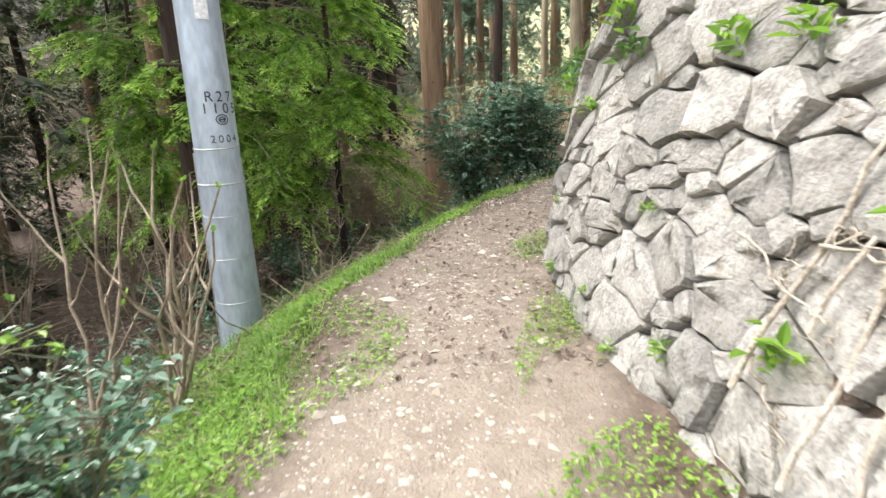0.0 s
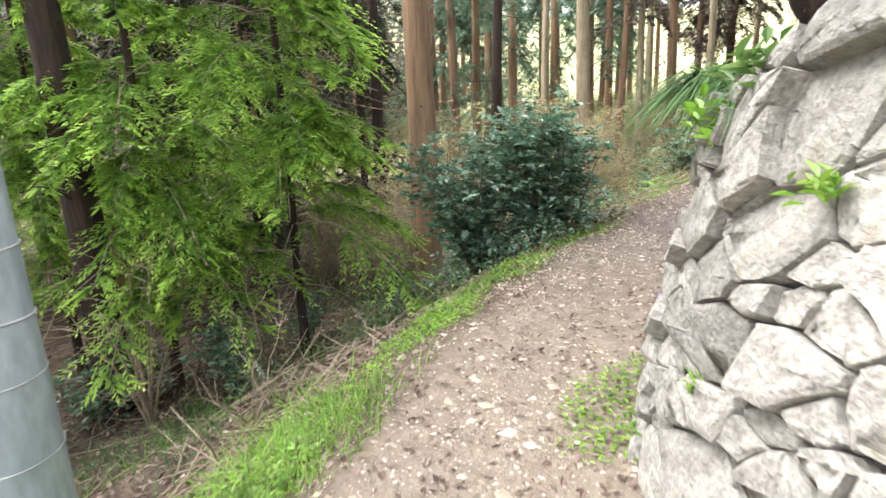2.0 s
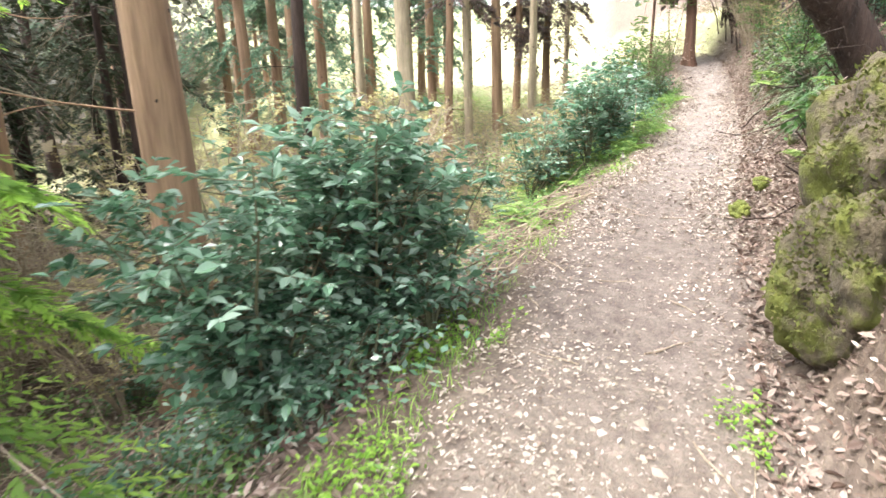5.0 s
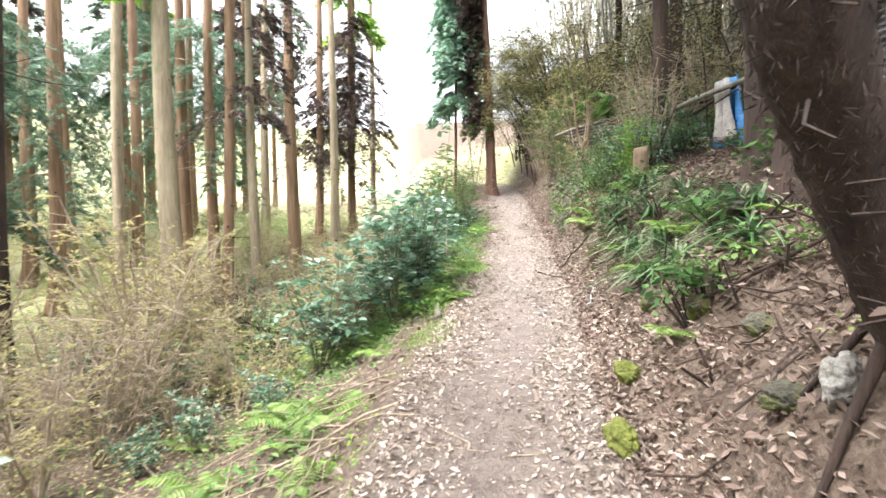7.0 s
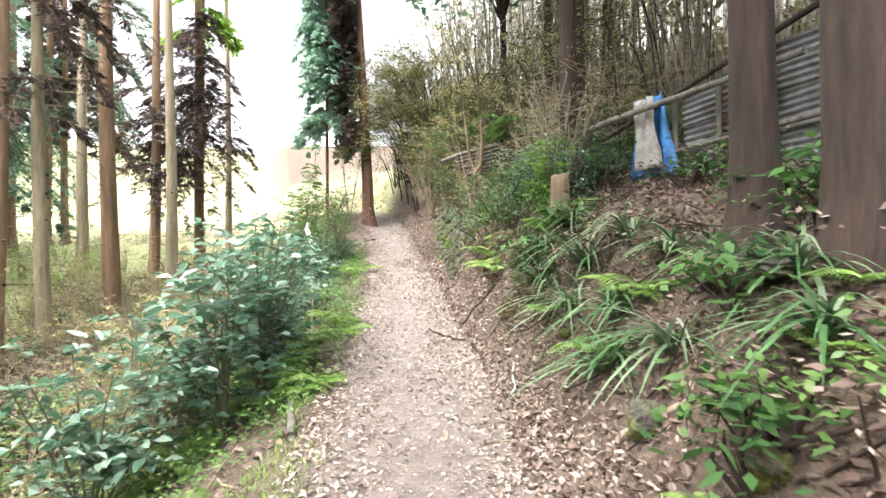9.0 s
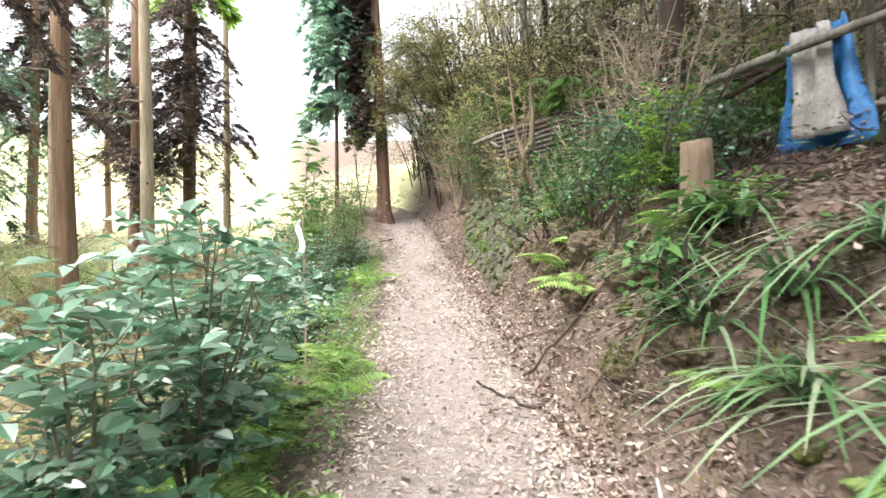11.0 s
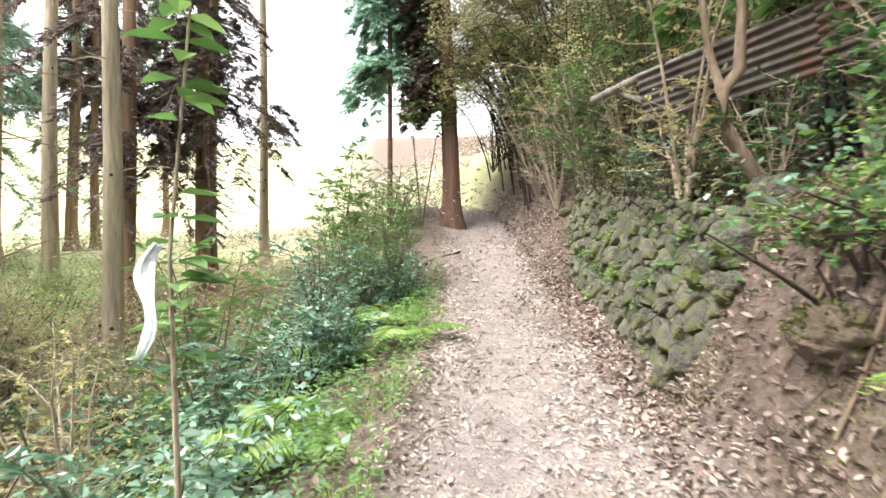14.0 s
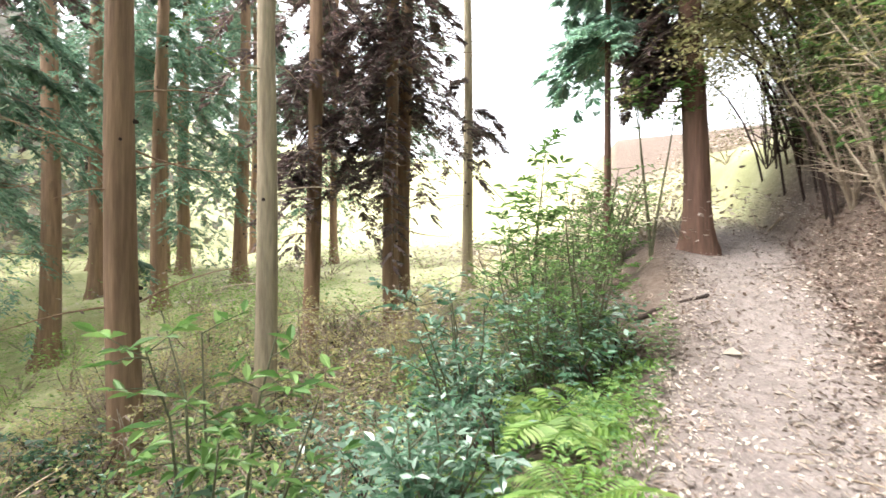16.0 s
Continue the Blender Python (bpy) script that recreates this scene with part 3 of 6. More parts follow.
# wood behind the pole and along the lower slope
tree(-0.22, 11.2, 0.25, 14, label="large cedar with red-brown bark standing below the footpath", dead=8, seed=1, knots=10, low=9)
for i, (x, y, r) in enumerate([(-7.2, 16, 0.17), (-5.4, 10.9, 0.24), (-7.4, 18, 0.2), (-4.8, 22, 0.19), (-8.8, 26, 0.22), (-9.3, 15, 0.2), (-1.8, 20, 0.2), (-2.7, 14.6, 0.13),
                               (0.75, 22, 0.18), (1.94, 19.5, 0.19), (6.1, 24, 0.19), (5.5, 28, 0.2), (-3.9, 8.2, 0.2), (-6.6, 7.2, 0.22), (-8.2, 9.4, 0.24), (-10.5, 11, 0.25),
                               (-4.6, 16.5, 0.16), (-12, 19, 0.25), (-3.2, 27, 0.2), (2.6, 29, 0.22), (-11, 24, 0.2), (-6.5, 30, 0.22), (0.5, 33, 0.2), (-8.2, 4.2, 0.22), (-11, 6.5, 0.25)]):
    tree(x, y, r, 13 + (i % 3), BARK if i % 3 else BARK_DARK, (0.01 * ((i * 7) % 5 - 2), 0.01 * ((i * 5) % 5 - 2)), dead=7, crown=i % 6 == 0, low=8 + (i % 4) * 0.7, seed=20 + i, label="slender cedar trunk in the shaded wood")
# wood beside the second half of the walk
for i, (x, y, r, mat, hang) in enumerate([
        (4.9, 20.4, 0.26, BARK_HAZY, None), (4.6, 25.1, 0.19, BARK_HAZY, None), (6.0, 20.2, 0.13, BARK, None), (6.75, 20.4, 0.13, BARK_HAZY, (4, 8, 10, 1.6, CEDAR_DARK, (0, 6.28))),
        (9.7, 27.5, 0.17, BARK_HAZY, None), (8.43, 21.97, 0.19, BARK, None), (9.85, 22.3, 0.15, BARK_HAZY, None), (10.5, 24.7, 0.15, BARK, (3.2, 7, 16, 1.6, CEDAR_DARK, (0, 6.28))),
        (12.0, 24.9, 0.15, BARK, (2.8, 8, 34, 1.7, CEDAR_DARK, (1.0, 5.2))), (12.35, 25.6, 0.16, BARK, (3, 8, 20, 1.6, CEDAR_DARK, (0, 6.28))), (14.25, 27.1, 0.13, BARK_HAZY, (3, 5, 5, 1.0, CEDAR_DARK, (0, 6.28))),
        (6.5, 23.0, 0.16, BARK, (3.5, 8, 14, 2.0, CEDAR_BLUE, (0, 6.28))), (3.0, 24.0, 0.2, BARK, None), (5.6, 30.5, 0.2, BARK, (3, 9, 18, 2.2, CEDAR_BLUE, (0, 6.28))),
        (8.9, 31.5, 0.2, BARK, (3, 9, 18, 2.2, CEDAR_BLUE, (0, 6.28))), (2.2, 32, 0.2, BARK, (3, 9, 18, 2.2, CEDAR_BLUE, (0, 6.28))), (7.0, 34, 0.2, BARK, (1.5, 9, 64, 2.4, CEDAR_BLUE, (0, 6.28))), (11.2, 36, 0.2, BARK, (1.5, 9, 64, 2.4, CEDAR_BLUE, (0, 6.28))), (4.0, 36, 0.2, BARK, (1.5, 9, 64, 2.4, CEDAR_BLUE, (0, 6.28))), (0.0, 30, 0.2, BARK, (1.5, 9, 64, 2.4, CEDAR_BLUE, (0, 6.28))), (3.6, 27.5, 0.18, BARK, (2.6, 8, 60, 2.3, CEDAR_BLUE, (0, 6.28))), (7.4, 28.6, 0.18, BARK, (3.2, 8, 50, 2.2, CEDAR_BLUE, (0, 6.28))), (1.5, 22.5, 0.18, BARK, (2.4, 8, 50, 2.2, CEDAR_BLUE, (0, 6.28)))]):
    tree(x, y, r, 12 + i % 3, mat, crown=i % 8 == 0, lean=(0.008 * ((i * 7) % 5 - 2), 0.004 * ((i * 3) % 5 - 2)), dead=8, low=7.5, hang=hang, seed=60 + i, knots=14, label="straight cedar trunk with knots where branches broke off")
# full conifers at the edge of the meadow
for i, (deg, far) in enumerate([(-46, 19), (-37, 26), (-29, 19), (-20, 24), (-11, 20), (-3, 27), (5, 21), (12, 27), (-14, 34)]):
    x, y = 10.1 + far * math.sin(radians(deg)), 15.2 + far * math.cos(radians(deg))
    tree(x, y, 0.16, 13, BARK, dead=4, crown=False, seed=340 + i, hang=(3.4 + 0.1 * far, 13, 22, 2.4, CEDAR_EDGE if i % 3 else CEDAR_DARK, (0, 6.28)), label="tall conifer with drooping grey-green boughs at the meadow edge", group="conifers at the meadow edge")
# dense dark conifers closing the wood behind the pole, shade coloured into their needles
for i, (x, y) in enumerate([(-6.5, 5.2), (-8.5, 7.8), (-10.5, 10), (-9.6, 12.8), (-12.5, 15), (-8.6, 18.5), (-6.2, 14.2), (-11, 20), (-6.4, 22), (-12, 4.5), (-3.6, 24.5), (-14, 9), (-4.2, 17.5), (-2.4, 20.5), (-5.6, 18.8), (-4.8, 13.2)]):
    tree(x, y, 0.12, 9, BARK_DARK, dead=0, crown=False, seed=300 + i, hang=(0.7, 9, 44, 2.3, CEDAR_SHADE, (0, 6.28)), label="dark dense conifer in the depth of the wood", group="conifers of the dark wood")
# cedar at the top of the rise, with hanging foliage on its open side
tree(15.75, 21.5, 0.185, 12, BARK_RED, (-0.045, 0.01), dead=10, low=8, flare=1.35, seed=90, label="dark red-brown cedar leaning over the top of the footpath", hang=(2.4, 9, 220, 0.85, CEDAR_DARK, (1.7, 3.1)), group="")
sprayer = thing("young_cedar", 15.0, 22.6, hz(15.0, 22.6), "young blue-green conifer hanging over the slope", "tree")
rg0 = np.random.default_rng(5)
v, f, _ = trunk_mesh(10.5, 0.06, (0.0, 0), seed=5)
mesh_object("trunk", v, f, BARK_RED, sprayer, True)
foliage(sprayer, [spray(np.array([0, 0, zz]), (math.cos(a), math.sin(a), 0.0), 0.5 + 0.75 * rg0.random(), 26, 0.14, 0.8, rg0) for zz, a in zip(rg0.uniform(3.6, 10, 180), rg0.uniform(0, 6.28, 180))], BLUE_PALE, 0.32, "crown", tips=False)

# trees on the upper bank
def leaning_tree():
    x, y = 4.6, 7.87
    z = hz(x, y)
    root = thing("leaning_tree", x, y, z, "dark rough-barked trunk leaning from the bank edge over bare roots", "tree")
    line = np.array([(4.75, 7.76, z - 0.5), (4.6, 7.87, z - 0.1), (4.42, 7.98, z + 0.18), (4.15, 8.04, 2.28), (3.85, 8.05, 2.5), (3.66, 8.03, 2.75), (3.54, 8.05, 3.2), (3.5, 8.2, 4.4), (3.7, 8.5, 6.5)]) - [x, y, z]
    t = np.linspace(0, 1, 40)
    knots = np.linspace(0, 1, len(line))
    line = np.stack([np.interp(t, knots, line[:, i]) for i in range(3)], 1)
    for _ in range(6):
        line[1:-1] = (line[:-2] + 2 * line[1:-1] + line[2:]) / 4
    v, f = tube(line, np.interp(t, knots, [0.19, 0.15, 0.13, 0.13, 0.14, 0.15, 0.14, 0.12, 0.08]), 18)
    v = np.asarray(v)
    v = v + 0.01 * np.sin(v * [57, 61, 19]) [:, [1, 0, 1]] * [1, 1, 0]
    mesh_object("trunk", v, f, BARK_DARK, root, True)
    rgs = np.random.default_rng(17)
    k = rgs.integers(0, len(v), 7000)
    base = v[k] + rgs.normal(0, 0.02, (7000, 3)) * [0.4, 0.4, 3.0]
    base = base[(base[:, 2] > 0.05) & (base[:, 2] < 2.4)]
    m = len(base)
    way = np.stack([rgs.normal(0, 0.5, m), rgs.normal(0, 0.5, m), rgs.normal(-0.5, 0.5, m)], 1)
    ln = rgs.uniform(0.02, 0.06, m)
    mesh_object("bark_fibre", *needles(base, way, rgs.normal(0, 1, (m, 3)), ln, ln * 0.1), BARK_DARK, root, label="shaggy torn bark")["kind"] = "stuff"
    for k in range(5):
        a = -2.6 + 1.2 * k
        q = []
        for r in (0.04, 0.14, 0.28, 0.45, 0.65):
            px_, py_ = x + math.cos(a + r * 0.5) * r, y + math.sin(a + r * 0.5) * r
            q.append((px_ - x, py_ - y, max(hz(px_, py_) - z + 0.02 - 0.05 * r, -2) + 0.4 * math.exp(-r * 7)))
        mesh_object("root", *tube(q, [0.04, 0.03, 0.02, 0.012, 0.005], 7), BARK_DARK, root, True)
    rg = np.random.default_rng(44)
    tw = []
    for _ in range(26):
        a, zz = rg.uniform(0, 6.28), rg.uniform(1.7, 3.2)
        c = np.array([3.9 - 0.3 * (zz - 2.2) - x, 8.06 - y, zz - z])
        o = np.array([math.cos(a), math.sin(a), rg.uniform(-0.5, 0.4)])
        tw.append(tube([c + o * 0.1, c + o * 0.25 + rg.normal(0, 0.03, 3), c + o * rg.uniform(0.3, 0.5)], [0.006, 0.004, 0.002], 4, False))
    mesh_object("dead_branchwork", *join(tw), BARK_DARK, root)["kind"] = "stuff"

leaning_tree()
# the broad crowns are unseen and serve to darken the bank
for i, (x, y, r, mat) in enumerate([(7.12, 9.05, 0.18, BARK_DARK), (7.98, 9.66, 0.16, BARK_DARK), (11.25, 12.6, 0.14, BARK_DARK), (12.4, 12.9, 0.14, BARK_DARK), (14.6, 14.6, 0.1, BARK_DARK), (15.5, 13.5, 0.14, BARK_DARK), (7.4, 7.2, 0.2, BARK_DARK), (17.5, 17.5, 0.12, BARK_DARK)]):
    tree(x, y, r, 12, mat, (0.01 * (i % 3 - 1), 0.0), dead=6, low=8.5, crown=False, seed=110 + i, label="tree trunk standing on the upper bank", group="trees of the upper bank", name="bank_tree", broad=(6.0, 10.5, 3.6, 4200))

# ---- cedar branches in front of the dark wood ----
def low_cedar(x, y, z0, h, spans, count, seed, label):
    root = thing("young_cedar", x, y, hz(x, y), label, "tree", "young cedars below the path")
    rg = np.random.default_rng(seed)
    v, f, _ = trunk_mesh(h, 0.06, (0, 0), 1.2, 8, seed=seed)
    mesh_object("trunk", v, f, BARK_DARK, root, True)
    sp = []
    for _ in range(count):
        zz = rg.uniform(z0, h)
        a = rg.uniform(-2.6, 0.9) if rg.random() < 0.75 else rg.uniform(0, 6.28)
        L = spans * rg.uniform(0.6, 1.15) * (1.15 - 0.6 * zz / h)
        sp.append(spray(np.array([0, 0, zz]), (math.cos(a), math.sin(a), rg.uniform(-0.1, 0.25)), L, 44, 0.1, 0.38, rg))
    sp.sort(key=lambda q: q[0][0][2])
    half = int(len(sp) * 0.65)
    foliage(root, sp[:half], CEDAR, 0.3)
    foliage(root, sp[half:], CEDAR, 0.3, tips=False)
    tw = []
    for _ in range(40):
        a, zz = rg.uniform(0, 6.28), rg.uniform(0.4, h * 0.7)
        o = np.array([math.cos(a), math.sin(a), rg.uniform(-0.5, 0.1)]) * rg.uniform(0.5, 1.4)
        c = np.array([0, 0, zz])
        tw.append(tube([c, c + o * 0.5 + rg.normal(0, 0.06, 3), c + o + [0, 0, -0.15]], [0.009, 0.006, 0.003], 4, False))
    mesh_object("dead_branchwork", *join(tw), TWIG, root)["kind"] = "stuff"
    return root

low_cedar(-1.8, 9.0, 1.35, 7.6, 1.75, 60, 1, "young cedar with drooping bright green sprays")
low_cedar(-3.3, 8.6, 1.5, 7.8, 1.75, 56, 2, "young cedar with drooping green sprays")
low_cedar(-5.2, 9.6, 1.5, 7, 1.8, 45, 3, "shaded young cedar with drooping sprays")
low_cedar(-3.2, 12.0, 2.0, 7, 1.8, 45, 4, "shaded young cedar with drooping sprays")
low_cedar(-7.2, 12.5, 1.5, 7, 2.0, 40, 5, "shaded young cedar with drooping sprays")

# ---- shrubs ----
def shrub(x, y, h, r, stems, twigs, per, leaf, wide, mat, label, seed, name="evergreen_shrub", droop=0.2, tilt=0.25, group="", z=None, bark=None, lift=0.0, cat="shrub"):
    """Stems that fork into twigs, each ending in a rosette of leaves."""
    rg = np.random.default_rng(seed)
    root = thing(name, x, y, hz(x, y) if z is None else z, label, cat, group)
    b, w, u, ln = [], [], [], []
    for k in range(stems):
        a = rg.uniform(0, 6.28)
        out = r * rg.uniform(0.25, 0.85)
        top = h * rg.uniform(0.65, 1.0)
        t = np.linspace(0, 1, 6)
        p = np.stack([np.cos(a) * out * t ** 1.3, np.sin(a) * out * t ** 1.3, top * t - 0.08 * (1 - t)], 1) + rg.normal(0, 0.02, (6, 3)) * t[:, None]
        pieces = [tube(p, np.linspace(0.008 + 0.005 * h, 0.004, 6), 5, False)]
        for _ in range(twigs):
            f = rg.uniform(0.25 + lift, 1.0)
            q = np.array([np.interp(f, t, p[:, i]) for i in range(3)])
            ta = rg.uniform(0, 6.28)
            way = np.array([math.cos(ta), math.sin(ta), rg.uniform(-0.1, 0.7)])
            L = r * rg.uniform(0.2, 0.55)
            e = q + way * L
            pieces.append(tube([q, (q + e) / 2 + rg.normal(0, 0.015, 3), e], [0.004, 0.003, 0.002], 4, False))
            n = max(3, int(per * rg.uniform(0.6, 1.4)))
            g = rg.uniform(0.35, 1.05, n)
            ang = rg.uniform(0, 6.28, n)
            b.append(q + np.outer(g, way) * L)
            w.append(np.stack([np.cos(ang), np.sin(ang), rg.normal(tilt * 0.3, tilt, n)], 1) + way * 0.6)
            u.append(np.tile((0, 0, 1.0), (n, 1)) + rg.normal(0, 0.35, (n, 3)))
            ln.append(leaf * rg.uniform(0.55, 1.25, n))
        mesh_object("stem", *join(pieces), bark or (STEMS if mat in (AUCUBA, GREENLEAF, FRESH) else TWIG), root)["kind"] = "stuff"
    b, w, u, ln = (np.concatenate(q) for q in (b, w, u, ln))
    v, f = leaves(b, w, u, ln, ln * wide, 0.12, droop)
    mesh_object("foliage", v, f, mat, root)["kind"] = "stuff"
    return root

# big glossy bush below the path
shrub(1.25, 9.05, 2.1, 0.85, 14, 28, 14, 0.095, 0.56, AUCUBA, "broad-leaved glossy evergreen bush below the footpath", 31)
shrub(0.45, 8.8, 1.95, 0.9, 14, 28, 14, 0.095, 0.56, AUCUBA, "broad-leaved glossy evergreen bush below the footpath", 32)
shrub(1.65, 8.95, 1.75, 0.5, 8, 18, 12, 0.09, 0.56, AUCUBA, "broad-leaved glossy evergreen bush below the footpath", 33)
# tall laurel by the path, close to the walker
shrub(6.75, 13.9, 1.9, 0.9, 11, 14, 7, 0.13, 0.58, AUCUBA, "glossy laurel with long stems beside the footpath", 34, tilt=0.12)
shrub(7.4, 14.9, 1.9, 0.9, 10, 14, 7, 0.13, 0.58, AUCUBA, "glossy laurel with long stems beside the footpath", 35)
shrub(6.15, 13.55, 1.7, 0.9, 9, 14, 7, 0.13, 0.58, AUCUBA, "glossy laurel with long stems beside the footpath", 36, tilt=0.12)
shrub(6.2, 14.8, 1.6, 0.9, 9, 14, 7, 0.13, 0.58, AUCUBA, "glossy laurel with long stems beside the footpath", 37)
shrub(5.2, 13.9, 1.5, 0.9, 8, 14, 7, 0.13, 0.58, AUCUBA, "glossy laurel with long stems beside the footpath", 38)

# ---- small ground cover ----
def scatter(n, s_range, d_range, keep=None):
    s, d = rnd(*s_range, n), rnd(*d_range, n)
    i = np.clip(np.round(s / 0.1).astype(int) + S_AT0, 0, len(LINE) - 1)
    f = (s / 0.1 - np.floor(s / 0.1))[:, None] * 0.1
    xy = LINE[i, :2] + LDIR[i] * f + np.stack([LDIR[i, 1], -LDIR[i, 0]], 1) * d[:, None]
    if keep is not None:
        k = rng.random(n) < keep(s, d, xy)
        xy = xy[k]
    return np.column_stack([xy, height(xy[:, 0], xy[:, 1])])

def flakes(name, pts, size, mat, label, curl=0.35, lift=0.006, cat="leaf litter"):
    n = len(pts)
    a = rnd(0, 6.28, n)
    way = np.stack([np.cos(a), np.sin(a), rng.normal(0, curl, n)], 1)
    up = np.stack([rng.normal(0, curl, n), rng.normal(0, curl, n), np.ones(n)], 1)
    ln = size * rnd(0.5, 1.4, n)
    v, f = leaves(pts + [0, 0, lift], way, up, ln, ln * rnd(0.35, 0.6, n), 0.25, -0.1)
    return tagged(mesh_object(name, v, f, mat), label, cat, kind="stuff")

def grass(name, pts, length, width, bend, mat, label, lean=0.5):
    n = len(pts)
    way = np.stack([rng.normal(0, lean, n), rng.normal(0, lean, n), np.ones(n)], 1)
    v, f = blades(pts - [0, 0, 0.01], way, length * rnd(0.4, 1.3, n), width * rnd(0.6, 1.3, n), bend * rnd(0.2, 1.3, n))
    return tagged(mesh_object(name, v, f, mat), label, "grass", kind="stuff")

def patchy(f, seed, cut):
    return lambda s, d, xy: sstep(cut, cut + 0.35, wobble(xy[:, 0], xy[:, 1], f, seed))

grass("grass_verge", scatter(26000, (0.5, 13), (-1.55, -0.72), lambda s, d, xy: np.exp(-((d + 1.12 + 0.12 * np.sin(s * 2.3)) / 0.22) ** 2) * (1 - 0.93 * sstep(7.5, 11, s)) * (0.25 + 0.75 * sstep(-0.4, 0.3, np.sin(s * 3.1) + 0.6 * np.sin(s * 7.3 + d * 9)))), 0.11, 0.007, 0.5, GRASS, "bright green grass along the path edge")
grass("grass_verge", scatter(9000, (1.8, 5.2), (-2.2, -1.0), lambda s, d, xy: np.exp(-((d + 1.45) / 0.35) ** 2)), 0.16, 0.008, 0.6, GRASS, "thick bright green grass at the foot of the pole")
grass("grass_verge", scatter(5000, (13, 23), (-1.5, -0.7), patchy(2.4, 4.0, 0.1)), 0.11, 0.007, 0.5, GRASS, "thin green grass along the path edge")
grass("grass_verge", scatter(5000, (2, 8.5), (-4.5, -1.5), patchy(1.9, 3.0, -0.1)), 0.22, 0.009, 0.8, GRASS, "green grass on the slope below the pole")
grass("dark_sedge", scatter(7000, (3, 9.5), (-5.5, -2.0), patchy(1.6, 6.0, 0.1)), 0.32, 0.009, 0.9, SEDGE, "dark green sedge on the shaded slope")
def herb_patch(s0, s1, d0, d1, n, size, mat, label, seed, cut=0.1, up=0.05):
    p = scatter(n, (s0, s1), (d0, d1), patchy(3.1, seed, cut))
    m = len(p)
    a = rnd(0, 6.28, m)
    ln = size * rnd(0.5, 1.3, m)
    v, f = leaves(p + np.stack([0 * a, 0 * a, rnd(0.005, up, m)], 1), np.stack([np.cos(a), np.sin(a), rnd(-0.1, 0.7, m)], 1), np.tile((0, 0, 1.0), (m, 1)), ln, ln * 0.55, 0.1, 0.15)
    tagged(mesh_object("low_herbs", v, f, mat), label, "weeds", kind="stuff")

herb_patch(0.2, 4.6, 0.3, 1.0, 4200, 0.03, FRESH, "low yellow-green weeds at the foot of the wall", 2.0, -0.1, 0.07)
herb_patch(0, 4, -1.3, -0.35, 6000, 0.032, FRESH, "low yellow-green weeds on the path", 5.5, -0.1, 0.05)
herb_patch(0.3, 4.5, -2.8, -1.0, 9000, 0.04, FRESH, "bright low weeds at the foot of the pole", 3.5, -0.4, 0.1)
herb_patch(4.6, 8.2, 0.1, 0.65, 2600, 0.035, FRESH, "low yellow-green weeds on the path", 8.2, 0.0, 0.05)
herb_patch(5.2, 9.0, -1.4, -0.75, 4500, 0.036, FRESH, "bright low weeds along the path edge by the glossy bush", 1.4, -0.05, 0.06)
herb_patch(7, 12, -1.5, -0.7, 900, 0.04, FRESH, "low green weeds on the path edge", 9.0, 0.0, 0.06)
herb_patch(14.2, 25, -2.6, -0.8, 15000, 0.05, GREENLEAF, "low green herbs on the path edge", 3.7, -0.3, 0.28)
herb_patch(14.5, 26, -10, -2.0, 30000, 0.035, YELLOW, "tiny yellow-green leaves of the brush layer", 2.9, -0.2, 0.7)
herb_patch(9, 15, -9, -2.0, 16000, 0.035, YELLOW, "tiny yellow-green leaves of the brush layer", 5.9, -0.1, 0.8)
herb_patch(16, 34, -15, -5.0, 22000, 0.06, GRASS, "rough pasture grass beyond the trees", 7.9, -0.4, 0.3)
herb_patch(8, 26, -7.5, -1.2, 34000, 0.065, GREENLEAF, "green herbs on the slope below the path", 6.7, 0.0, 0.2)
herb_patch(14, 27, -9, -2.0, 9000, 0.07, AUCUBA, "dark green herbs on the slope below the path", 1.7, 0.1, 0.3)
herb_patch(9, 20, 1.0, 2.6, 3000, 0.04, FRESH, "small fresh plants on the bank", 4.7, 0.35, 0.06)

flakes("leaf_litter", scatter(38000, (6.5, 31), (-0.95, 1.0), lambda s, d, xy: 0.25 + 0.75 * sstep(0.1, 0.6, np.abs(d + 0.05))), 0.033, PALE_LITTER, "dry pale leaves strewn on the footpath")
flakes("leaf_litter", scatter(21000, (10.5, 27), (-0.9, 1.1), lambda s, d, xy: 0.12 + 0.88 * sstep(0.05, 0.6, np.abs(d + 0.15 + 0.15 * np.sin(s * 1.7)))), 0.05, PALE_LITTER, "dry pale leaves drifted along the footpath", 0.4)
flakes("leaf_litter", scatter(70000, (7.0, 28), (0.6, 3.4)), 0.056, LITTER, "dry curled leaves heaped on the bank", 0.5)
flakes("leaf_litter", scatter(22000, (2, 26), (-9, -1.0)), 0.075, LITTER, "dry brown leaves on the slope below the path", 0.45)
flakes("leaf_litter", scatter(3500, (7.0, 30), (0.6, 3.4)), 0.05, PALE_LITTER, "pale dry leaves heaped on the bank", 0.5)
flakes("leaf_litter", scatter(16000, (1.5, 10), (-7, -1.4)), 0.07, LITTER, "dry brown leaves under the young cedars", 0.45)
flakes("leaf_litter", scatter(5000, (1.5, 10), (-7, -1.4)), 0.06, PALE_LITTER, "pale dry leaves under the young cedars", 0.45)
flakes("leaf_litter", scatter(1800, (2.5, 7), (-1.0, 0.8)), 0.045, LITTER, "scattered dry leaves on the path")
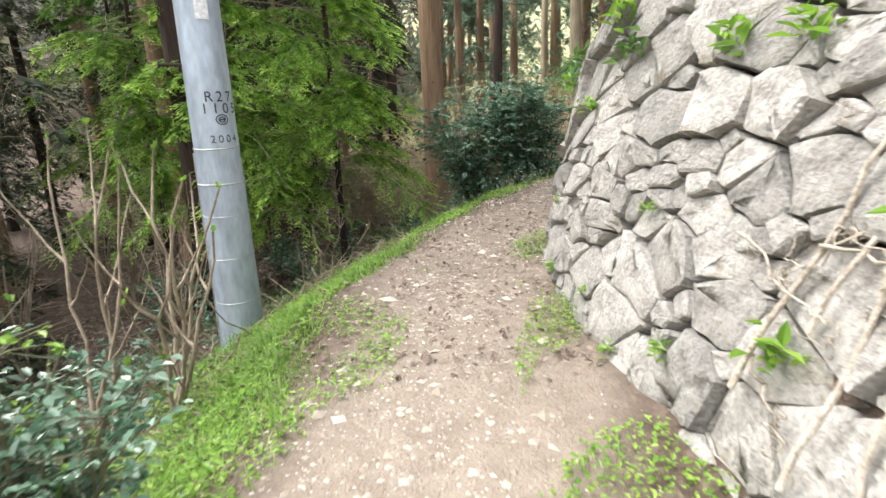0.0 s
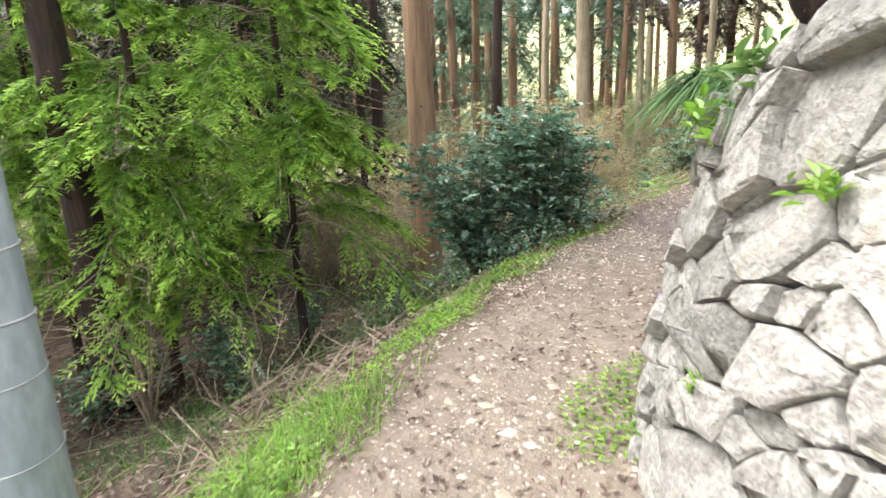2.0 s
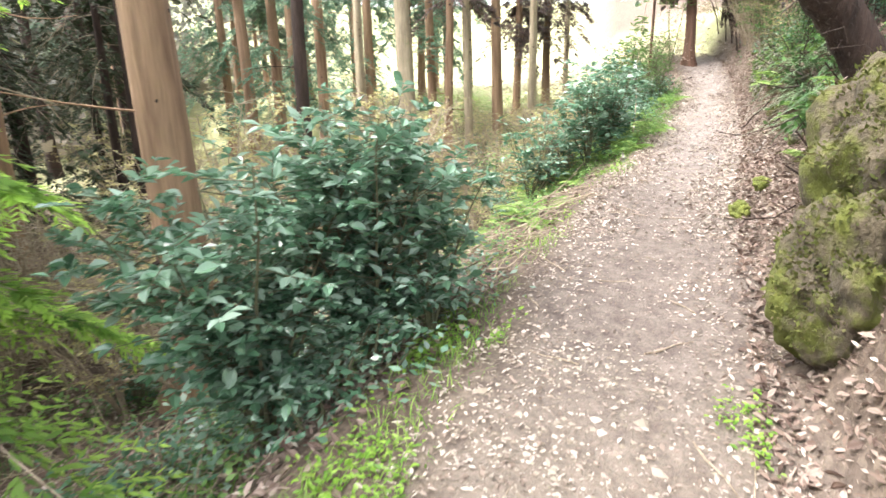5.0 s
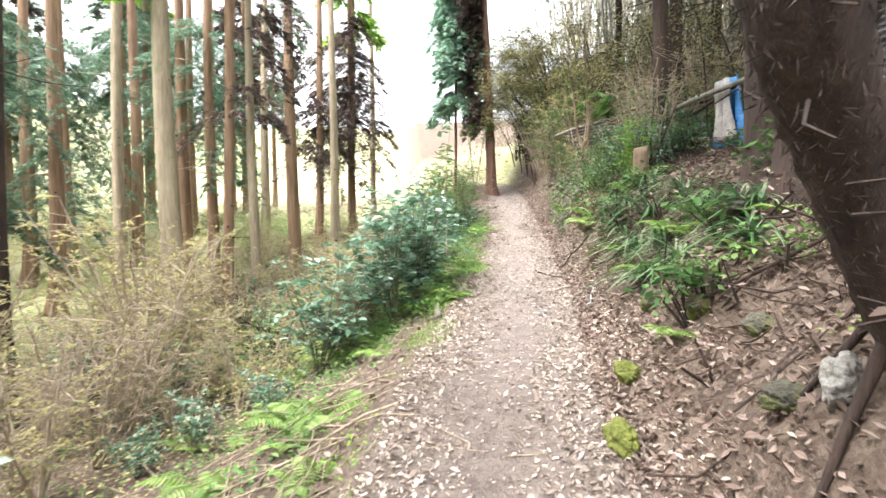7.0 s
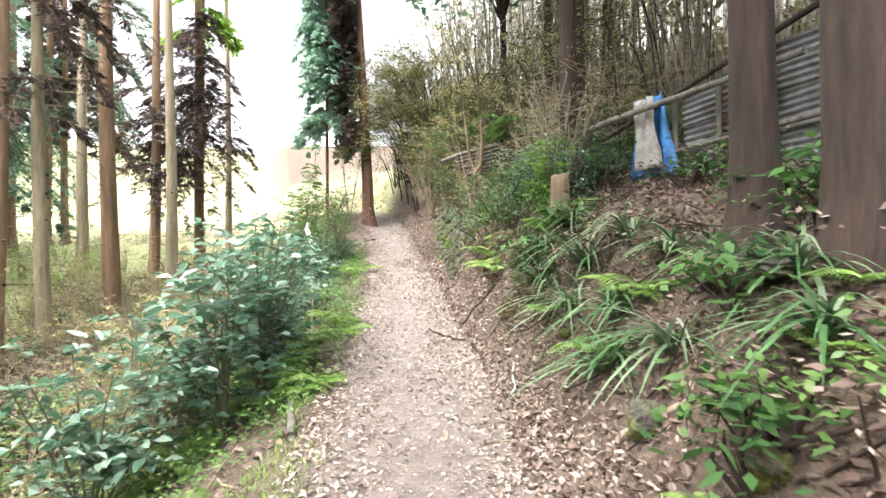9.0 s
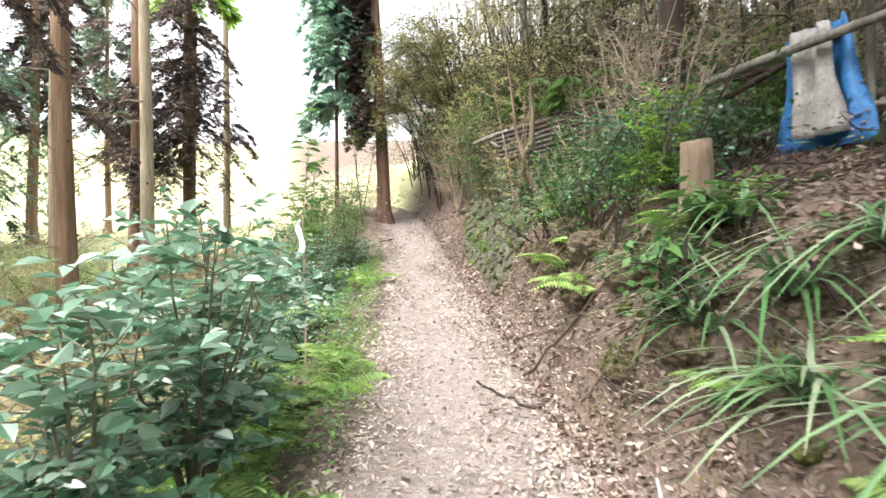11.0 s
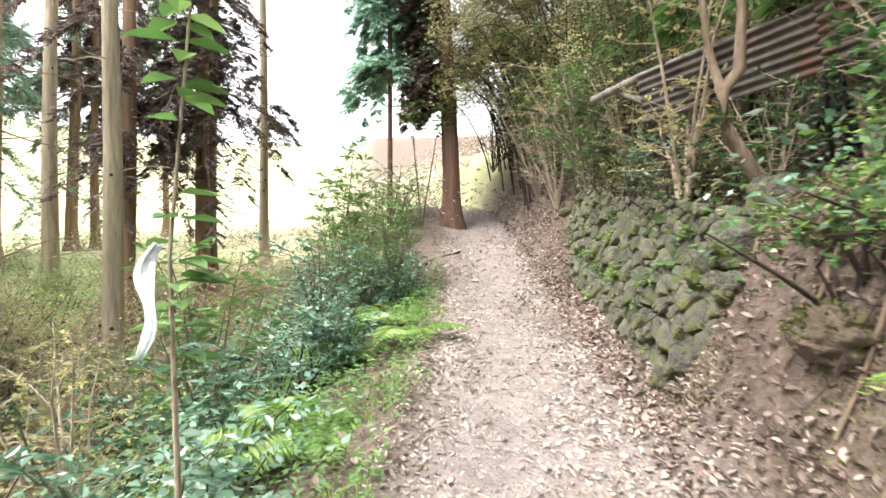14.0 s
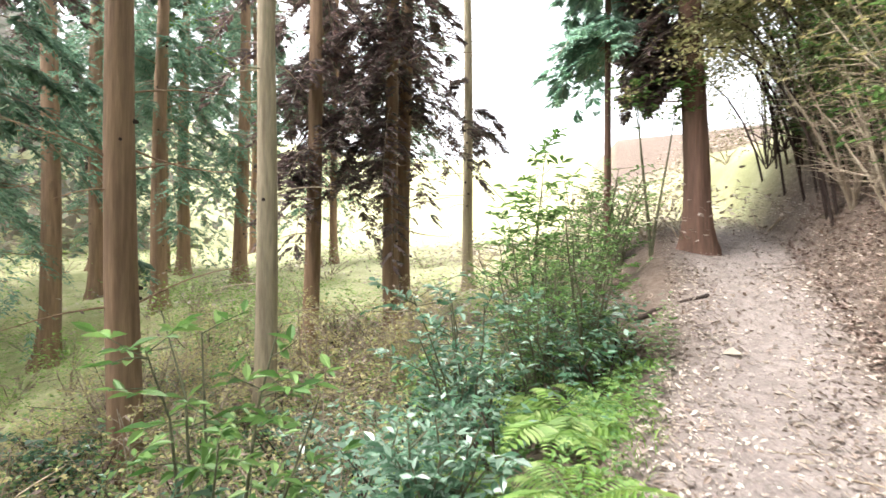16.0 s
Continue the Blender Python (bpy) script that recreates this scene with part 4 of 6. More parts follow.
flakes("leaf_litter", np.array([wall1_at(u, 2.0 + 0.1 * math.sin(u * 9), -rng.uniform(0.0, 0.5)) for u in rnd(3, 11, 700)]) + [0, 0, 0.06], 0.07, LITTER, "dry leaves on top of the stone wall", 0.5)

def pebbles(name, pts, size, mat, label):
    """Broken stones: each a squashed, jittered octahedron."""
    base = np.array([(1, 0, 0), (0, 1, 0), (-1, 0, 0), (0, -1, 0), (0, 0, 0.8), (0, 0, -0.6)])
    n = len(pts)
    sc = size * rng.lognormal(0, 0.45, n)[:, None, None]
    v = (base[None] * rnd(0.6, 1.3, (n, 6, 1))) * np.stack([rnd(0.7, 1.3, n), rnd(0.7, 1.3, n), rnd(0.35, 0.7, n)], 1)[:, None] * sc
    a = rnd(0, 6.28, n)
    c, s = np.cos(a)[:, None], np.sin(a)[:, None]
    v = np.stack([v[..., 0] * c - v[..., 1] * s, v[..., 0] * s + v[..., 1] * c, v[..., 2]], -1) + pts[:, None]
    tri = np.array([(0, 1, 4), (1, 2, 4), (2, 3, 4), (3, 0, 4), (1, 0, 5), (2, 1, 5), (3, 2, 5), (0, 3, 5)])
    f = (np.arange(n)[:, None, None] * 6 + tri[None]).reshape(-1, 3)
    return tagged(mesh_object(name, v.reshape(-1, 3), f, mat), label, "gravel", kind="stuff")

GRAVEL = leaf_mat("gravel", [(0.22, 0.18, 0.14), (0.36, 0.31, 0.25), (0.54, 0.48, 0.41)], 0.9, 0.0)
pebbles("gravel", scatter(20000, (-0.5, 8.5), (-1.2, 0.75), lambda s, d, xy: np.exp(-((d + 0.25) / 0.5) ** 2)), 0.0085, GRAVEL, "pale broken stones on the footpath")
pebbles("gravel", scatter(500, (-0.5, 6), (-1.05, 0.5)), 0.018, GRAVEL, "pale broken stones on the footpath")
pebbles("gravel", scatter(1500, (7.5, 25), (-0.9, 0.9)), 0.013, GRAVEL, "small stones on the footpath")

def twigs(name, n, s_range, d_range, length, rad, mat, label, keep=None, tilt=0.25):
    p = scatter(n, s_range, d_range, keep)
    out = []
    for c in p:
        a, L = rnd(0, 6.28), length * rnd(0.4, 1.5)
        w = np.array([math.cos(a), math.sin(a), 0])
        q = [c + w * L * k + [rng.normal(0, 0.03 * L), rng.normal(0, 0.03 * L), 0] for k in (-0.5, -0.15, 0.2, 0.5)]
        t = rng.normal(0, tilt)
        q = [(x, y, hz(x, y) * 0.5 + c[2] * 0.5 + rad + abs(t) * L * k) for k, (x, y, z) in zip((0.0, 0.3, 0.6, 1.0), q)]
        out.append(tube(q, np.array([1, 0.9, 0.7, 0.4]) * rad * rnd(0.5, 1.4), 5, False))
    return tagged(mesh_object(name, *join(out), mat), label, "twigs", kind="stuff")

twigs("fallen_twigs", 260, (5, 9.5), (-4.5, -1.6), 0.6, 0.008, TWIG, "heap of pale fallen twigs below the path", lambda s, d, xy: np.exp(-((d + 2.6) / 0.9) ** 2))
twigs("fallen_twigs", 420, (3, 9.5), (-5.5, -1.5), 0.55, 0.007, TWIG, "pale fallen twigs on the shaded slope", tilt=0.35)
twigs("fallen_twigs", 170, (9.0, 12.5), (-3.2, -0.95), 0.7, 0.007, TWIG, "heap of pale fallen twigs beside the path")
twigs("fallen_twigs", 160, (17, 26), (-9, -3), 1.0, 0.009, BARK_DARK, "dark brushwood lying under the trees", tilt=0.5)
twigs("fallen_twigs", 420, (7, 26), (-8, -1.3), 0.7, 0.008, TWIG, "dry twigs lying on the slope")
twigs("fallen_twigs", 220, (9, 24), (0.9, 3.5), 0.5, 0.007, BARK_DARK, "dark twigs on the leafy bank")
twigs("fallen_twigs", 70, (6, 24), (-0.8, 0.9), 0.25, 0.005, TWIG, "small twigs on the footpath", tilt=0.02)

# ---- utility pole ----
def utility_pole(x, y):
    z = hz(x, y)
    root = thing("utility_pole", x, y, z, "light grey steel utility pole with stencilled numbers and wire bands", "utility pole")
    rad = lambda h: 0.195 - 0.009 * h
    zs = [-0.4, 0, 1, 2, 3, 5, 8.5]
    mesh_object("shaft", *tube([(0, 0, h) for h in zs], [rad(h) for h in zs], 40), STEEL, root, True)
    for h, w in ((1.18, 0.006), (0.62, 0.004), (0.25, 0.004), (-0.15, 0.004)):
        zz = h - z
        th = np.linspace(0, 6.2832, 33)
        r = rad(zz) + 0.003
        mesh_object("wire_band", *tube([(r * math.cos(t), r * math.sin(t), zz + 0.012 * math.sin(t)) for t in th], w, 5, False), WIRE, root)
    th = np.linspace(0, 6.2832, 41)
    zz = 0.88 - z
    mesh_object("dark_band", *tube([((rad(zz) + 0.001) * math.cos(t), (rad(zz) + 0.001) * math.sin(t), zz) for t in th], 0.008, 4, False), GREYTARP, root)
    def wrapped(bm_verts, faces, az, zc, name, mat, out=0.004):
        vv = []
        for a, b in bm_verts:
            r = rad(zc + b) + out
            vv.append((r * math.cos(az + a / r), r * math.sin(az + a / r), zc + b))
        return mesh_object(name, vv, faces, mat, root)
    az = math.atan2(-4.5, 1.8) + radians(24)
    for txt, zc, size in (("R27", 1.575, 0.115), ("1105", 1.485, 0.115), ("2004", 1.245, 0.085)):
        for k, ch in enumerate(txt):
            cu = bpy.data.curves.new("letter", "FONT")
            cu.body, cu.size, cu.align_x, cu.align_y = ch, size, "CENTER", "CENTER"
            tmp = bpy.data.objects.new("letter", cu)
            me = tmp.to_mesh()
            pts = [(v.co.x + (k - (len(txt) - 1) / 2) * size * 0.72, v.co.y) for v in me.vertices]
            fs = [tuple(p.vertices) for p in me.polygons]
            tmp.to_mesh_clear()
            wrapped(pts, fs, az, zc - z, "letter", INK)
            bpy.data.objects.remove(tmp)
    for r0, r1, k in ((0.052, 0.042, 4), (0.03, 0.02, 4)):
        pts = [(r * math.cos(a), r * math.sin(a) * 0.8) for r in (r0, r1) for a in np.linspace(0, 6.2832, 25)[:-1]]
        wrapped(pts, [(i, (i + 1) % 24, 24 + (i + 1) % 24, 24 + i) for i in range(24)], az, 1.40 - z, "stamp", INK)
    wrapped([(-0.02, -0.006), (0.02, -0.006), (0.02, 0.006), (-0.02, 0.006)], [(0, 1, 2, 3)], az, 1.40 - z, "stamp", INK)
    b = math.atan2(-4.5, 1.8) - radians(80)
    d = np.array([math.cos(b), math.sin(b), 0])
    bolt = mesh_object("step_bolt", *join([tube([d * 0.15 + [0, 0, 1.83 - z], d * 0.34 + [0, 0, 1.83 - z]], 0.014, 8), tube([d * 0.33 + [0, 0, 1.83 - z], d * 0.345 + [0, 0, 1.83 - z]], 0.028, 8)]), BARK_DARK, root)
    pts = [(a, c) for a in np.linspace(-0.05, 0.05, 5) for c in (-0.2, 0.12)]
    wrapped(pts, [(2 * i, 2 * i + 2, 2 * i + 3, 2 * i + 1) for i in range(4)], az - 0.25, 2.35 - z, "number_plate", WHITE, 0.01)
    # thin conduit on the shaded side
    b = math.atan2(-4.5, 1.8) - radians(95)
    mesh_object("ground_wire", *tube([((rad(h) + 0.006) * math.cos(b), (rad(h) + 0.006) * math.sin(b), h) for h in (0, 1, 1.75)], 0.009, 6), WIRE, root)

utility_pole(-1.91, 4.55)

# ---- bare shrub and evergreen bush near the start ----
def bare_shrub(x, y, seed, label, count=9, h=2.3, spread=0.7, rad=0.014, buds=True):
    rg = np.random.default_rng(seed)
    root = thing("bare_shrub", x, y, hz(x, y), label, "shrub")
    bud = []
    for k in range(count):
        a = rg.uniform(0, 6.28)
        H = h * rg.uniform(0.6, 1.05)
        t = np.linspace(0, 1, 9)
        p = np.stack([np.cos(a) * spread * t * rg.uniform(0.3, 1), np.sin(a) * spread * t * rg.uniform(0.3, 1), H * t - 0.1], 1)
        p[:, :2] += np.cumsum(rg.normal(0, 0.035, (9, 2)), 0)
        ps = [tube(p, np.linspace(rad, rad * 0.35, 9), 6)]
        for _ in range(3):
            i = rg.integers(2, 7)
            b = rg.uniform(0, 6.28)
            L = H * rg.uniform(0.15, 0.4)
            tt = np.linspace(0, 1, 5)
            q = p[i] + np.stack([np.cos(b) * 0.6 * tt, np.sin(b) * 0.6 * tt, 0.85 * tt ** 1.3], 1) * L + rg.normal(0, 0.012, (5, 3)) * tt[:, None]
            ps.append(tube(q, np.linspace(rad * 0.55, rad * 0.25, 5), 5))
            if rg.random() < 0.6:
                bud.append(q[-1])
        bud.append(p[-1])
        mesh_object("stem", *join(ps), TWIG, root, True)["kind"] = "stuff"
    if buds:
        n = len(bud) * 5
        b = np.repeat(np.array(bud), 5, 0)
        ang = rg.uniform(0, 6.28, n)
        v, f = leaves(b, np.stack([np.cos(ang) * 0.6, np.sin(ang) * 0.6, np.ones(n)], 1), rg.normal(0, 1, (n, 3)), 0.05 * rg.uniform(0.5, 1.2, n), 0.022, 0.1, 0.1)
        mesh_object("bud_cluster", v, f, FRESH, root)["kind"] = "stuff"

bare_shrub(-1.75, 3.0, 3, "leafless shrub with pale twisting stems and opening buds", 5, 2.2, 0.6, 0.018)
bare_shrub(-2.5, 3.3, 4, "leafless shrub with pale twisting stems and opening buds", 3, 2.6, 0.8, 0.018)
bare_shrub(-2.9, 5.4, 9, "thin leafless shrub at the edge of the wood", 8, 2.0, 0.9, 0.008, False)
bare_shrub(-1.6, 6.6, 10, "thin leafless twigs beside the pole", 5, 1.5, 0.9, 0.007, False)
shrub(-1.4, 1.5, 1.05, 0.5, 11, 18, 11, 0.055, 0.5, AUCUBA, "small-leaved dark evergreen bush with fresh tips", 41)
shrub(-1.38, 1.5, 1.1, 0.45, 6, 8, 4, 0.05, 0.5, FRESH, "bright young shoots over the evergreen bush", 42)
shrub(-2.1, 2.2, 1.1, 0.5, 6, 14, 9, 0.06, 0.5, AUCUBA, "small-leaved dark evergreen bush with fresh tips", 43)

# ---- on the pale stone wall ----
ROOT_PALE = rough_mat("pale_root", (0.32, 0.27, 0.21), (0.58, 0.52, 0.44), 14.0, 0.9, 0.5, 4)

def wall_roots():
    root = thing("climbing_roots", 0, 0, 0, "pale bare climbing roots clinging to the stone wall", "roots")
    rg = np.random.default_rng(12)
    def run(u, v, du, dv, L, r, depth):
        n = 12
        p = []
        for i in range(n):
            p.append(wall1_at(u, v, 0.085 + 0.02 * math.sin(i * 1.3)))
            k = L / n
            u += du * k + rg.normal(0, 0.018)
            v += dv * k + rg.normal(0, 0.018)
            if depth and rg.random() < 0.28:
                run(u, v, rg.uniform(-0.9, 0.9), rg.uniform(-0.9, 0.6), L * rg.uniform(0.25, 0.5), r * 0.55, depth - 1)
        mesh_object("root", *tube(p, np.linspace(r, r * 0.4, n) * 0.72, 6), ROOT_PALE, root, True)
    run(5.0, 0.45, -0.25, 1.0, 1.5, 0.02, 2)
    run(4.8, 0.75, -0.1, 1.0, 1.3, 0.016, 2)
    run(4.65, 0.3, 0.05, 1.0, 1.6, 0.018, 2)
    run(5.3, 0.95, -0.9, -0.25, 0.7, 0.01, 1)
    run(4.4, 0.4, 0.2, 1.0, 1.5, 0.016, 2)

wall_roots()
rgw = np.random.default_rng(77)
for i, (u, v, sz, mt) in enumerate([(4.55, 1.2, 0.14, FRESH), (4.9, 0.62, 0.11, FRESH), (4.6, 1.5, 0.1, GREENLEAF), (5.4, 1.75, 0.12, FRESH), (5.8, 1.75, 0.14, FRESH), (5.2, 1.95, 0.1, GREENLEAF), (6.6, 1.75, 0.12, GREENLEAF), (7.0, 1.5, 0.08, FRESH),
                                    (6.8, 2.05, 0.14, FRESH), (5.5, 0.35, 0.07, FRESH), (6.0, 0.9, 0.05, FRESH), (7.3, 0.8, 0.05, FRESH), (7.8, 1.95, 0.13, FRESH), (6.4, 0.3, 0.05, FRESH), (4.3, 2.0, 0.12, GREENLEAF), (7.5, 2.1, 0.12, GREENLEAF), (6.2, 2.1, 0.1, FRESH), (5.9, 0.15, 0.06, FRESH), (7.1, 0.25, 0.06, FRESH)]):
    c = np.array(wall1_at(u, v, 0.05))
    root = thing("wall_weed", *c, "small fresh green weed growing from a wall joint", "weed", "weeds in the wall joints")
    n = 26
    a = rgw.uniform(0, 6.28, n)
    out = np.array(wall1_at(u, v, 0.5)) - c
    w = np.stack([np.cos(a), np.sin(a), rgw.uniform(0, 1, n)], 1) + out * 2
    ln = sz * rgw.uniform(0.4, 1, n)
    vv, ff = leaves(rgw.normal(0, sz * 0.35, (n, 3)) + unit(w) * 0.01, w, np.tile((0, 0, 1.0), (n, 1)), ln, ln * 0.42, 0.1, 0.3)
    mesh_object("leaf_rosette", vv, ff, mt, root)["kind"] = "stuff"

def tuft(x, y, z, n, L, w, bend, mat, label, seed, lean=0.6, bias=(0, 0), name="grass_tuft"):
    rg = np.random.default_rng(seed)
    root = thing(name, x, y, z, label, "grass", "grass tufts")
    way = np.stack([rg.normal(bias[0], lean, n), rg.normal(bias[1], lean, n), np.ones(n)], 1)
    base = rg.normal(0, 0.04, (n, 3)) * [1, 1, 0.2]
    wd = unit(way)
    flat = unit(way * [1, 1, 0])
    ln = L * rg.uniform(0.5, 1.2, n)
    t = np.linspace(0, 1, 6)
    side = unit(np.cross(wd, [0, 0, 1.0]) + 1e-4)
    prof = np.array([0.6, 1, 1, 0.85, 0.55, 0.08])
    be = bend * rg.uniform(0.5, 1.2, n)
    c = base[:, None] + wd[:, None] * (ln[:, None, None] * t[None, :, None]) + flat[:, None] * (ln * be * 0.6)[:, None, None] * (t ** 2)[None, :, None] - np.array([0, 0, 1.0]) * (ln * be)[:, None, None] * (t ** 2.2)[None, :, None]
    vl = c - side[:, None] * (w * prof / 2)[None, :, None]
    vr = c + side[:, None] * (w * prof / 2)[None, :, None]
    v = np.stack([vl, vr], 2).reshape(-1, 3)
    k = np.arange(n)[:, None, None] * 12 + np.arange(5)[None, :, None] * 2
    f = (k + np.array([0, 1, 3, 2])[None, None]).reshape(-1, 4)
    mesh_object("leaf_tuft", v, f, mat, root)["kind"] = "stuff"
    return root

c = wall1_at(8.3, 2.2, 0.05)
tuft(*c, 300, 0.27, 0.014, 1.5, SEDGE, "long-bladed grass tuft hanging over the wall corner", 1, 0.4, (-0.4, 0.05))
c = wall1_at(8.0, 2.3, -0.15)
tuft(*c, 240, 0.26, 0.014, 1.5, SEDGE, "long-bladed grass tuft hanging over the wall corner", 2, 0.4, (-0.35, 0.1))
c = wall1_at(8.7, 2.2, -0.05)
tuft(*c, 200, 0.26, 0.014, 1.5, SEDGE, "long-bladed grass tuft hanging over the wall corner", 3, 0.4, (-0.35, 0.2))

# ---- rocks ----
def rock(x, y, sx, sy, sz, mat, label, seed, sink=0.35, name="rock", rot=0.0, group="", z=None):
    bm = bmesh.new()
    bmesh.ops.create_icosphere(bm, subdivisions=5, radius=1)
    o = Vector((seed * 3.7, seed * 1.3, 0))
    for v in bm.verts:
        p = v.co.copy()
        k = 1 + 0.3 * noise.noise(p * 1.1 + o) + 0.2 * noise.noise(p * 2.6 + o) + 0.1 * noise.noise(p * 6 + o) + 0.035 * noise.noise(p * 13 + o) + 0.018 * noise.noise(p * 29 + o)
        c = Matrix.Rotation(rot, 3, "Z") @ Vector((p.x * sx * k, p.y * sy * k, p.z * sz * k))
        v.co = c
    me = bpy.data.meshes.new(name)
    bm.to_mesh(me)
    bm.free()
    me.polygons.foreach_set("use_smooth", np.ones(len(me.polygons), bool))
    me.materials.append(mat)
    ob = new(name, me)
    ob.location = (x, y, (hz(x, y) if z is None else z) + sz * (1 - 2 * sink))
    return tagged(ob, label, "rock", group)

MOSSROCK = rough_mat("moss_on_rock", (0.05, 0.04, 0.028), (0.15, 0.12, 0.08), 5, 1.0, 1.0, 9, stain=(0.1, 0.11, 0.02), stain_scale=3.2, stain_at=0.44)
rock(3.25, 7.2, 0.36, 0.3, 0.42, MOSSROCK, "large mossy boulder at the foot of the bank", 1, 0.25, rot=0.7)
rock(3.68, 7.28, 0.4, 0.36, 0.55, MOSSROCK, "large mossy boulder at the foot of the bank", 2, 0.32, rot=0.2)
rock(3.05, 6.6, 0.28, 0.3, 0.36, MOSSROCK, "earth-stained mossy boulder beside the path", 3, 0.3)
MOSSLEAF = leaf_mat("moss_fuzz", [(0.05, 0.058, 0.012), (0.095, 0.11, 0.022), (0.15, 0.16, 0.04), (0.11, 0.08, 0.05)], 0.9, 0.3)
def moss_fuzz(ob, n, seed):
    rg = np.random.default_rng(seed)
    m = len(ob.data.vertices)
    co, no = np.zeros(m * 3), np.zeros(m * 3)
    ob.data.vertices.foreach_get("co", co)
    ob.data.vertices.foreach_get("normal", no)
    co, no = co.reshape(-1, 3), no.reshape(-1, 3)
    k = rg.integers(0, m, n)
    k = k[(no[k, 2] + 0.35 * np.sin(co[k, 0] * 9) + 0.3 * np.cos(co[k, 1] * 11)) > -0.1]
    w = no[k] * 0.6 + rg.normal(0, 0.6, (len(k), 3))
    ln = rg.uniform(0.012, 0.04, len(k))
    v, f = needles(co[k] + rg.normal(0, 0.006, (len(k), 3)), w, rg.normal(0, 1, (len(k), 3)), ln, ln * 0.5)
    mesh_object("moss_fuzz", v, f, MOSSLEAF, ob, label="soft yellow-green moss")["kind"] = "stuff"

for i, o in enumerate([o for o in scene.objects if o.name.startswith("rock")]):
    moss_fuzz(o, 9000, i)
rock(4.95, 9.31, 0.16, 0.09, 0.1, MOSS, "rounded stone covered in bright moss", 4, 0.3, rot=0.9, group="moss stones by the path")
rock(5.8, 9.8, 0.16, 0.09, 0.1, MOSS, "rounded stone covered in bright moss", 5, 0.3, rot=0.9, group="moss stones by the path")
rock(4.58, 8.13, 0.1, 0.075, 0.11, STONE, "pale white rock in the leafy bank", 6, 0.2)
rock(7.0, 11.68, 0.06, 0.05, 0.05, STONE, "small stone on the footpath edge", 7, 0.3)
for i, (s, d) in enumerate([(12.3, 1.35), (13.1, 1.2), (14.0, 1.5), (14.8, 1.25), (11.6, 1.5), (15.7, 1.35), (16.5, 1.2), (17.2, 1.3), (10.6, 1.2), (13.6, 2.1), (24.6, 1.1), (25.3, 1.2)]):
    x, y = on_path(s, d)
    rock(x, y, rnd(0.06, 0.15), rnd(0.05, 0.11), rnd(0.05, 0.11), MOSSY if i % 3 else MOSSROCK, "rough stone half sunk in the bank", 20 + i, 0.3, rot=rnd(0, 3), group="stones in the bank")
x, y = on_path(13.4, 1.9)
rock(x, y, 0.4, 0.22, 0.1, MOSSY, "flat stone slab set in the bank", 40, 0.1, rot=0.8)

# ---- roots, stump, fallen logs ----
def log(p, q, r, mat, label, name="fallen_log", sag=0.0, taper=0.75, group="", seed=0):
    rg = np.random.default_rng(seed)
    p, q = np.array(p, float), np.array(q, float)
    t = np.linspace(0, 1, 9)
    pts = p + np.outer(t, q - p) + rg.normal(0, 0.012, (9, 3)) - np.outer(np.sin(t * 3.14), (0, 0, sag))
    ob = mesh_object(name, *tube(pts, np.linspace(r, r * taper, 9) * rg.uniform(0.92, 1.08, 9), 10), mat, None, True)
    return tagged(ob, label, "branch" if r < 0.04 else "log", group)

WOOD_BROWN = rough_mat("stump_wood", (0.09, 0.06, 0.04), (0.26, 0.19, 0.13), 7, 0.95, 0.9, 5, (1, 1, 0.2), stain=(0.12, 0.13, 0.04), stain_scale=3, stain_at=0.55)

def stump(x, y, h, r):
    root = thing("tree_stump", x, y, hz(x, y), "sawn-off weathered stump with roots running down the bank", "stump")
    zs = [-0.3, 0, 0.1, 0.3, h * 0.8, h, h]
    v, f = tube([(0.05 * q, 0.03 * q, q) for q in zs], [r * 1.7, r * 1.45, r * 1.2, r * 1.02, r, r * 0.97, r * 0.4], 16)
    v[:, 2] += np.where(v[:, 2] > h - 0.01, v[:, 0] * 0.35, 0)
    v[:, :2] *= (1 + 0.07 * np.sin(np.arctan2(v[:, 1], v[:, 0]) * 3))[:, None]
    mesh_object("stump_body", v, f, WOOD_BROWN, root, True)
    for a, L in ((2.4, 0.9), (3.3, 0.8)):
        pts = []
        for t in np.linspace(0, 1, 9):
            px, py = math.cos(a + 0.3 * math.sin(t * 4)) * L * t, math.sin(a + 0.3 * math.sin(t * 4)) * L * t
            pts.append((px, py, hz(x + px, y + py) - hz(x, y) + 0.06 * (1 - t) + 0.1 * (t < 0.15)))
        mesh_object("root", *tube(pts, np.linspace(0.035, 0.012, 9), 7), WOOD_BROWN, root, True)

stump(9.5, 11.9, max(0.45, 3.2 - hz(9.5, 11.9)), 0.115)
for i, (s, d, L, a) in enumerate([(10.3, 1.5, 0.5, 2.4), (10.9, 1.4, 0.45, 3.0), (18.6, 1.5, 0.7, 2.6), (18.3, 1.35, 0.6, 3.0)]):
    x, y = on_path(s, d + 0.5)
    pts = [(x + math.cos(a + 0.35 * math.sin(t * 5)) * L * t, y + math.sin(a + 0.35 * math.sin(t * 5)) * L * t) for t in np.linspace(0, 1, 10)]
    ob = mesh_object("exposed_root", *tube([(px, py, hz(px, py) + 0.03) for px, py in pts], np.linspace(0.028, 0.008, 10), 7), BARK_DARK, None, True)
    tagged(ob, "dark tree root exposed on the bank", "root", "exposed roots")
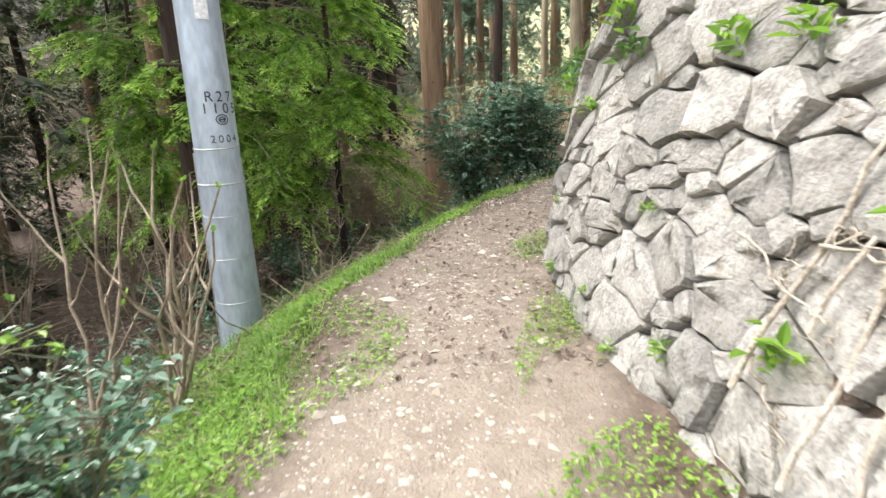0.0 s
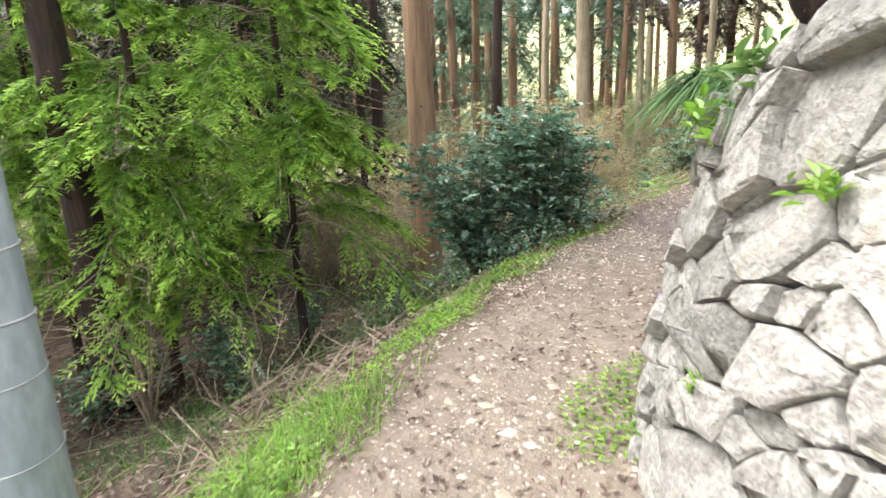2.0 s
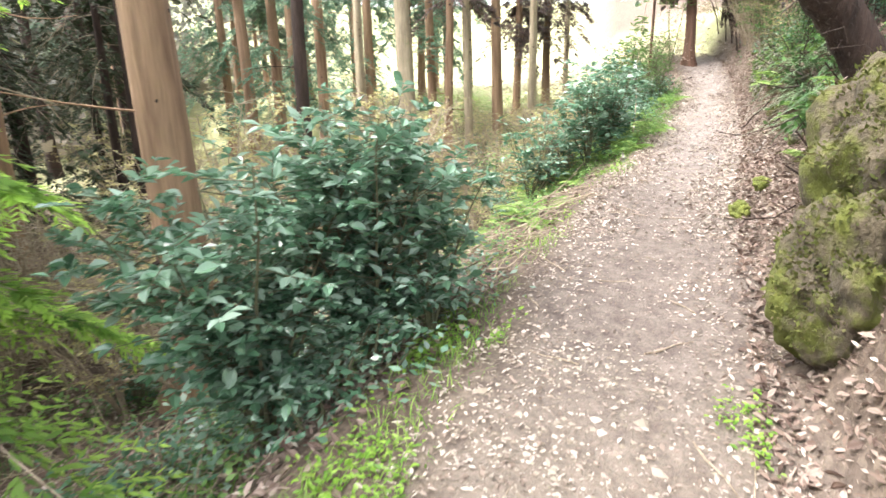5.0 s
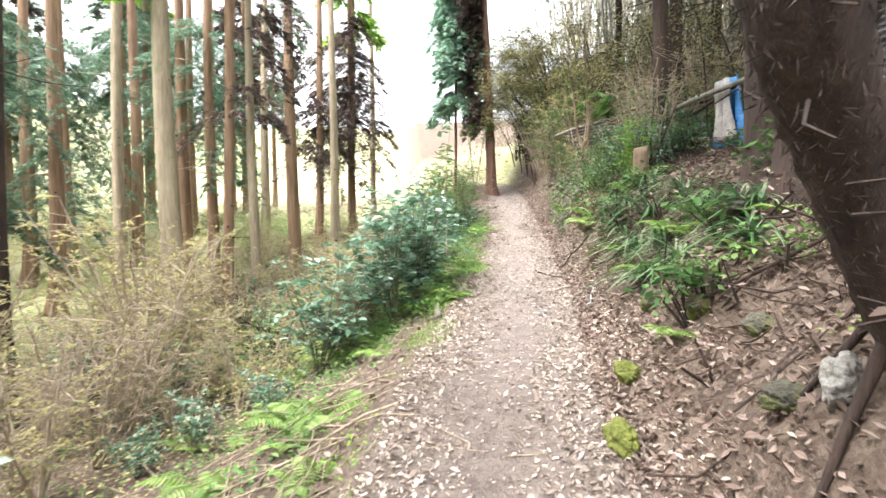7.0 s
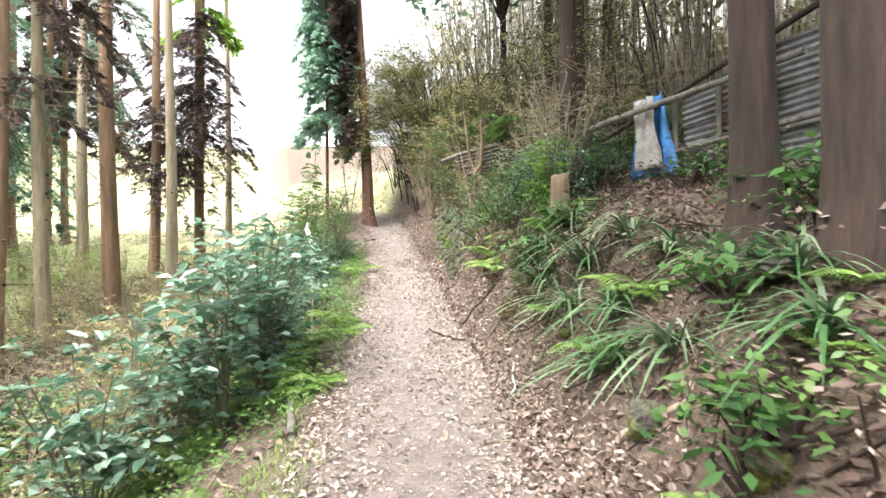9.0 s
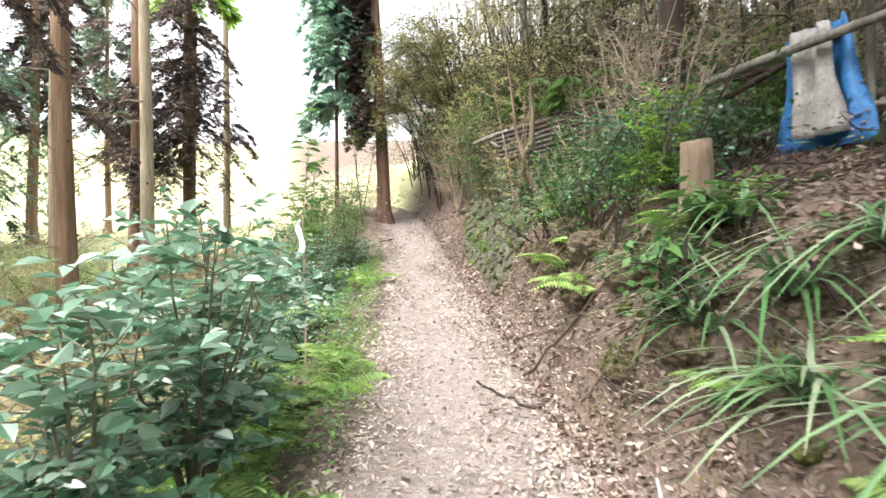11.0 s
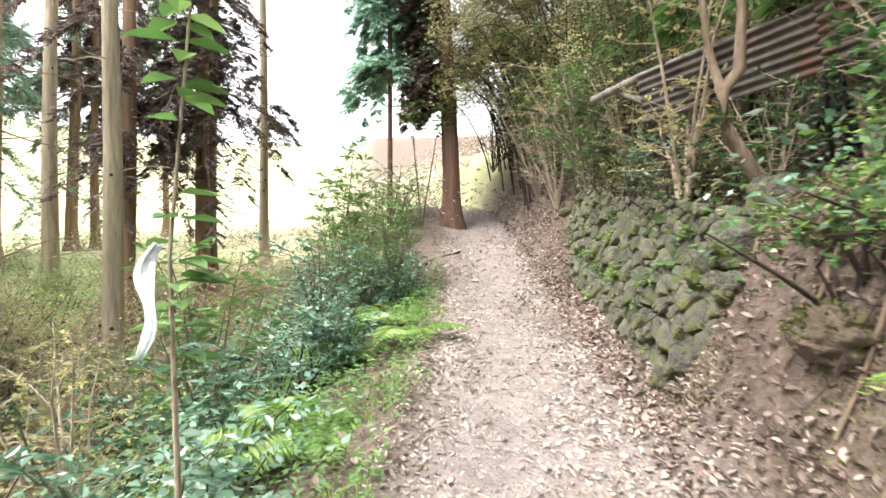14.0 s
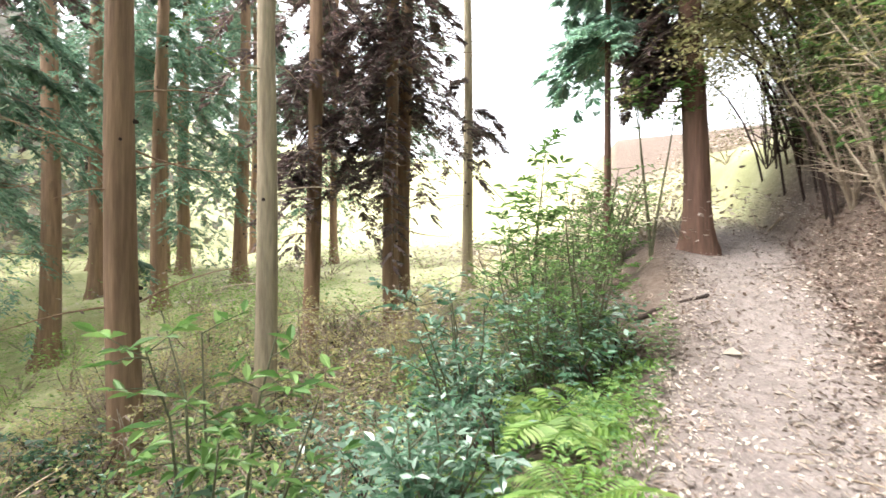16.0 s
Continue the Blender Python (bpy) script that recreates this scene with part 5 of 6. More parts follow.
def lay(s0, d0, s1, d1, up0, up1, r, mat, label, seed, sag=0.0, name="fallen_branch"):
    a, b = on_path(s0, d0), on_path(s1, d1)
    log((*a, hz(*a) + up0), (*b, hz(*b) + up1), r, mat, label, name, sag, seed=seed)
lay(13.2, 1.1, 12.0, 2.6, 0.05, 0.25, 0.018, TWIG, "bent dry branch lying on the leafy bank", 1)
lay(12.4, 1.3, 11.2, 2.2, 0.05, 0.2, 0.014, BARK_DARK, "dark fallen branch on the bank", 2)
lay(16.6, 0.55, 17.2, 0.2, 0.02, 0.02, 0.012, BARK_DARK, "crooked stick on the footpath", 3)
lay(17.2, 0.6, 17.0, 1.1, 0.02, 0.03, 0.014, BARK_DARK, "crooked stick on the footpath", 4)
lay(9.6, -1.1, 11.0, -3.0, 0.06, 0.25, 0.014, TWIG, "long pale fallen branch on the slope", 5)
lay(11.6, -0.8, 11.2, -2.6, 0.12, 0.3, 0.01, TWIG, "long pale fallen branch on the slope", 6)
lay(20.5, -1.6, 22.2, -2.7, 0.1, 0.05, 0.035, WOOD_GREY, "grey fallen branch among the ferns", 7)
lay(25.2, -1.2, 25.8, -0.5, 0.05, 0.03, 0.03, BARK_DARK, "dark root across the path at the cedar", 8)
lay(8.2, -1.5, 8.6, -3.5, 0.05, 0.2, 0.016, TWIG, "pale fallen branch below the path", 9)
lay(14.2, -1.0, 15.2, -1.2, 0.04, 0.04, 0.035, WOOD_GREY, "short grey log at the path edge", 10)
x, y = -0.95, 8.35
post = thing("cut_post", x, y, hz(x, y), "short grey cut wooden post among the twigs", "post")
mesh_object("post_body", *tube([(0, 0, -0.1), (0.01, 0, 0.15), (0.0, 0.02, 0.3)], [0.045, 0.042, 0.04], 10), WOOD_GREY, post, True)
x, y = -2.3, 8.15
post = thing("split_wood", x, y, hz(x, y), "pale split wood pieces among the twigs", "wood")
for i, (dx, dy, l, a) in enumerate(((0, 0, 0.4, 0.2), (0.22, 0.05, 0.35, -0.3), (-0.12, 0.12, 0.3, 0.5))):
    mesh_object("splinter", *tube([(dx, dy, -0.05), (dx + a * 0.2, dy, l * 0.6), (dx + a * 0.45, dy + 0.03, l)], [0.04, 0.032, 0.018], 5), WOOD_GREY if i != 1 else WHITE, post)

# ---- ferns ----
def fern_master(seed, n=7, L=0.55):
    rg = np.random.default_rng(seed)
    root = thing("fern", 0, 0, 0, "light green fern with arching fronds", "fern", "ferns on the slope")
    for k in range(n):
        a = 6.28 * k / n + rg.uniform(-0.3, 0.3)
        l = L * rg.uniform(0.7, 1.15)
        t = np.linspace(0, 1, 18)
        ax = np.stack([np.cos(a) * l * t * 0.9, np.sin(a) * l * t * 0.9, l * (0.85 * t - 0.75 * t ** 2)], 1)
        side = np.array([-math.sin(a), math.cos(a), 0])
        fw = np.array([math.cos(a), math.sin(a), 0])
        pw = np.sin(np.clip(t * 1.02, 0, 1) ** 0.7 * 3.1) * l * 0.27 + 0.01
        b = np.concatenate([ax[2:], ax[2:]])
        w = np.concatenate([np.tile(side + fw * 0.35 + [0, 0, -0.15], (16, 1)), np.tile(-side + fw * 0.35 + [0, 0, -0.15], (16, 1))])
        ln = np.concatenate([pw[2:], pw[2:]])
        v, f = leaves(b, w, np.tile((0, 0, 1.0), (32, 1)), ln, 0.028 * l / 0.5, 0.05, 0.15)
        sv, sf = tube(ax, np.linspace(0.004, 0.001, 18), 4, False)
        mesh_object("frond", *join([(v, f.tolist()), (sv, sf)]), FERN, root)
    return root

def in_clearing(x, y):
    """The open strip of bank before the iron fence, which no tall shrub fills."""
    return 4.6 < x < 11.3 and y < 11.9 and (y - 10.2) > -0.42 * (x - 5.0) and (y - 10.6) < 0.3 * (x - 5.0) and path_coords(x, y)[1] > 1.0

def spread_copies(masters, n, s_range, d_range, scale, seed, keep=None):
    p = scatter(n, s_range, d_range, keep)
    for i, c in enumerate(p):
        k = scale * rnd(0.65, 1.3)
        m = masters[i % len(masters)]
        if m.name.startswith(("fern", "bamboo")) or not in_clearing(c[0], c[1]):
            copy_thing(m, Matrix.LocRotScale(Vector(c), Euler((rng.normal(0, 0.1), rng.normal(0, 0.1), rnd(0, 6.28))), (k, k, k)))

def drop(masters):
    for m in masters:
        for o in (*m.children_recursive, m):
            bpy.data.objects.remove(o)

ferns = [fern_master(i) for i in range(3)]
spread_copies(ferns, 110, (15, 24.5), (-3.4, -1.0), 1.0, 1)
spread_copies(ferns, 22, (8, 15), (-4, -1.2), 0.8, 2)
spread_copies(ferns, 14, (12, 19), (1.1, 2.3), 0.75, 3)
spread_copies(ferns, 26, (18, 26), (-7, -3), 1.0, 4)
drop(ferns)

# ---- strap-leaved plants on the bank ----
STRAP = leaf_mat("strap_leaf", [(0.06, 0.15, 0.05), (0.12, 0.22, 0.1), (0.3, 0.35, 0.24)], 0.3, 0.25)
for i, (s, d, L) in enumerate([(13.4, 1.5, 0.55), (14.0, 1.3, 0.5), (14.4, 1.55, 0.6), (14.9, 1.35, 0.55), (15.3, 1.6, 0.6), (15.6, 1.3, 0.55), (16.0, 1.75, 0.6), (13.0, 2.0, 0.5), (13.8, 2.1, 0.55), (14.6, 2.1, 0.5), (15.1, 1.95, 0.6), (12.5, 1.8, 0.5), (16.3, 1.5, 0.5)]):
    x, y = on_path(s, d)
    tuft(x, y, hz(x, y), 44, L * 1.25, 0.028, 0.9, STRAP, "arching strap-leaved plant on the bank", 50 + i, 0.55, (-0.2, 0.25), "strap_leaf_plant")
x, y = on_path(14.0, 1.35)
tuft(x, y, hz(x, y) + 0.05, 220, 0.26, 0.006, 0.9, SEDGE, "dense dark tuft of fine grass on the bank", 70, 0.6)

# ---- undergrowth ----
def masters_of(kind, n):
    out = []
    for i in range(n):
        if kind == "yellow":
            out.append(shrub(0, 0, 1.6, 0.9, 7, 14, 12, 0.04, 0.5, YELLOW, "thin twiggy shrub with tiny yellow-green leaves", 200 + i, "twiggy_shrub", z=0, group="twiggy shrubs of the slope", tilt=0.3))
        elif kind == "green":
            out.append(shrub(0, 0, 0.9, 0.6, 6, 12, 8, 0.09, 0.42, AUCUBA, "low glossy evergreen shrub on the slope", 220 + i, "evergreen_shrub", z=0, group="evergreen shrubs of the slope"))
        elif kind == "leafy":
            out.append(shrub(0, 0, 1.7, 0.8, 8, 14, 10, 0.06, 0.45, GREENLEAF, "leafy green shrub on the upper bank", 240 + i, "leafy_shrub", z=0, group="leafy shrubs of the bank"))
        else:
            out.append(shrub(0, 0, 1.5, 0.8, 9, 14, 1, 0.03, 0.5, LITTER, "brown leafless brushwood under the trees", 260 + i, "brushwood", z=0, group="brushwood of the wood"))
    return out

my, mg, ml, mb = masters_of("yellow", 4), masters_of("green", 3), masters_of("leafy", 3), masters_of("brown", 3)
spread_copies(my, 110, (8.5, 26), (-8.5, -1.9), 1.0, 5, lambda s, d, xy: np.where(s < 14, d < -4.6, d < -2.2) * 1.0)
spread_copies(my, 22, (8, 22), (-18, -9), 1.3, 7)
spread_copies(my, 12, (12, 18), (-9, -5.0), 1.6, 34)
spread_copies(mg, 48, (8, 26), (-8, -1.7), 1.0, 8, lambda s, d, xy: (s > 12.5) * 1.0)
spread_copies(mg, 12, (3, 9), (-7, -2.6), 0.8, 9)
spread_copies(mb, 26, (3, 14), (-10, -4.4), 1.2, 10)
spread_copies(mb, 10, (8, 20), (-8, -3), 1.0, 11)
spread_copies(mb, 34, (17, 26), (-8.5, -3.2), 0.8, 33)
spread_copies(ml, 26, (23.0, 31), (2.2, 5), 1.1, 12)
spread_copies(ml, 8, (24.0, 30), (2.2, 3.6), 1.3, 25)
spread_copies(ml, 12, (24.4, 29), (1.2, 1.9), 1.5, 31)
spread_copies(mb, 8, (24.4, 29), (1.1, 1.8), 1.2, 32)
spread_copies(mb, 5, (24.0, 30), (1.6, 3.0), 1.3, 29)
spread_copies(mg, 16, (22.5, 30), (1.5, 3.2), 0.9, 26)
spread_copies(my, 26, (18, 32), (1.5, 4.6), 1.35, 13)
spread_copies(ml, 10, (16.6, 19.5), (3.4, 6.5), 0.95, 14)
spread_copies(ml, 16, (11, 16.5), (5.2, 8.5), 1.2, 27)
spread_copies(ml, 4, (9, 11.5), (2.2, 3.2), 0.7, 28)
spread_copies(mb, 52, (13, 32), (2.0, 6.0), 1.3, 15)
spread_copies(mg, 14, (13, 26), (1.7, 4), 0.9, 16)
spread_copies(ml, 4, (7.5, 11), (2.6, 4.0), 0.7, 17)
spread_copies(ml, 12, (24, 30), (-3.5, -1.4), 0.9, 19)
drop(my + mg + ml + mb)
shrub(*on_path(18.7, 1.5), 0.9, 0.5, 7, 14, 8, 0.06, 0.45, SEDGE, "dark glossy shrub above the earth bank", 57)
shrub(*on_path(19.3, 1.9), 1.3, 0.6, 7, 14, 8, 0.06, 0.45, SEDGE, "dark glossy shrub above the earth bank", 58)
shrub(*on_path(20.6, 1.8), 1.0, 0.6, 7, 14, 8, 0.06, 0.45, SEDGE, "dark glossy shrub above the mossy wall", 59)
shrub(*on_path(17.2, 1.75), 1.0, 0.5, 7, 14, 9, 0.065, 0.45, FRESH, "bright yellow-green young shrub on the bank", 51)
shrub(*on_path(18.2, 3.6), 1.6, 0.7, 8, 14, 9, 0.06, 0.45, FRESH, "bright yellow-green young shrub on the bank", 52)
shrub(*on_path(21.0, -2.6), 2.0, 0.75, 7, 12, 8, 0.12, 0.35, GREENLEAF, "tall broad-leaved evergreen shrub on the slope", 53)
shrub(*on_path(23.0, -2.2), 1.6, 0.8, 8, 14, 9, 0.1, 0.4, AUCUBA, "pale glossy evergreen shrub on the slope", 54)
shrub(*on_path(24.0, -1.7), 1.0, 0.6, 7, 12, 9, 0.09, 0.4, AUCUBA, "pale glossy evergreen shrub on the slope", 55)
shrub(*on_path(21.6, -1.7), 0.8, 0.5, 7, 12, 9, 0.09, 0.4, AUCUBA, "pale glossy evergreen shrub on the slope", 56)

# ---- bamboo grove above the path ----
def bamboo_culm(seed):
    rg = np.random.default_rng(seed)
    pts, rad = [], []
    z = -0.3
    lean = rg.normal(0, 0.05, 2)
    while z < 9:
        r = 0.032 * (1 - z / 14)
        for dz, k in ((0.0, 1.12), (0.03, 0.98)):
            pts.append((lean[0] * z + 0.004 * z * z * np.sign(lean[0]), lean[1] * z, z + dz))
            rad.append(r * k)
        z += 0.42
    return tube(pts, rad, 6)

culms = []
for i in range(5):
    v, f = bamboo_culm(i)
    ob = mesh_object("bamboo_culm", v, f, BAMBOO, None, True)
    culms.append(tagged(ob, "pale thin bamboo culm in the grove", "bamboo", "bamboo grove"))
spread_copies(culms, 170, (22, 36), (3.0, 8), 1.0, 21)
spread_copies(culms, 70, (17, 34), (8, 11), 1.2, 22)
spread_copies(culms, 40, (12, 18), (5.5, 12), 1.0, 24)
grove = []
for i, c in enumerate(scatter(330, (18, 42), (7, 18))):
    v, f = bamboo_culm(i % 9)
    grove.append((np.array(v) * rnd(1.0, 1.7) + c, f))
tagged(mesh_object("bamboo_grove", *join(grove), BAMBOO, None, True), "pale bamboo culms crowding the back of the grove", "bamboo", kind="stuff")
drop(culms)
canes = [log((0, 0, 0), (3.8, 0.6, 1.2), 0.028, BAMBOO, "leaning dead bamboo cane in the thicket", "bamboo_cane", 0.1, 0.6, "leaning canes", i) for i in range(2)]
spread_copies(canes, 14, (17, 26), (4.2, 7), 0.7, 23)
drop(canes)

# ---- shed of corrugated iron on the bank ----
def iron_sheet(p, along, up, wide, tall, name="iron_sheet", pitch=0.075, horizontal=True):
    along, up = unit(np.array(along, float)), unit(np.array(up, float))
    nor = np.cross(along, up)
    nu, nv = (2, int(tall / pitch * 8)) if horizontal else (int(wide / pitch * 8), 2)
    us, vs = np.linspace(0, wide, nu + 1), np.linspace(0, tall, nv + 1)
    pts = []
    for v in vs:
        for u in us:
            wv = math.sin((v if horizontal else u) / pitch * 2 * math.pi) * 0.012
            pts.append(np.array(p) + along * u + up * v + nor * wv)
    n = len(us)
    return pts, [(j * n + i, j * n + i + 1, (j + 1) * n + i + 1, (j + 1) * n + i) for j in range(nv) for i in range(nu)]

def shed():
    a = np.array((11.25, 11.45))
    b = np.array((9.3, 8.6))
    d = (b - a) / np.linalg.norm(b - a)
    L = np.linalg.norm(b - a)
    z = min(hz(*a), hz(*b)) - 0.05
    root = thing("iron_shed", a[0], a[1], z, "derelict fence of rusty corrugated iron sheets on wooden posts", "shed")
    d3 = np.array([d[0], d[1], 0.0])
    n3 = np.array([-d[1], d[0], 0.0])
    top = lambda u: 1.05 + 0.18 * u
    u = 0.75
    k = 0
    while u < L - 0.1:
        w = min(0.92, L - u)
        for j in range(3):
            v, f = iron_sheet(d3 * u + n3 * (0.02 * (j % 2)) + np.array([0, 0, 0.02 + j * top(u) / 3]), d3 + np.array([0, 0, 0.03 * ((k + j) % 3 - 1)]), (0, 0, 1), w + 0.04, top(u) / 3 + 0.05)
            mesh_object("iron_sheet", v, f, IRON, root)
        u += 0.95
        k += 1
    for i in range(6):
        u = L * i / 5
        mesh_object("post", *tube([d3 * u - n3 * 0.06 + [0, 0, -0.3], d3 * u - n3 * 0.06 + [0, 0, top(u) + 0.25]], 0.035, 8), WOOD_GREY, root, True)
    mesh_object("top_pole", *tube([d3 * t * L - n3 * 0.1 + [0, 0, top(t * L) + 0.05] for t in (-0.25, 0, 0.3, 0.6, 1)], 0.035, 8), BARK_DARK, root, True)
    mesh_object("rail", *tube([d3 * t * L - n3 * 0.1 + [0, 0, 0.5 + 0.05 * t] for t in (-0.2, 0.3, 0.7, 1)], 0.03, 8), WOOD_GREY, root, True)

shed()

def sheet(name, p, along, up, wide, tall, mat, label, seed, wave=0.05, cat="tarpaulin"):
    rg = np.random.default_rng(seed)
    along, up = unit(np.array(along, float)), unit(np.array(up, float))
    nor = np.cross(along, up)
    n = 14
    ph = rg.uniform(0, 6, 4)
    pts = []
    for j in range(n):
        for i in range(n):
            u, v = i / (n - 1), j / (n - 1)
            wv = wave * (math.sin(u * 9 + ph[0] + v * 2) + 0.6 * math.sin(u * 17 + v * 5 + ph[1]))
            pinch = 1 - 0.25 * v + 0.05 * math.sin(v * 9)
            if cat == "ribbon":
                pinch = (0.35 + 0.9 * math.sin(0.4 + 2.3 * v)) * (1 + 0.25 * math.sin(v * 11))
                wv += 0.05 * math.sin(v * 4) + (u - 0.5) * wide * 0.9 * math.sin(v * 5)
            pts.append(np.array(p) + along * ((u - 0.5) * wide * pinch + (0.03 * math.sin(v * 6) if cat == "ribbon" else 0)) + up * v * tall + nor * wv)
    fc = [(j * n + i, j * n + i + 1, (j + 1) * n + i + 1, (j + 1) * n + i) for j in range(n - 1) for i in range(n - 1)]
    ob = mesh_object(name, pts, fc, mat, None, True)
    so = ob.modifiers.new("thick", "SOLIDIFY")
    so.thickness = 0.004
    return tagged(ob, label, cat)

GREYCLOTH = rough_mat("grey_cloth", (0.26, 0.235, 0.225), (0.46, 0.43, 0.41), 6, 0.8, 0.5)
x, y = 10.92, 11.2
sheet("blue_tarpaulin", (x, y, hz(x, y) + 0.02), (0.565, 0.825, 0), (0.08, 0.1, 1), 0.85, 1.1, BLUE, "blue tarpaulin hung over a rail of the iron shed", 1)
sheet("grey_sheet", (x - 0.12, y + 0.06, hz(x, y) + 0.12), (0.565, 0.825, 0), (0.06, 0.06, 1), 0.44, 0.95, GREYCLOTH, "grey plastic sheet hanging over the blue tarpaulin", 2, 0.04)
x, y = on_path(18.6, 3.2)
sheet("pale_sheet", (x, y, hz(x, y) + 0.35), (0.7, 0.7, 0.1), (0, 0, 1), 0.6, 0.35, GREYTARP, "crumpled pale blue plastic sheet in the thicket", 3, 0.05)
strip = [on_path(q, e) for q, e in ((14.75, 0.74), (14.95, 0.8), (15.15, 0.84), (15.4, 0.9))]
ob = mesh_object("plastic_strip", *tube([(x, y, hz(x, y) + 0.02) for x, y in strip], [0.009, 0.012, 0.011, 0.008], 6), GREYTARP, None, True)
tagged(ob, "pale blue-white plastic strip lying at the bank foot", "plastic strip")
lay(18.8, 2.4, 15.0, 3.6, 0.9, 1.1, 0.045, WOOD_GREY, "grey bare log lying across the thicket", 31, 0.0, "fallen_log")
lay(19.5, 2.2, 17.4, 3.6, 1.2, 0.9, 0.03, BARK_DARK, "dark bent branch across the thicket", 32, 0.1, "fallen_branch")

# ---- marker ribbon, scrap, palm ----
x, y = 8.7, 15.64
sheet("white_ribbon", (x, y, 2.33), (0.9, -0.4, 0), (0.2, 0.1, 1), 0.046, 0.43, WHITE, "white cloth ribbon tied to a thin sapling", 5, 0.012, "ribbon")
sap = thing("sapling", x + 0.13, y + 0.06, hz(x, y), "thin sapling carrying a ribbon", "sapling")
mesh_object("stem", *tube([(0, 0, -0.1), (0.02, 0, 0.7), (0.0, 0.03, 1.6), (0.08, -0.05, 2.9)], [0.014, 0.012, 0.008, 0.004], 6), TWIG, sap, True)
rgp = np.random.default_rng(9)
ang = rgp.uniform(0, 6.28, 34)
vv, ff = leaves(np.stack([0.03 + 0 * ang, 0.02 + 0 * ang, rgp.uniform(1.2, 2.9, 34)], 1), np.stack([np.cos(ang), np.sin(ang), 0.1 + 0 * ang], 1), np.tile((0, 0, 1.0), (34, 1)), 0.2 * rgp.uniform(0.6, 1.1, 34), 0.09, 0.1, 0.2)
mesh_object("foliage", vv, ff, GREENLEAF, sap)["kind"] = "stuff"
PURPLE = rough_mat("purple_wrapper", (0.2, 0.16, 0.5), (0.35, 0.3, 0.7), 8, 0.4, 0.3)
x, y = 1.75, 6.35
sheet("wrapper", (x, y, hz(x, y) + 0.015), (1, 0.4, 0), (-0.3, 0.9, 0.15), 0.09, 0.04, PURPLE, "crumpled purple wrapper lying on the footpath", 7, 0.006, "litter")

def palm(x, y, h, seed):
    rg = np.random.default_rng(seed)
    root = thing("fan_palm", x, y, hz(x, y), "small fan palm with split green leaves in the thicket", "palm")
    mesh_object("trunk", *tube([(0, 0, -0.1), (0, 0, h * 0.8)], [0.06, 0.05], 8), BARK_DARK, root, True)
    for k in range(9):
        a = rg.uniform(0, 6.28)
        tip = np.array([math.cos(a) * 0.55, math.sin(a) * 0.55, h * 0.8 + rg.uniform(0.05, 0.5)])
        st = tube([(0, 0, h * 0.78), tip * [0.6, 0.6, 1], tip], [0.01, 0.008, 0.006], 5)
        n = 18
        t = np.linspace(-1.6, 1.6, n)
        w = np.stack([np.cos(a + t), np.sin(a + t), -0.35 + 0 * t], 1)
        v, f = leaves(np.tile(tip, (n, 1)), w, np.tile((0, 0, 1.0), (n, 1)), 0.42 * (1 - 0.12 * np.abs(t)), 0.045, 0.1, 0.25)
        mesh_object("fan_leaf", *join([(v, f.tolist()), st]), GREENLEAF, root)

palm(*on_path(21.8, 2.2), 1.9, 1)
palm(*on_path(20.4, 2.5), 1.6, 2)

# ---- overhead wire, far woods ----
wire = mesh_object("overhead_wire", *tube([(9.5, 23.6, 8.6), (11.5, 24.6, 7.0), (13.6, 26.6, 5.6), (16.5, 30, 4.6)], 0.012, 5), INK)
tagged(wire, "thin black cable slanting down between the trees", "cable")

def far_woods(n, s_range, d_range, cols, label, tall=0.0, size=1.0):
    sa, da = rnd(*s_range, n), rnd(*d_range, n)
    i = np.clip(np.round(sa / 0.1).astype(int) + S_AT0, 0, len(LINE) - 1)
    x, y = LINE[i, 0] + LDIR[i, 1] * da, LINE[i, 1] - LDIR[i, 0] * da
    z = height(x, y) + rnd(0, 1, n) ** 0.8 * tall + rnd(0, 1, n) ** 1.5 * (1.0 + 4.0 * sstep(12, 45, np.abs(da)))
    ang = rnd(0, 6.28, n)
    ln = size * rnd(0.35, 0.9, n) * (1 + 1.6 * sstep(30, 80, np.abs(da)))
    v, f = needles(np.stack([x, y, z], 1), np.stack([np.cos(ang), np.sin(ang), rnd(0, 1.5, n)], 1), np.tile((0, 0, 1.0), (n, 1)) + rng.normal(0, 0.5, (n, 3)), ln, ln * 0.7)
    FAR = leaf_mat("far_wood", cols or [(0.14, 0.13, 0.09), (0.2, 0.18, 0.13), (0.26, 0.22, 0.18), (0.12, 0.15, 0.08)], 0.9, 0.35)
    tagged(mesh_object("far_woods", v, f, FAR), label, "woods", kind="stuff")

# far trees and brush: distance haze is mixed into their greyish colours
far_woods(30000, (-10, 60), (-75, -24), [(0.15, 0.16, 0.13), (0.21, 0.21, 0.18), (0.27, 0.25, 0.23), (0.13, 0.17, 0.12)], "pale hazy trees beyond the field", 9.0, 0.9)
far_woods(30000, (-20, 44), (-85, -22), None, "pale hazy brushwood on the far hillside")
far_woods(16000, (10, 46), (9, 34), [(0.09, 0.085, 0.05), (0.16, 0.15, 0.09), (0.22, 0.2, 0.13), (0.12, 0.15, 0.06)], "grey-brown thicket behind the bamboo grove")
far_woods(26000, (16, 46), (7, 26), [(0.16, 0.16, 0.09), (0.26, 0.25, 0.15), (0.34, 0.32, 0.22), (0.2, 0.24, 0.1)], "pale bamboo foliage above the grove", 11.0, 0.45)

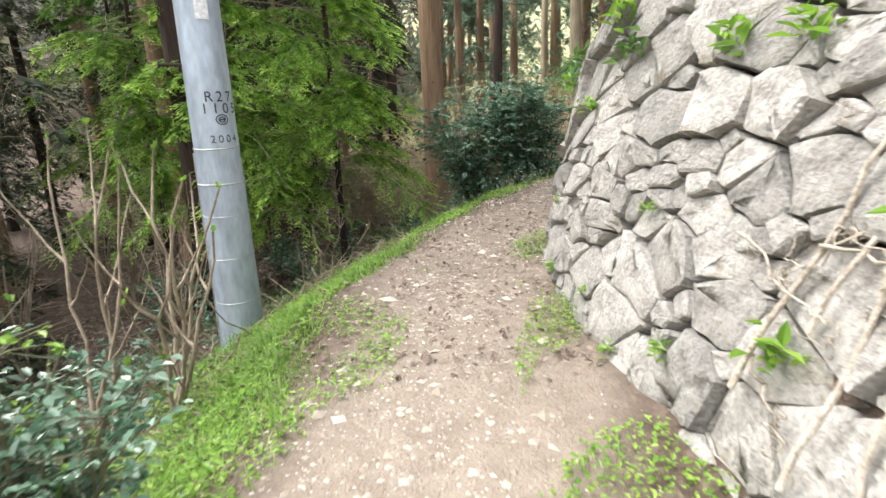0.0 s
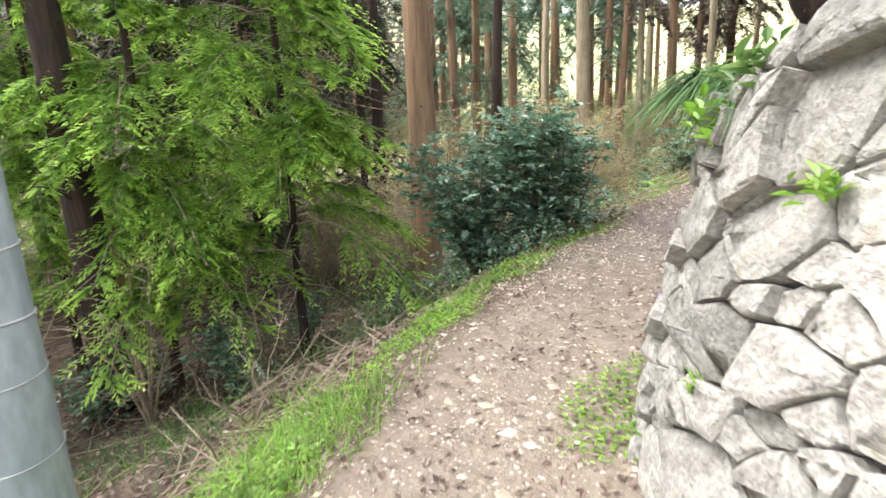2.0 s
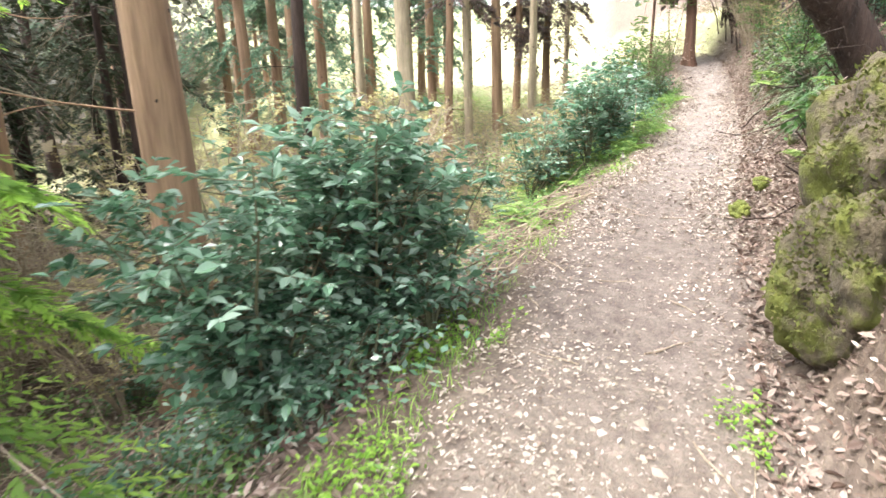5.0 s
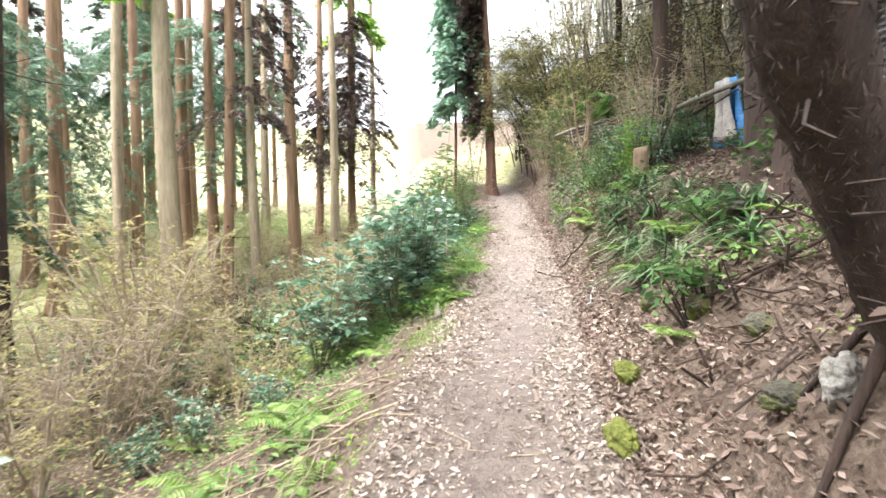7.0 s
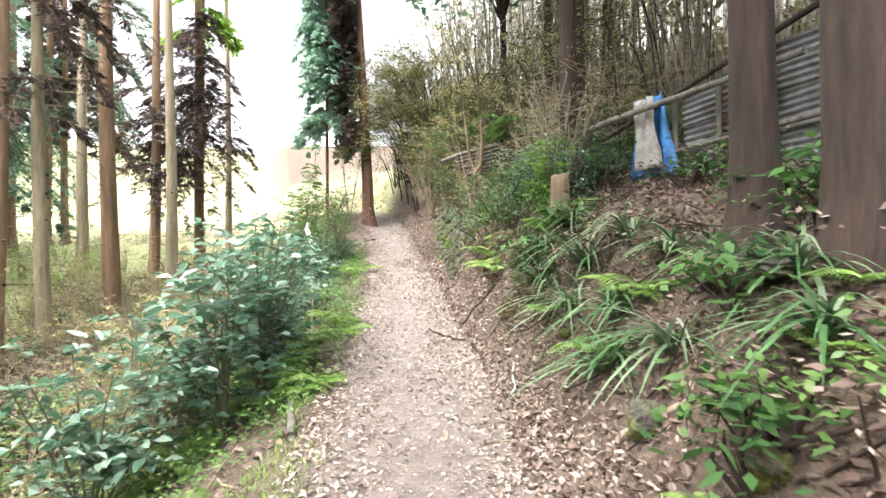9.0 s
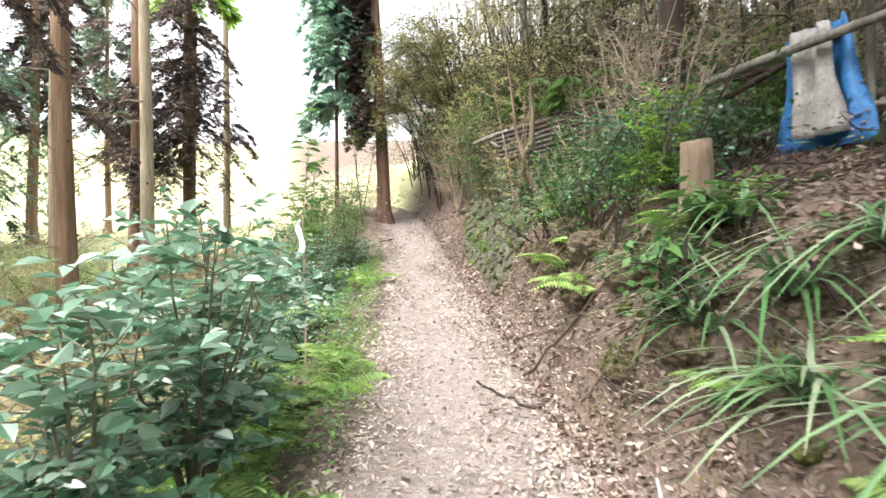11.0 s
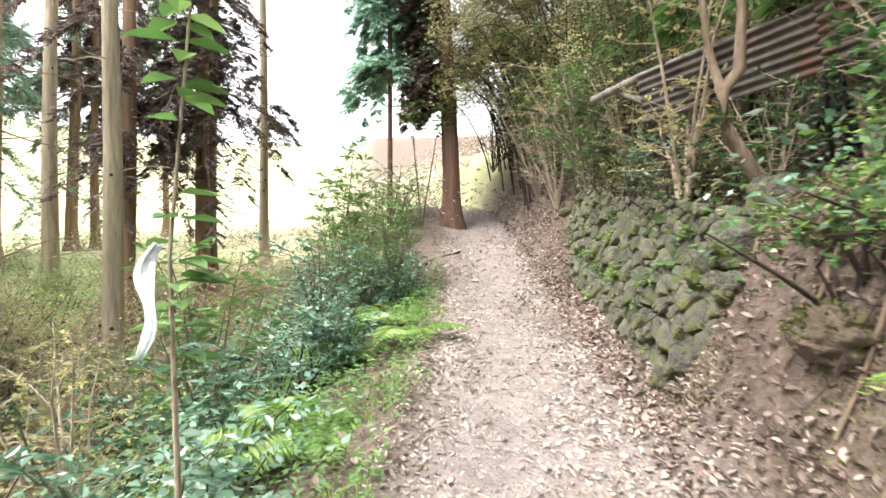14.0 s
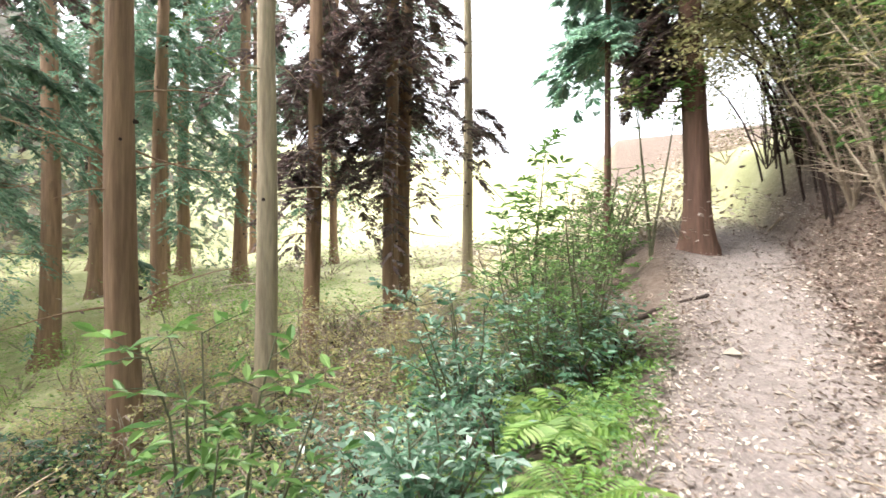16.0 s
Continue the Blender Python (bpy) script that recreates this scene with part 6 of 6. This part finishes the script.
# rusty sheets and a bare pole over the low wall
IRON_RUST = rough_mat("rusted_iron", (0.045, 0.035, 0.03), (0.13, 0.11, 0.1), 3.0, 0.9, 0.3, 6, stain=(0.1, 0.05, 0.03), stain_scale=2.0, stain_at=0.5)

def iron_screen():
    a, b = np.array((13.7, 16.8)), np.array(on_path(19.4, 2.6))
    L = float(np.linalg.norm(b - a))
    d3 = np.array([*((b - a) / L), 0.0])
    n3 = np.array([-d3[1], d3[0], 0.0])
    root = thing("iron_screen", a[0], a[1], hz(*a), "rusty corrugated iron screen on poles above the mossy wall", "fence")
    top = 4.5 - root.location[2]
    u, j = 0.7, 0
    while u < L - 0.3:
        v, f = iron_sheet(d3 * u + n3 * 0.02 * (j % 2) + np.array([0, 0, top - 0.5 - 0.03 * (j % 2)]), d3 + np.array([0, 0, 0.02 * (j % 3 - 1)]), n3 * -0.25 + np.array([0, 0, 1]), 0.93, 0.48)
        mesh_object("iron_sheet", v, f, IRON_RUST, root)
        u, j = u + 0.9, j + 1
    for u in (0.9, 2.2, 3.4, L - 0.2):
        c = a + d3[:2] * u
        foot = hz(*c) - root.location[2] - 0.3
        mesh_object("post", *tube([d3 * u + n3 * 0.07 + np.array([0, 0, foot]), d3 * u + n3 * 0.07 + np.array([0, 0, top + 0.05])], 0.04, 8), BARK_DARK, root, True)
    mesh_object("top_pole", *tube([d3 * (t * (L + 0.6) - 0.3) + n3 * 0.08 + np.array([0, 0, top + 0.03 * math.sin(t * 7)]) for t in np.linspace(0, 1, 7)], 0.045, 9), WOOD_GREY, root, True)
    mesh_object("brace", *tube([d3 * 0.1 + n3 * 0.12 + np.array([0, 0, top]), d3 * 0.95 + n3 * 0.12 + np.array([0, 0, top - 0.45])], 0.035, 7), WOOD_GREY, root, True)

iron_screen()

# moss cushions and small plants on the low wall and the earth bank beside it
rgm = np.random.default_rng(31)
for i in range(16):
    c = np.array(wall2_at(rgm.uniform(0.1, 5.4), rgm.uniform(0.2, 1.3), 0.05))
    root = thing("wall_weed", *c, "small green plant on the mossy wall", "weed", "weeds on the mossy wall")
    n = 30
    a = rgm.uniform(0, 6.28, n)
    w = np.stack([np.cos(a) - 0.4, np.sin(a) + 0.4, rgm.uniform(-0.2, 0.9, n)], 1)
    ln = 0.1 * rgm.uniform(0.4, 1, n)
    vv, ff = leaves(rgm.normal(0, 0.04, (n, 3)), w, np.tile((0, 0, 1.0), (n, 1)), ln, ln * 0.42, 0.1, 0.3)
    mesh_object("leaf_rosette", vv, ff, GREENLEAF if i % 2 else FERN, root)["kind"] = "stuff"
pm = scatter(26000, (15.0, 20.3), (0.85, 2.0), patchy(3.3, 8.8, -0.15))
wm = np.stack([rng.normal(0, 0.6, len(pm)), rng.normal(0, 0.6, len(pm)), np.ones(len(pm))], 1)
lm = rnd(0.012, 0.035, len(pm))
vv, ff = needles(pm, wm, rng.normal(0, 1, (len(pm), 3)), lm, lm * 0.5)
tagged(mesh_object("bank_moss", vv, ff, MOSSLEAF), "yellow-green moss on the earth bank", "moss", kind="stuff")

# ---- thickets too fine to pick apart ----
def thicket(name, n, s_range, d_range, low, tall, rad, per, leaf, mat, label, seed, stem_mat, cat="thicket", droop=0.0):
    """Uneven masses of small leaves on forking stems that rise from the ground."""
    rg = np.random.default_rng(seed)
    b, w, st = [], [], []
    for c in scatter(n, s_range, d_range):
        if tall > 0.6 and in_clearing(c[0], c[1]):
            continue
        h = rg.uniform(low, tall)
        for _ in range(5):
            o = np.array([rg.normal(0, rad * 0.6), rg.normal(0, rad * 0.6), h * rg.uniform(0.55, 1.1)])
            mid = o * [0.45, 0.45, 0.5] + rg.normal(0, 0.08, 3)
            st.append(tube([c + [0, 0, -0.1], c + mid, c + o], [0.016, 0.011, 0.004], 4, False))
            m = per // 5
            g = rg.normal(0, 1, (m, 3)) * [rad * 0.5, rad * 0.5, rad * 0.28]
            p = c + o + g
            p[:, 2] = np.maximum(p[:, 2], c[2] + 0.03)
            b.append(p)
            a = rg.uniform(0, 6.28, m)
            w.append(np.stack([np.cos(a), np.sin(a), rg.normal(-droop, 0.35, m)], 1))
    b, w = np.concatenate(b), np.concatenate(w)
    ln = leaf * rg.uniform(0.5, 1.4, len(b))
    v, f = needles(b, w, np.tile((0, 0, 1.0), (len(b), 1)) + rg.normal(0, 0.35, (len(b), 3)), ln, ln * 0.5)
    root = thing(name, 0, 0, 0, label, cat)
    root["kind"] = "stuff"
    mesh_object("foliage", v, f, mat, root)["kind"] = "stuff"
    mesh_object("stemwork", *join(st), stem_mat, root)["kind"] = "stuff"

OLIVE = leaf_mat("olive_leaf", [(0.05, 0.065, 0.025), (0.11, 0.12, 0.05), (0.19, 0.18, 0.085), (0.08, 0.11, 0.035)], 0.55, 0.35)
thicket("slope_thicket", 60, (17.5, 27), (-9, -4), 0.3, 0.9, 0.6, 300, 0.06, YELLOW, "low yellow-green brush under the cedars", 1, TWIG)
thicket("slope_thicket", 50, (15.5, 28), (-9, -3), 0.3, 1.0, 0.55, 320, 0.075, GREENLEAF, "green scrub on the slope below the footpath", 2, BARK_DARK)
thicket("slope_thicket", 74, (17, 27), (-9, -3.6), 0.4, 0.9, 0.7, 220, 0.07, LITTER, "brown dead brush heaped under the cedars", 3, BARK_DARK)
thicket("slope_thicket", 34, (18, 25.5), (-3.4, -1.3), 0.2, 0.8, 0.4, 300, 0.07, AUCUBA, "pale glossy scrub along the path edge", 4, BARK_DARK)
thicket("bank_thicket", 40, (22.5, 31), (2.0, 4.4), 0.8, 2.4, 0.6, 420, 0.07, OLIVE, "dense dark green thicket above the mossy wall", 5, BARK_DARK, droop=0.4)
thicket("bank_thicket", 26, (25.0, 31), (1.2, 2.4), 0.5, 2.2, 0.6, 420, 0.06, OLIVE, "dark thicket overhanging the turn of the path", 6, BARK_DARK, droop=0.5)
thicket("bank_thicket", 26, (18.5, 29), (2.8, 5.5), 2.6, 4.6, 0.8, 420, 0.08, OLIVE, "leafy branches overhanging the bank", 7, BARK_DARK, droop=0.5)
thicket("bank_thicket", 20, (17.2, 19.5), (1.5, 3.2), 0.3, 0.9, 0.4, 260, 0.06, AUCUBA, "dark scrub at the near end of the mossy wall", 8, BARK_DARK, droop=0.3)
thicket("far_brush", 90, (27, 44), (-12, 3), 0.2, 0.7, 0.7, 200, 0.09, PALE_LITTER, "pale dry brush on the open rise", 9, TWIG)
thicket("bank_thicket", 9, (18.7, 19.5), (1.15, 2.0), 0.2, 0.5, 0.28, 200, 0.05, FERN, "small ferns and weeds at the broken end of the mossy wall", 10, BARK_DARK, droop=0.3)
for i, (s0, d0, r) in enumerate([(20.45, 1.1, 0.17), (20.3, 1.4, 0.2), (20.4, 1.7, 0.22), (20.1, 1.25, 0.12), (20.55, 1.35, 0.2), (20.5, 1.0, 0.12)]):
    x, y = on_path(s0, d0)
    rock(x, y, r, r * 0.8, r * 0.85, MOSSY, "mossy stone tumbled from the end of the low wall", 400 + i, 0.25, group="tumbled wall stones")
thicket("bank_scrub", 40, (8.6, 17), (1.2, 4.2), 0.1, 0.4, 0.32, 130, 0.06, LITTER, "dead brown twigs and leaves caught on the bank", 11, BARK_DARK, droop=0.2)
thicket("bank_scrub", 18, (10.5, 17), (1.3, 4.4), 0.12, 0.45, 0.28, 160, 0.07, GREENLEAF, "low green plants on the leafy bank", 12, BARK_DARK, droop=0.2)
thicket("bank_scrub", 12, (11.5, 17), (1.2, 3.6), 0.2, 0.5, 0.25, 150, 0.1, SEDGE, "dark green plants on the leafy bank", 13, BARK_DARK, droop=0.3)
thicket("bank_scrub", 14, (17.2, 19.4), (1.3, 3.0), 0.3, 1.1, 0.4, 260, 0.06, SEDGE, "dark scrub on the shaded earth bank", 14, BARK_DARK, droop=0.4)
thicket("slope_thicket", 60, (21, 31), (-12, -2.2), 0.25, 0.8, 0.55, 260, 0.06, FERN, "light green brush at the top of the slope", 15, TWIG)
thicket("slope_thicket", 34, (21, 30), (-9, -2.5), 0.5, 1.3, 0.6, 240, 0.05, YELLOW, "thin yellow-green brush at the top of the slope", 16, TWIG)
thicket("slope_thicket", 26, (24, 38), (-20, -6), 0.25, 0.9, 0.8, 240, 0.085, FERN, "pale green brush at the edge of the field", 17, TWIG)
thicket("bank_thicket", 30, (25.5, 31), (1.3, 3.2), 1.4, 3.8, 0.7, 460, 0.075, OLIVE, "tall dark thicket hanging over the turn of the path", 18, BARK_DARK, droop=0.5)

# ---- boughs that arch over the turn of the path ----
def overhang(n, s_range, d_range, reach, low, tall, per, leaf, mat, label, seed):
    """Long arching stems that grow on the bank and hang small leaves over the footpath."""
    rg = np.random.default_rng(seed)
    b, w, st = [], [], []
    for c in scatter(n, s_range, d_range):
        s0, d0, _ = path_coords(c[0], c[1])
        k = int(np.clip(round(s0[0] / 0.1) + S_AT0, 0, len(LINE) - 1))
        way = np.array([-LDIR[k, 1], LDIR[k, 0], 0]) * rg.uniform(0.6, 1.1) * reach + np.array([*LDIR[k], 0]) * rg.normal(0, 0.5)
        h = rg.uniform(low, tall)
        t = np.linspace(0, 1, 9)
        q = c + np.outer(t ** 1.4, way) + np.outer(np.sin(t * 2.3), (0, 0, h))
        q[:, 2] -= 0.08 * (1 - t)
        st.append(tube(q, np.linspace(0.022, 0.004, 9), 5, False))
        for _ in range(9):
            f = rg.uniform(0.35, 1)
            p = np.array([np.interp(f, t, q[:, i]) for i in range(3)])
            e = p + rg.normal(0, 1, 3) * [0.4, 0.4, 0.16] + [0, 0, -0.1]
            st.append(tube([p, (p + e) / 2 + [0, 0, 0.04], e], [0.006, 0.004, 0.002], 4, False))
            m = per // 9
            g = rg.uniform(0.1, 1.1, m)
            b.append(p + np.outer(g, e - p) + rg.normal(0, 0.09, (m, 3)))
            a = rg.uniform(0, 6.28, m)
            w.append(np.stack([np.cos(a), np.sin(a), rg.normal(-0.15, 0.35, m)], 1))
    b, w = np.concatenate(b), np.concatenate(w)
    ln = leaf * rg.uniform(0.5, 1.4, len(b))
    v, f = needles(b, w, np.tile((0, 0, 1.0), (len(b), 1)) + rg.normal(0, 0.35, (len(b), 3)), ln, ln * 0.5)
    root = thing("overhanging_thicket", 0, 0, 0, label, "thicket")
    root["kind"] = "stuff"
    mesh_object("foliage", v, f, mat, root)["kind"] = "stuff"
    mesh_object("stemwork", *join(st), BARK_DARK, root)["kind"] = "stuff"

KHAKI = leaf_mat("khaki_leaf", [(0.2, 0.19, 0.08), (0.32, 0.29, 0.14), (0.4, 0.37, 0.2), (0.16, 0.2, 0.07)], 0.6, 0.4)
overhang(64, (26.6, 30.4), (1.0, 2.8), 2.5, 1.9, 4.6, 760, 0.07, KHAKI, "khaki leafy thicket arching over the turn of the footpath", 1)
overhang(26, (23.5, 29), (2.2, 3.8), 1.6, 2.2, 4.4, 420, 0.06, YELLOW, "yellow-green twigs arching from the bank", 2)
overhang(22, (20.5, 26), (2.0, 3.6), 1.1, 1.4, 3.0, 380, 0.06, OLIVE, "olive green twigs hanging over the mossy wall", 3)
overhang(16, (17.0, 21), (2.6, 4.6), 1.0, 1.4, 3.2, 300, 0.055, KHAKI, "thin olive twigs above the earth bank", 4)
shrub(15.15, 21.75, 3.1, 0.75, 3, 22, 12, 0.09, 0.45, GREENLEAF, "slender broad-leaved shrub in front of the red-brown cedar", 71, lift=0.5)
shrub(13.0, 21.3, 2.9, 0.9, 4, 20, 10, 0.13, 0.34, GREENLEAF, "tall slender evergreen with narrow leaves on the slope", 72, lift=0.35)

# crooked mossy tree on the end of the low wall
def crooked_tree():
    x, y = 12.5, 14.7
    z = hz(x, y)
    root = thing("crooked_tree", x, y, z, "crooked thin tree with mossy bark above the low wall", "tree")
    line = np.array([(0.35, -0.1, -0.25), (0.1, -0.02, 0.02), (-0.1, 0.12, 0.3), (-0.24, 0.25, 0.6), (-0.26, 0.28, 0.9), (-0.16, 0.2, 1.05), (-0.12, 0.2, 1.5), (-0.15, 0.25, 2.4), (-0.2, 0.3, 3.6)])
    mesh_object("trunk", *tube(line, [0.05, 0.065, 0.055, 0.05, 0.052, 0.045, 0.032, 0.024, 0.012], 9), WOOD_BROWN, root, True)
    mesh_object("limb", *tube(np.array([(-0.26, 0.28, 0.88), (-0.36, 0.34, 1.2), (-0.4, 0.4, 1.9), (-0.5, 0.5, 2.8)]), [0.035, 0.026, 0.02, 0.01], 7), WOOD_BROWN, root, True)
    mesh_object("limb", *tube(np.array([(0.02, 0.0, 0.12), (0.3, -0.3, 0.2), (0.45, -0.6, 0.32)]), [0.03, 0.022, 0.01], 7), WOOD_BROWN, root, True)
    for a in (2.4, 3.2, 4.1):
        mesh_object("root", *tube([(0.05, 0, 0.05)] + [(math.cos(a) * r, math.sin(a) * r, hz(x + math.cos(a) * r, y + math.sin(a) * r) - z + 0.01) for r in (0.2, 0.4, 0.65)], [0.045, 0.032, 0.022, 0.01], 7), WOOD_BROWN, root, True)

crooked_tree()

# white plastic bag caught on the bank
x, y = 10.25, 12.45
bag = rock(x, y, 0.08, 0.07, 0.08, WHITE, "crumpled white plastic bag on the bank", 501, 0.1, name="plastic_bag")
bag["category"] = "bag"
thicket("bank_thicket", 22, (20.6, 25), (1.5, 2.3), 0.15, 0.6, 0.35, 260, 0.055, OLIVE, "low olive scrub on top of the mossy wall", 19, BARK_DARK, droop=0.5)
thicket("bank_thicket", 12, (19.2, 23.5), (2.9, 3.8), 0.8, 2.0, 0.6, 360, 0.06, SEDGE, "shaded dark scrub behind the iron screen", 20, BARK_DARK, droop=0.4)
# clods and earthy stones that stand out of the steep bank, with roots between them
for i, (q, e, r) in enumerate([(15.7, 1.2, 0.22), (16.2, 1.05, 0.16), (16.7, 1.3, 0.26), (17.2, 1.1, 0.2), (17.7, 1.35, 0.28), (18.2, 1.15, 0.2), (18.6, 1.45, 0.26), (19.1, 1.2, 0.22), (19.5, 1.5, 0.26), (18.0, 1.75, 0.22), (17.0, 1.7, 0.2)]):
    x, y = on_path(q, e)
    clod = rock(x, y, r * 0.95, r * 0.75, r * 0.6, EARTH, "root-bound clod of earth standing out of the bank", 600 + i, 0.3, name="earth_clod", rot=0.8, group="clods of the steep bank")
    clod["category"] = "earth"
    moss_fuzz(clod, 1500, 80 + i)
for i, (q, e, q2, e2) in enumerate([(16.4, 1.5, 16.0, 0.95), (16.9, 1.6, 17.0, 0.95), (17.8, 1.7, 17.4, 1.0), (18.4, 1.7, 18.6, 1.0), (19.0, 1.8, 18.9, 1.05), (19.6, 1.9, 19.3, 1.1)]):
    a, b = np.array(on_path(q, e)), np.array(on_path(q2, e2))
    pts = [a + (b - a) * t + np.array([0.05 * math.sin(t * 7 + i), 0.05 * math.cos(t * 6 + i)]) for t in np.linspace(0, 1, 10)]
    ob = mesh_object("exposed_root", *tube([(x, y, hz(x, y) + 0.05) for x, y in pts], np.linspace(0.024, 0.007, 10), 7), WOOD_BROWN, None, True)
    tagged(ob, "brown root hanging down the steep earth bank", "root", "exposed roots")
thicket("bush_skirt", 20, (6.8, 9.6), (-3.2, -1.35), 0.1, 0.5, 0.35, 280, 0.07, AUCUBA, "low glossy leaves and weeds under the big bush", 21, STEMS)
thicket("bush_skirt", 14, (6.0, 9.6), (-3.6, -1.3), 0.08, 0.35, 0.35, 240, 0.05, GREENLEAF, "small green weeds and twigs under the big bush", 22, TWIG)
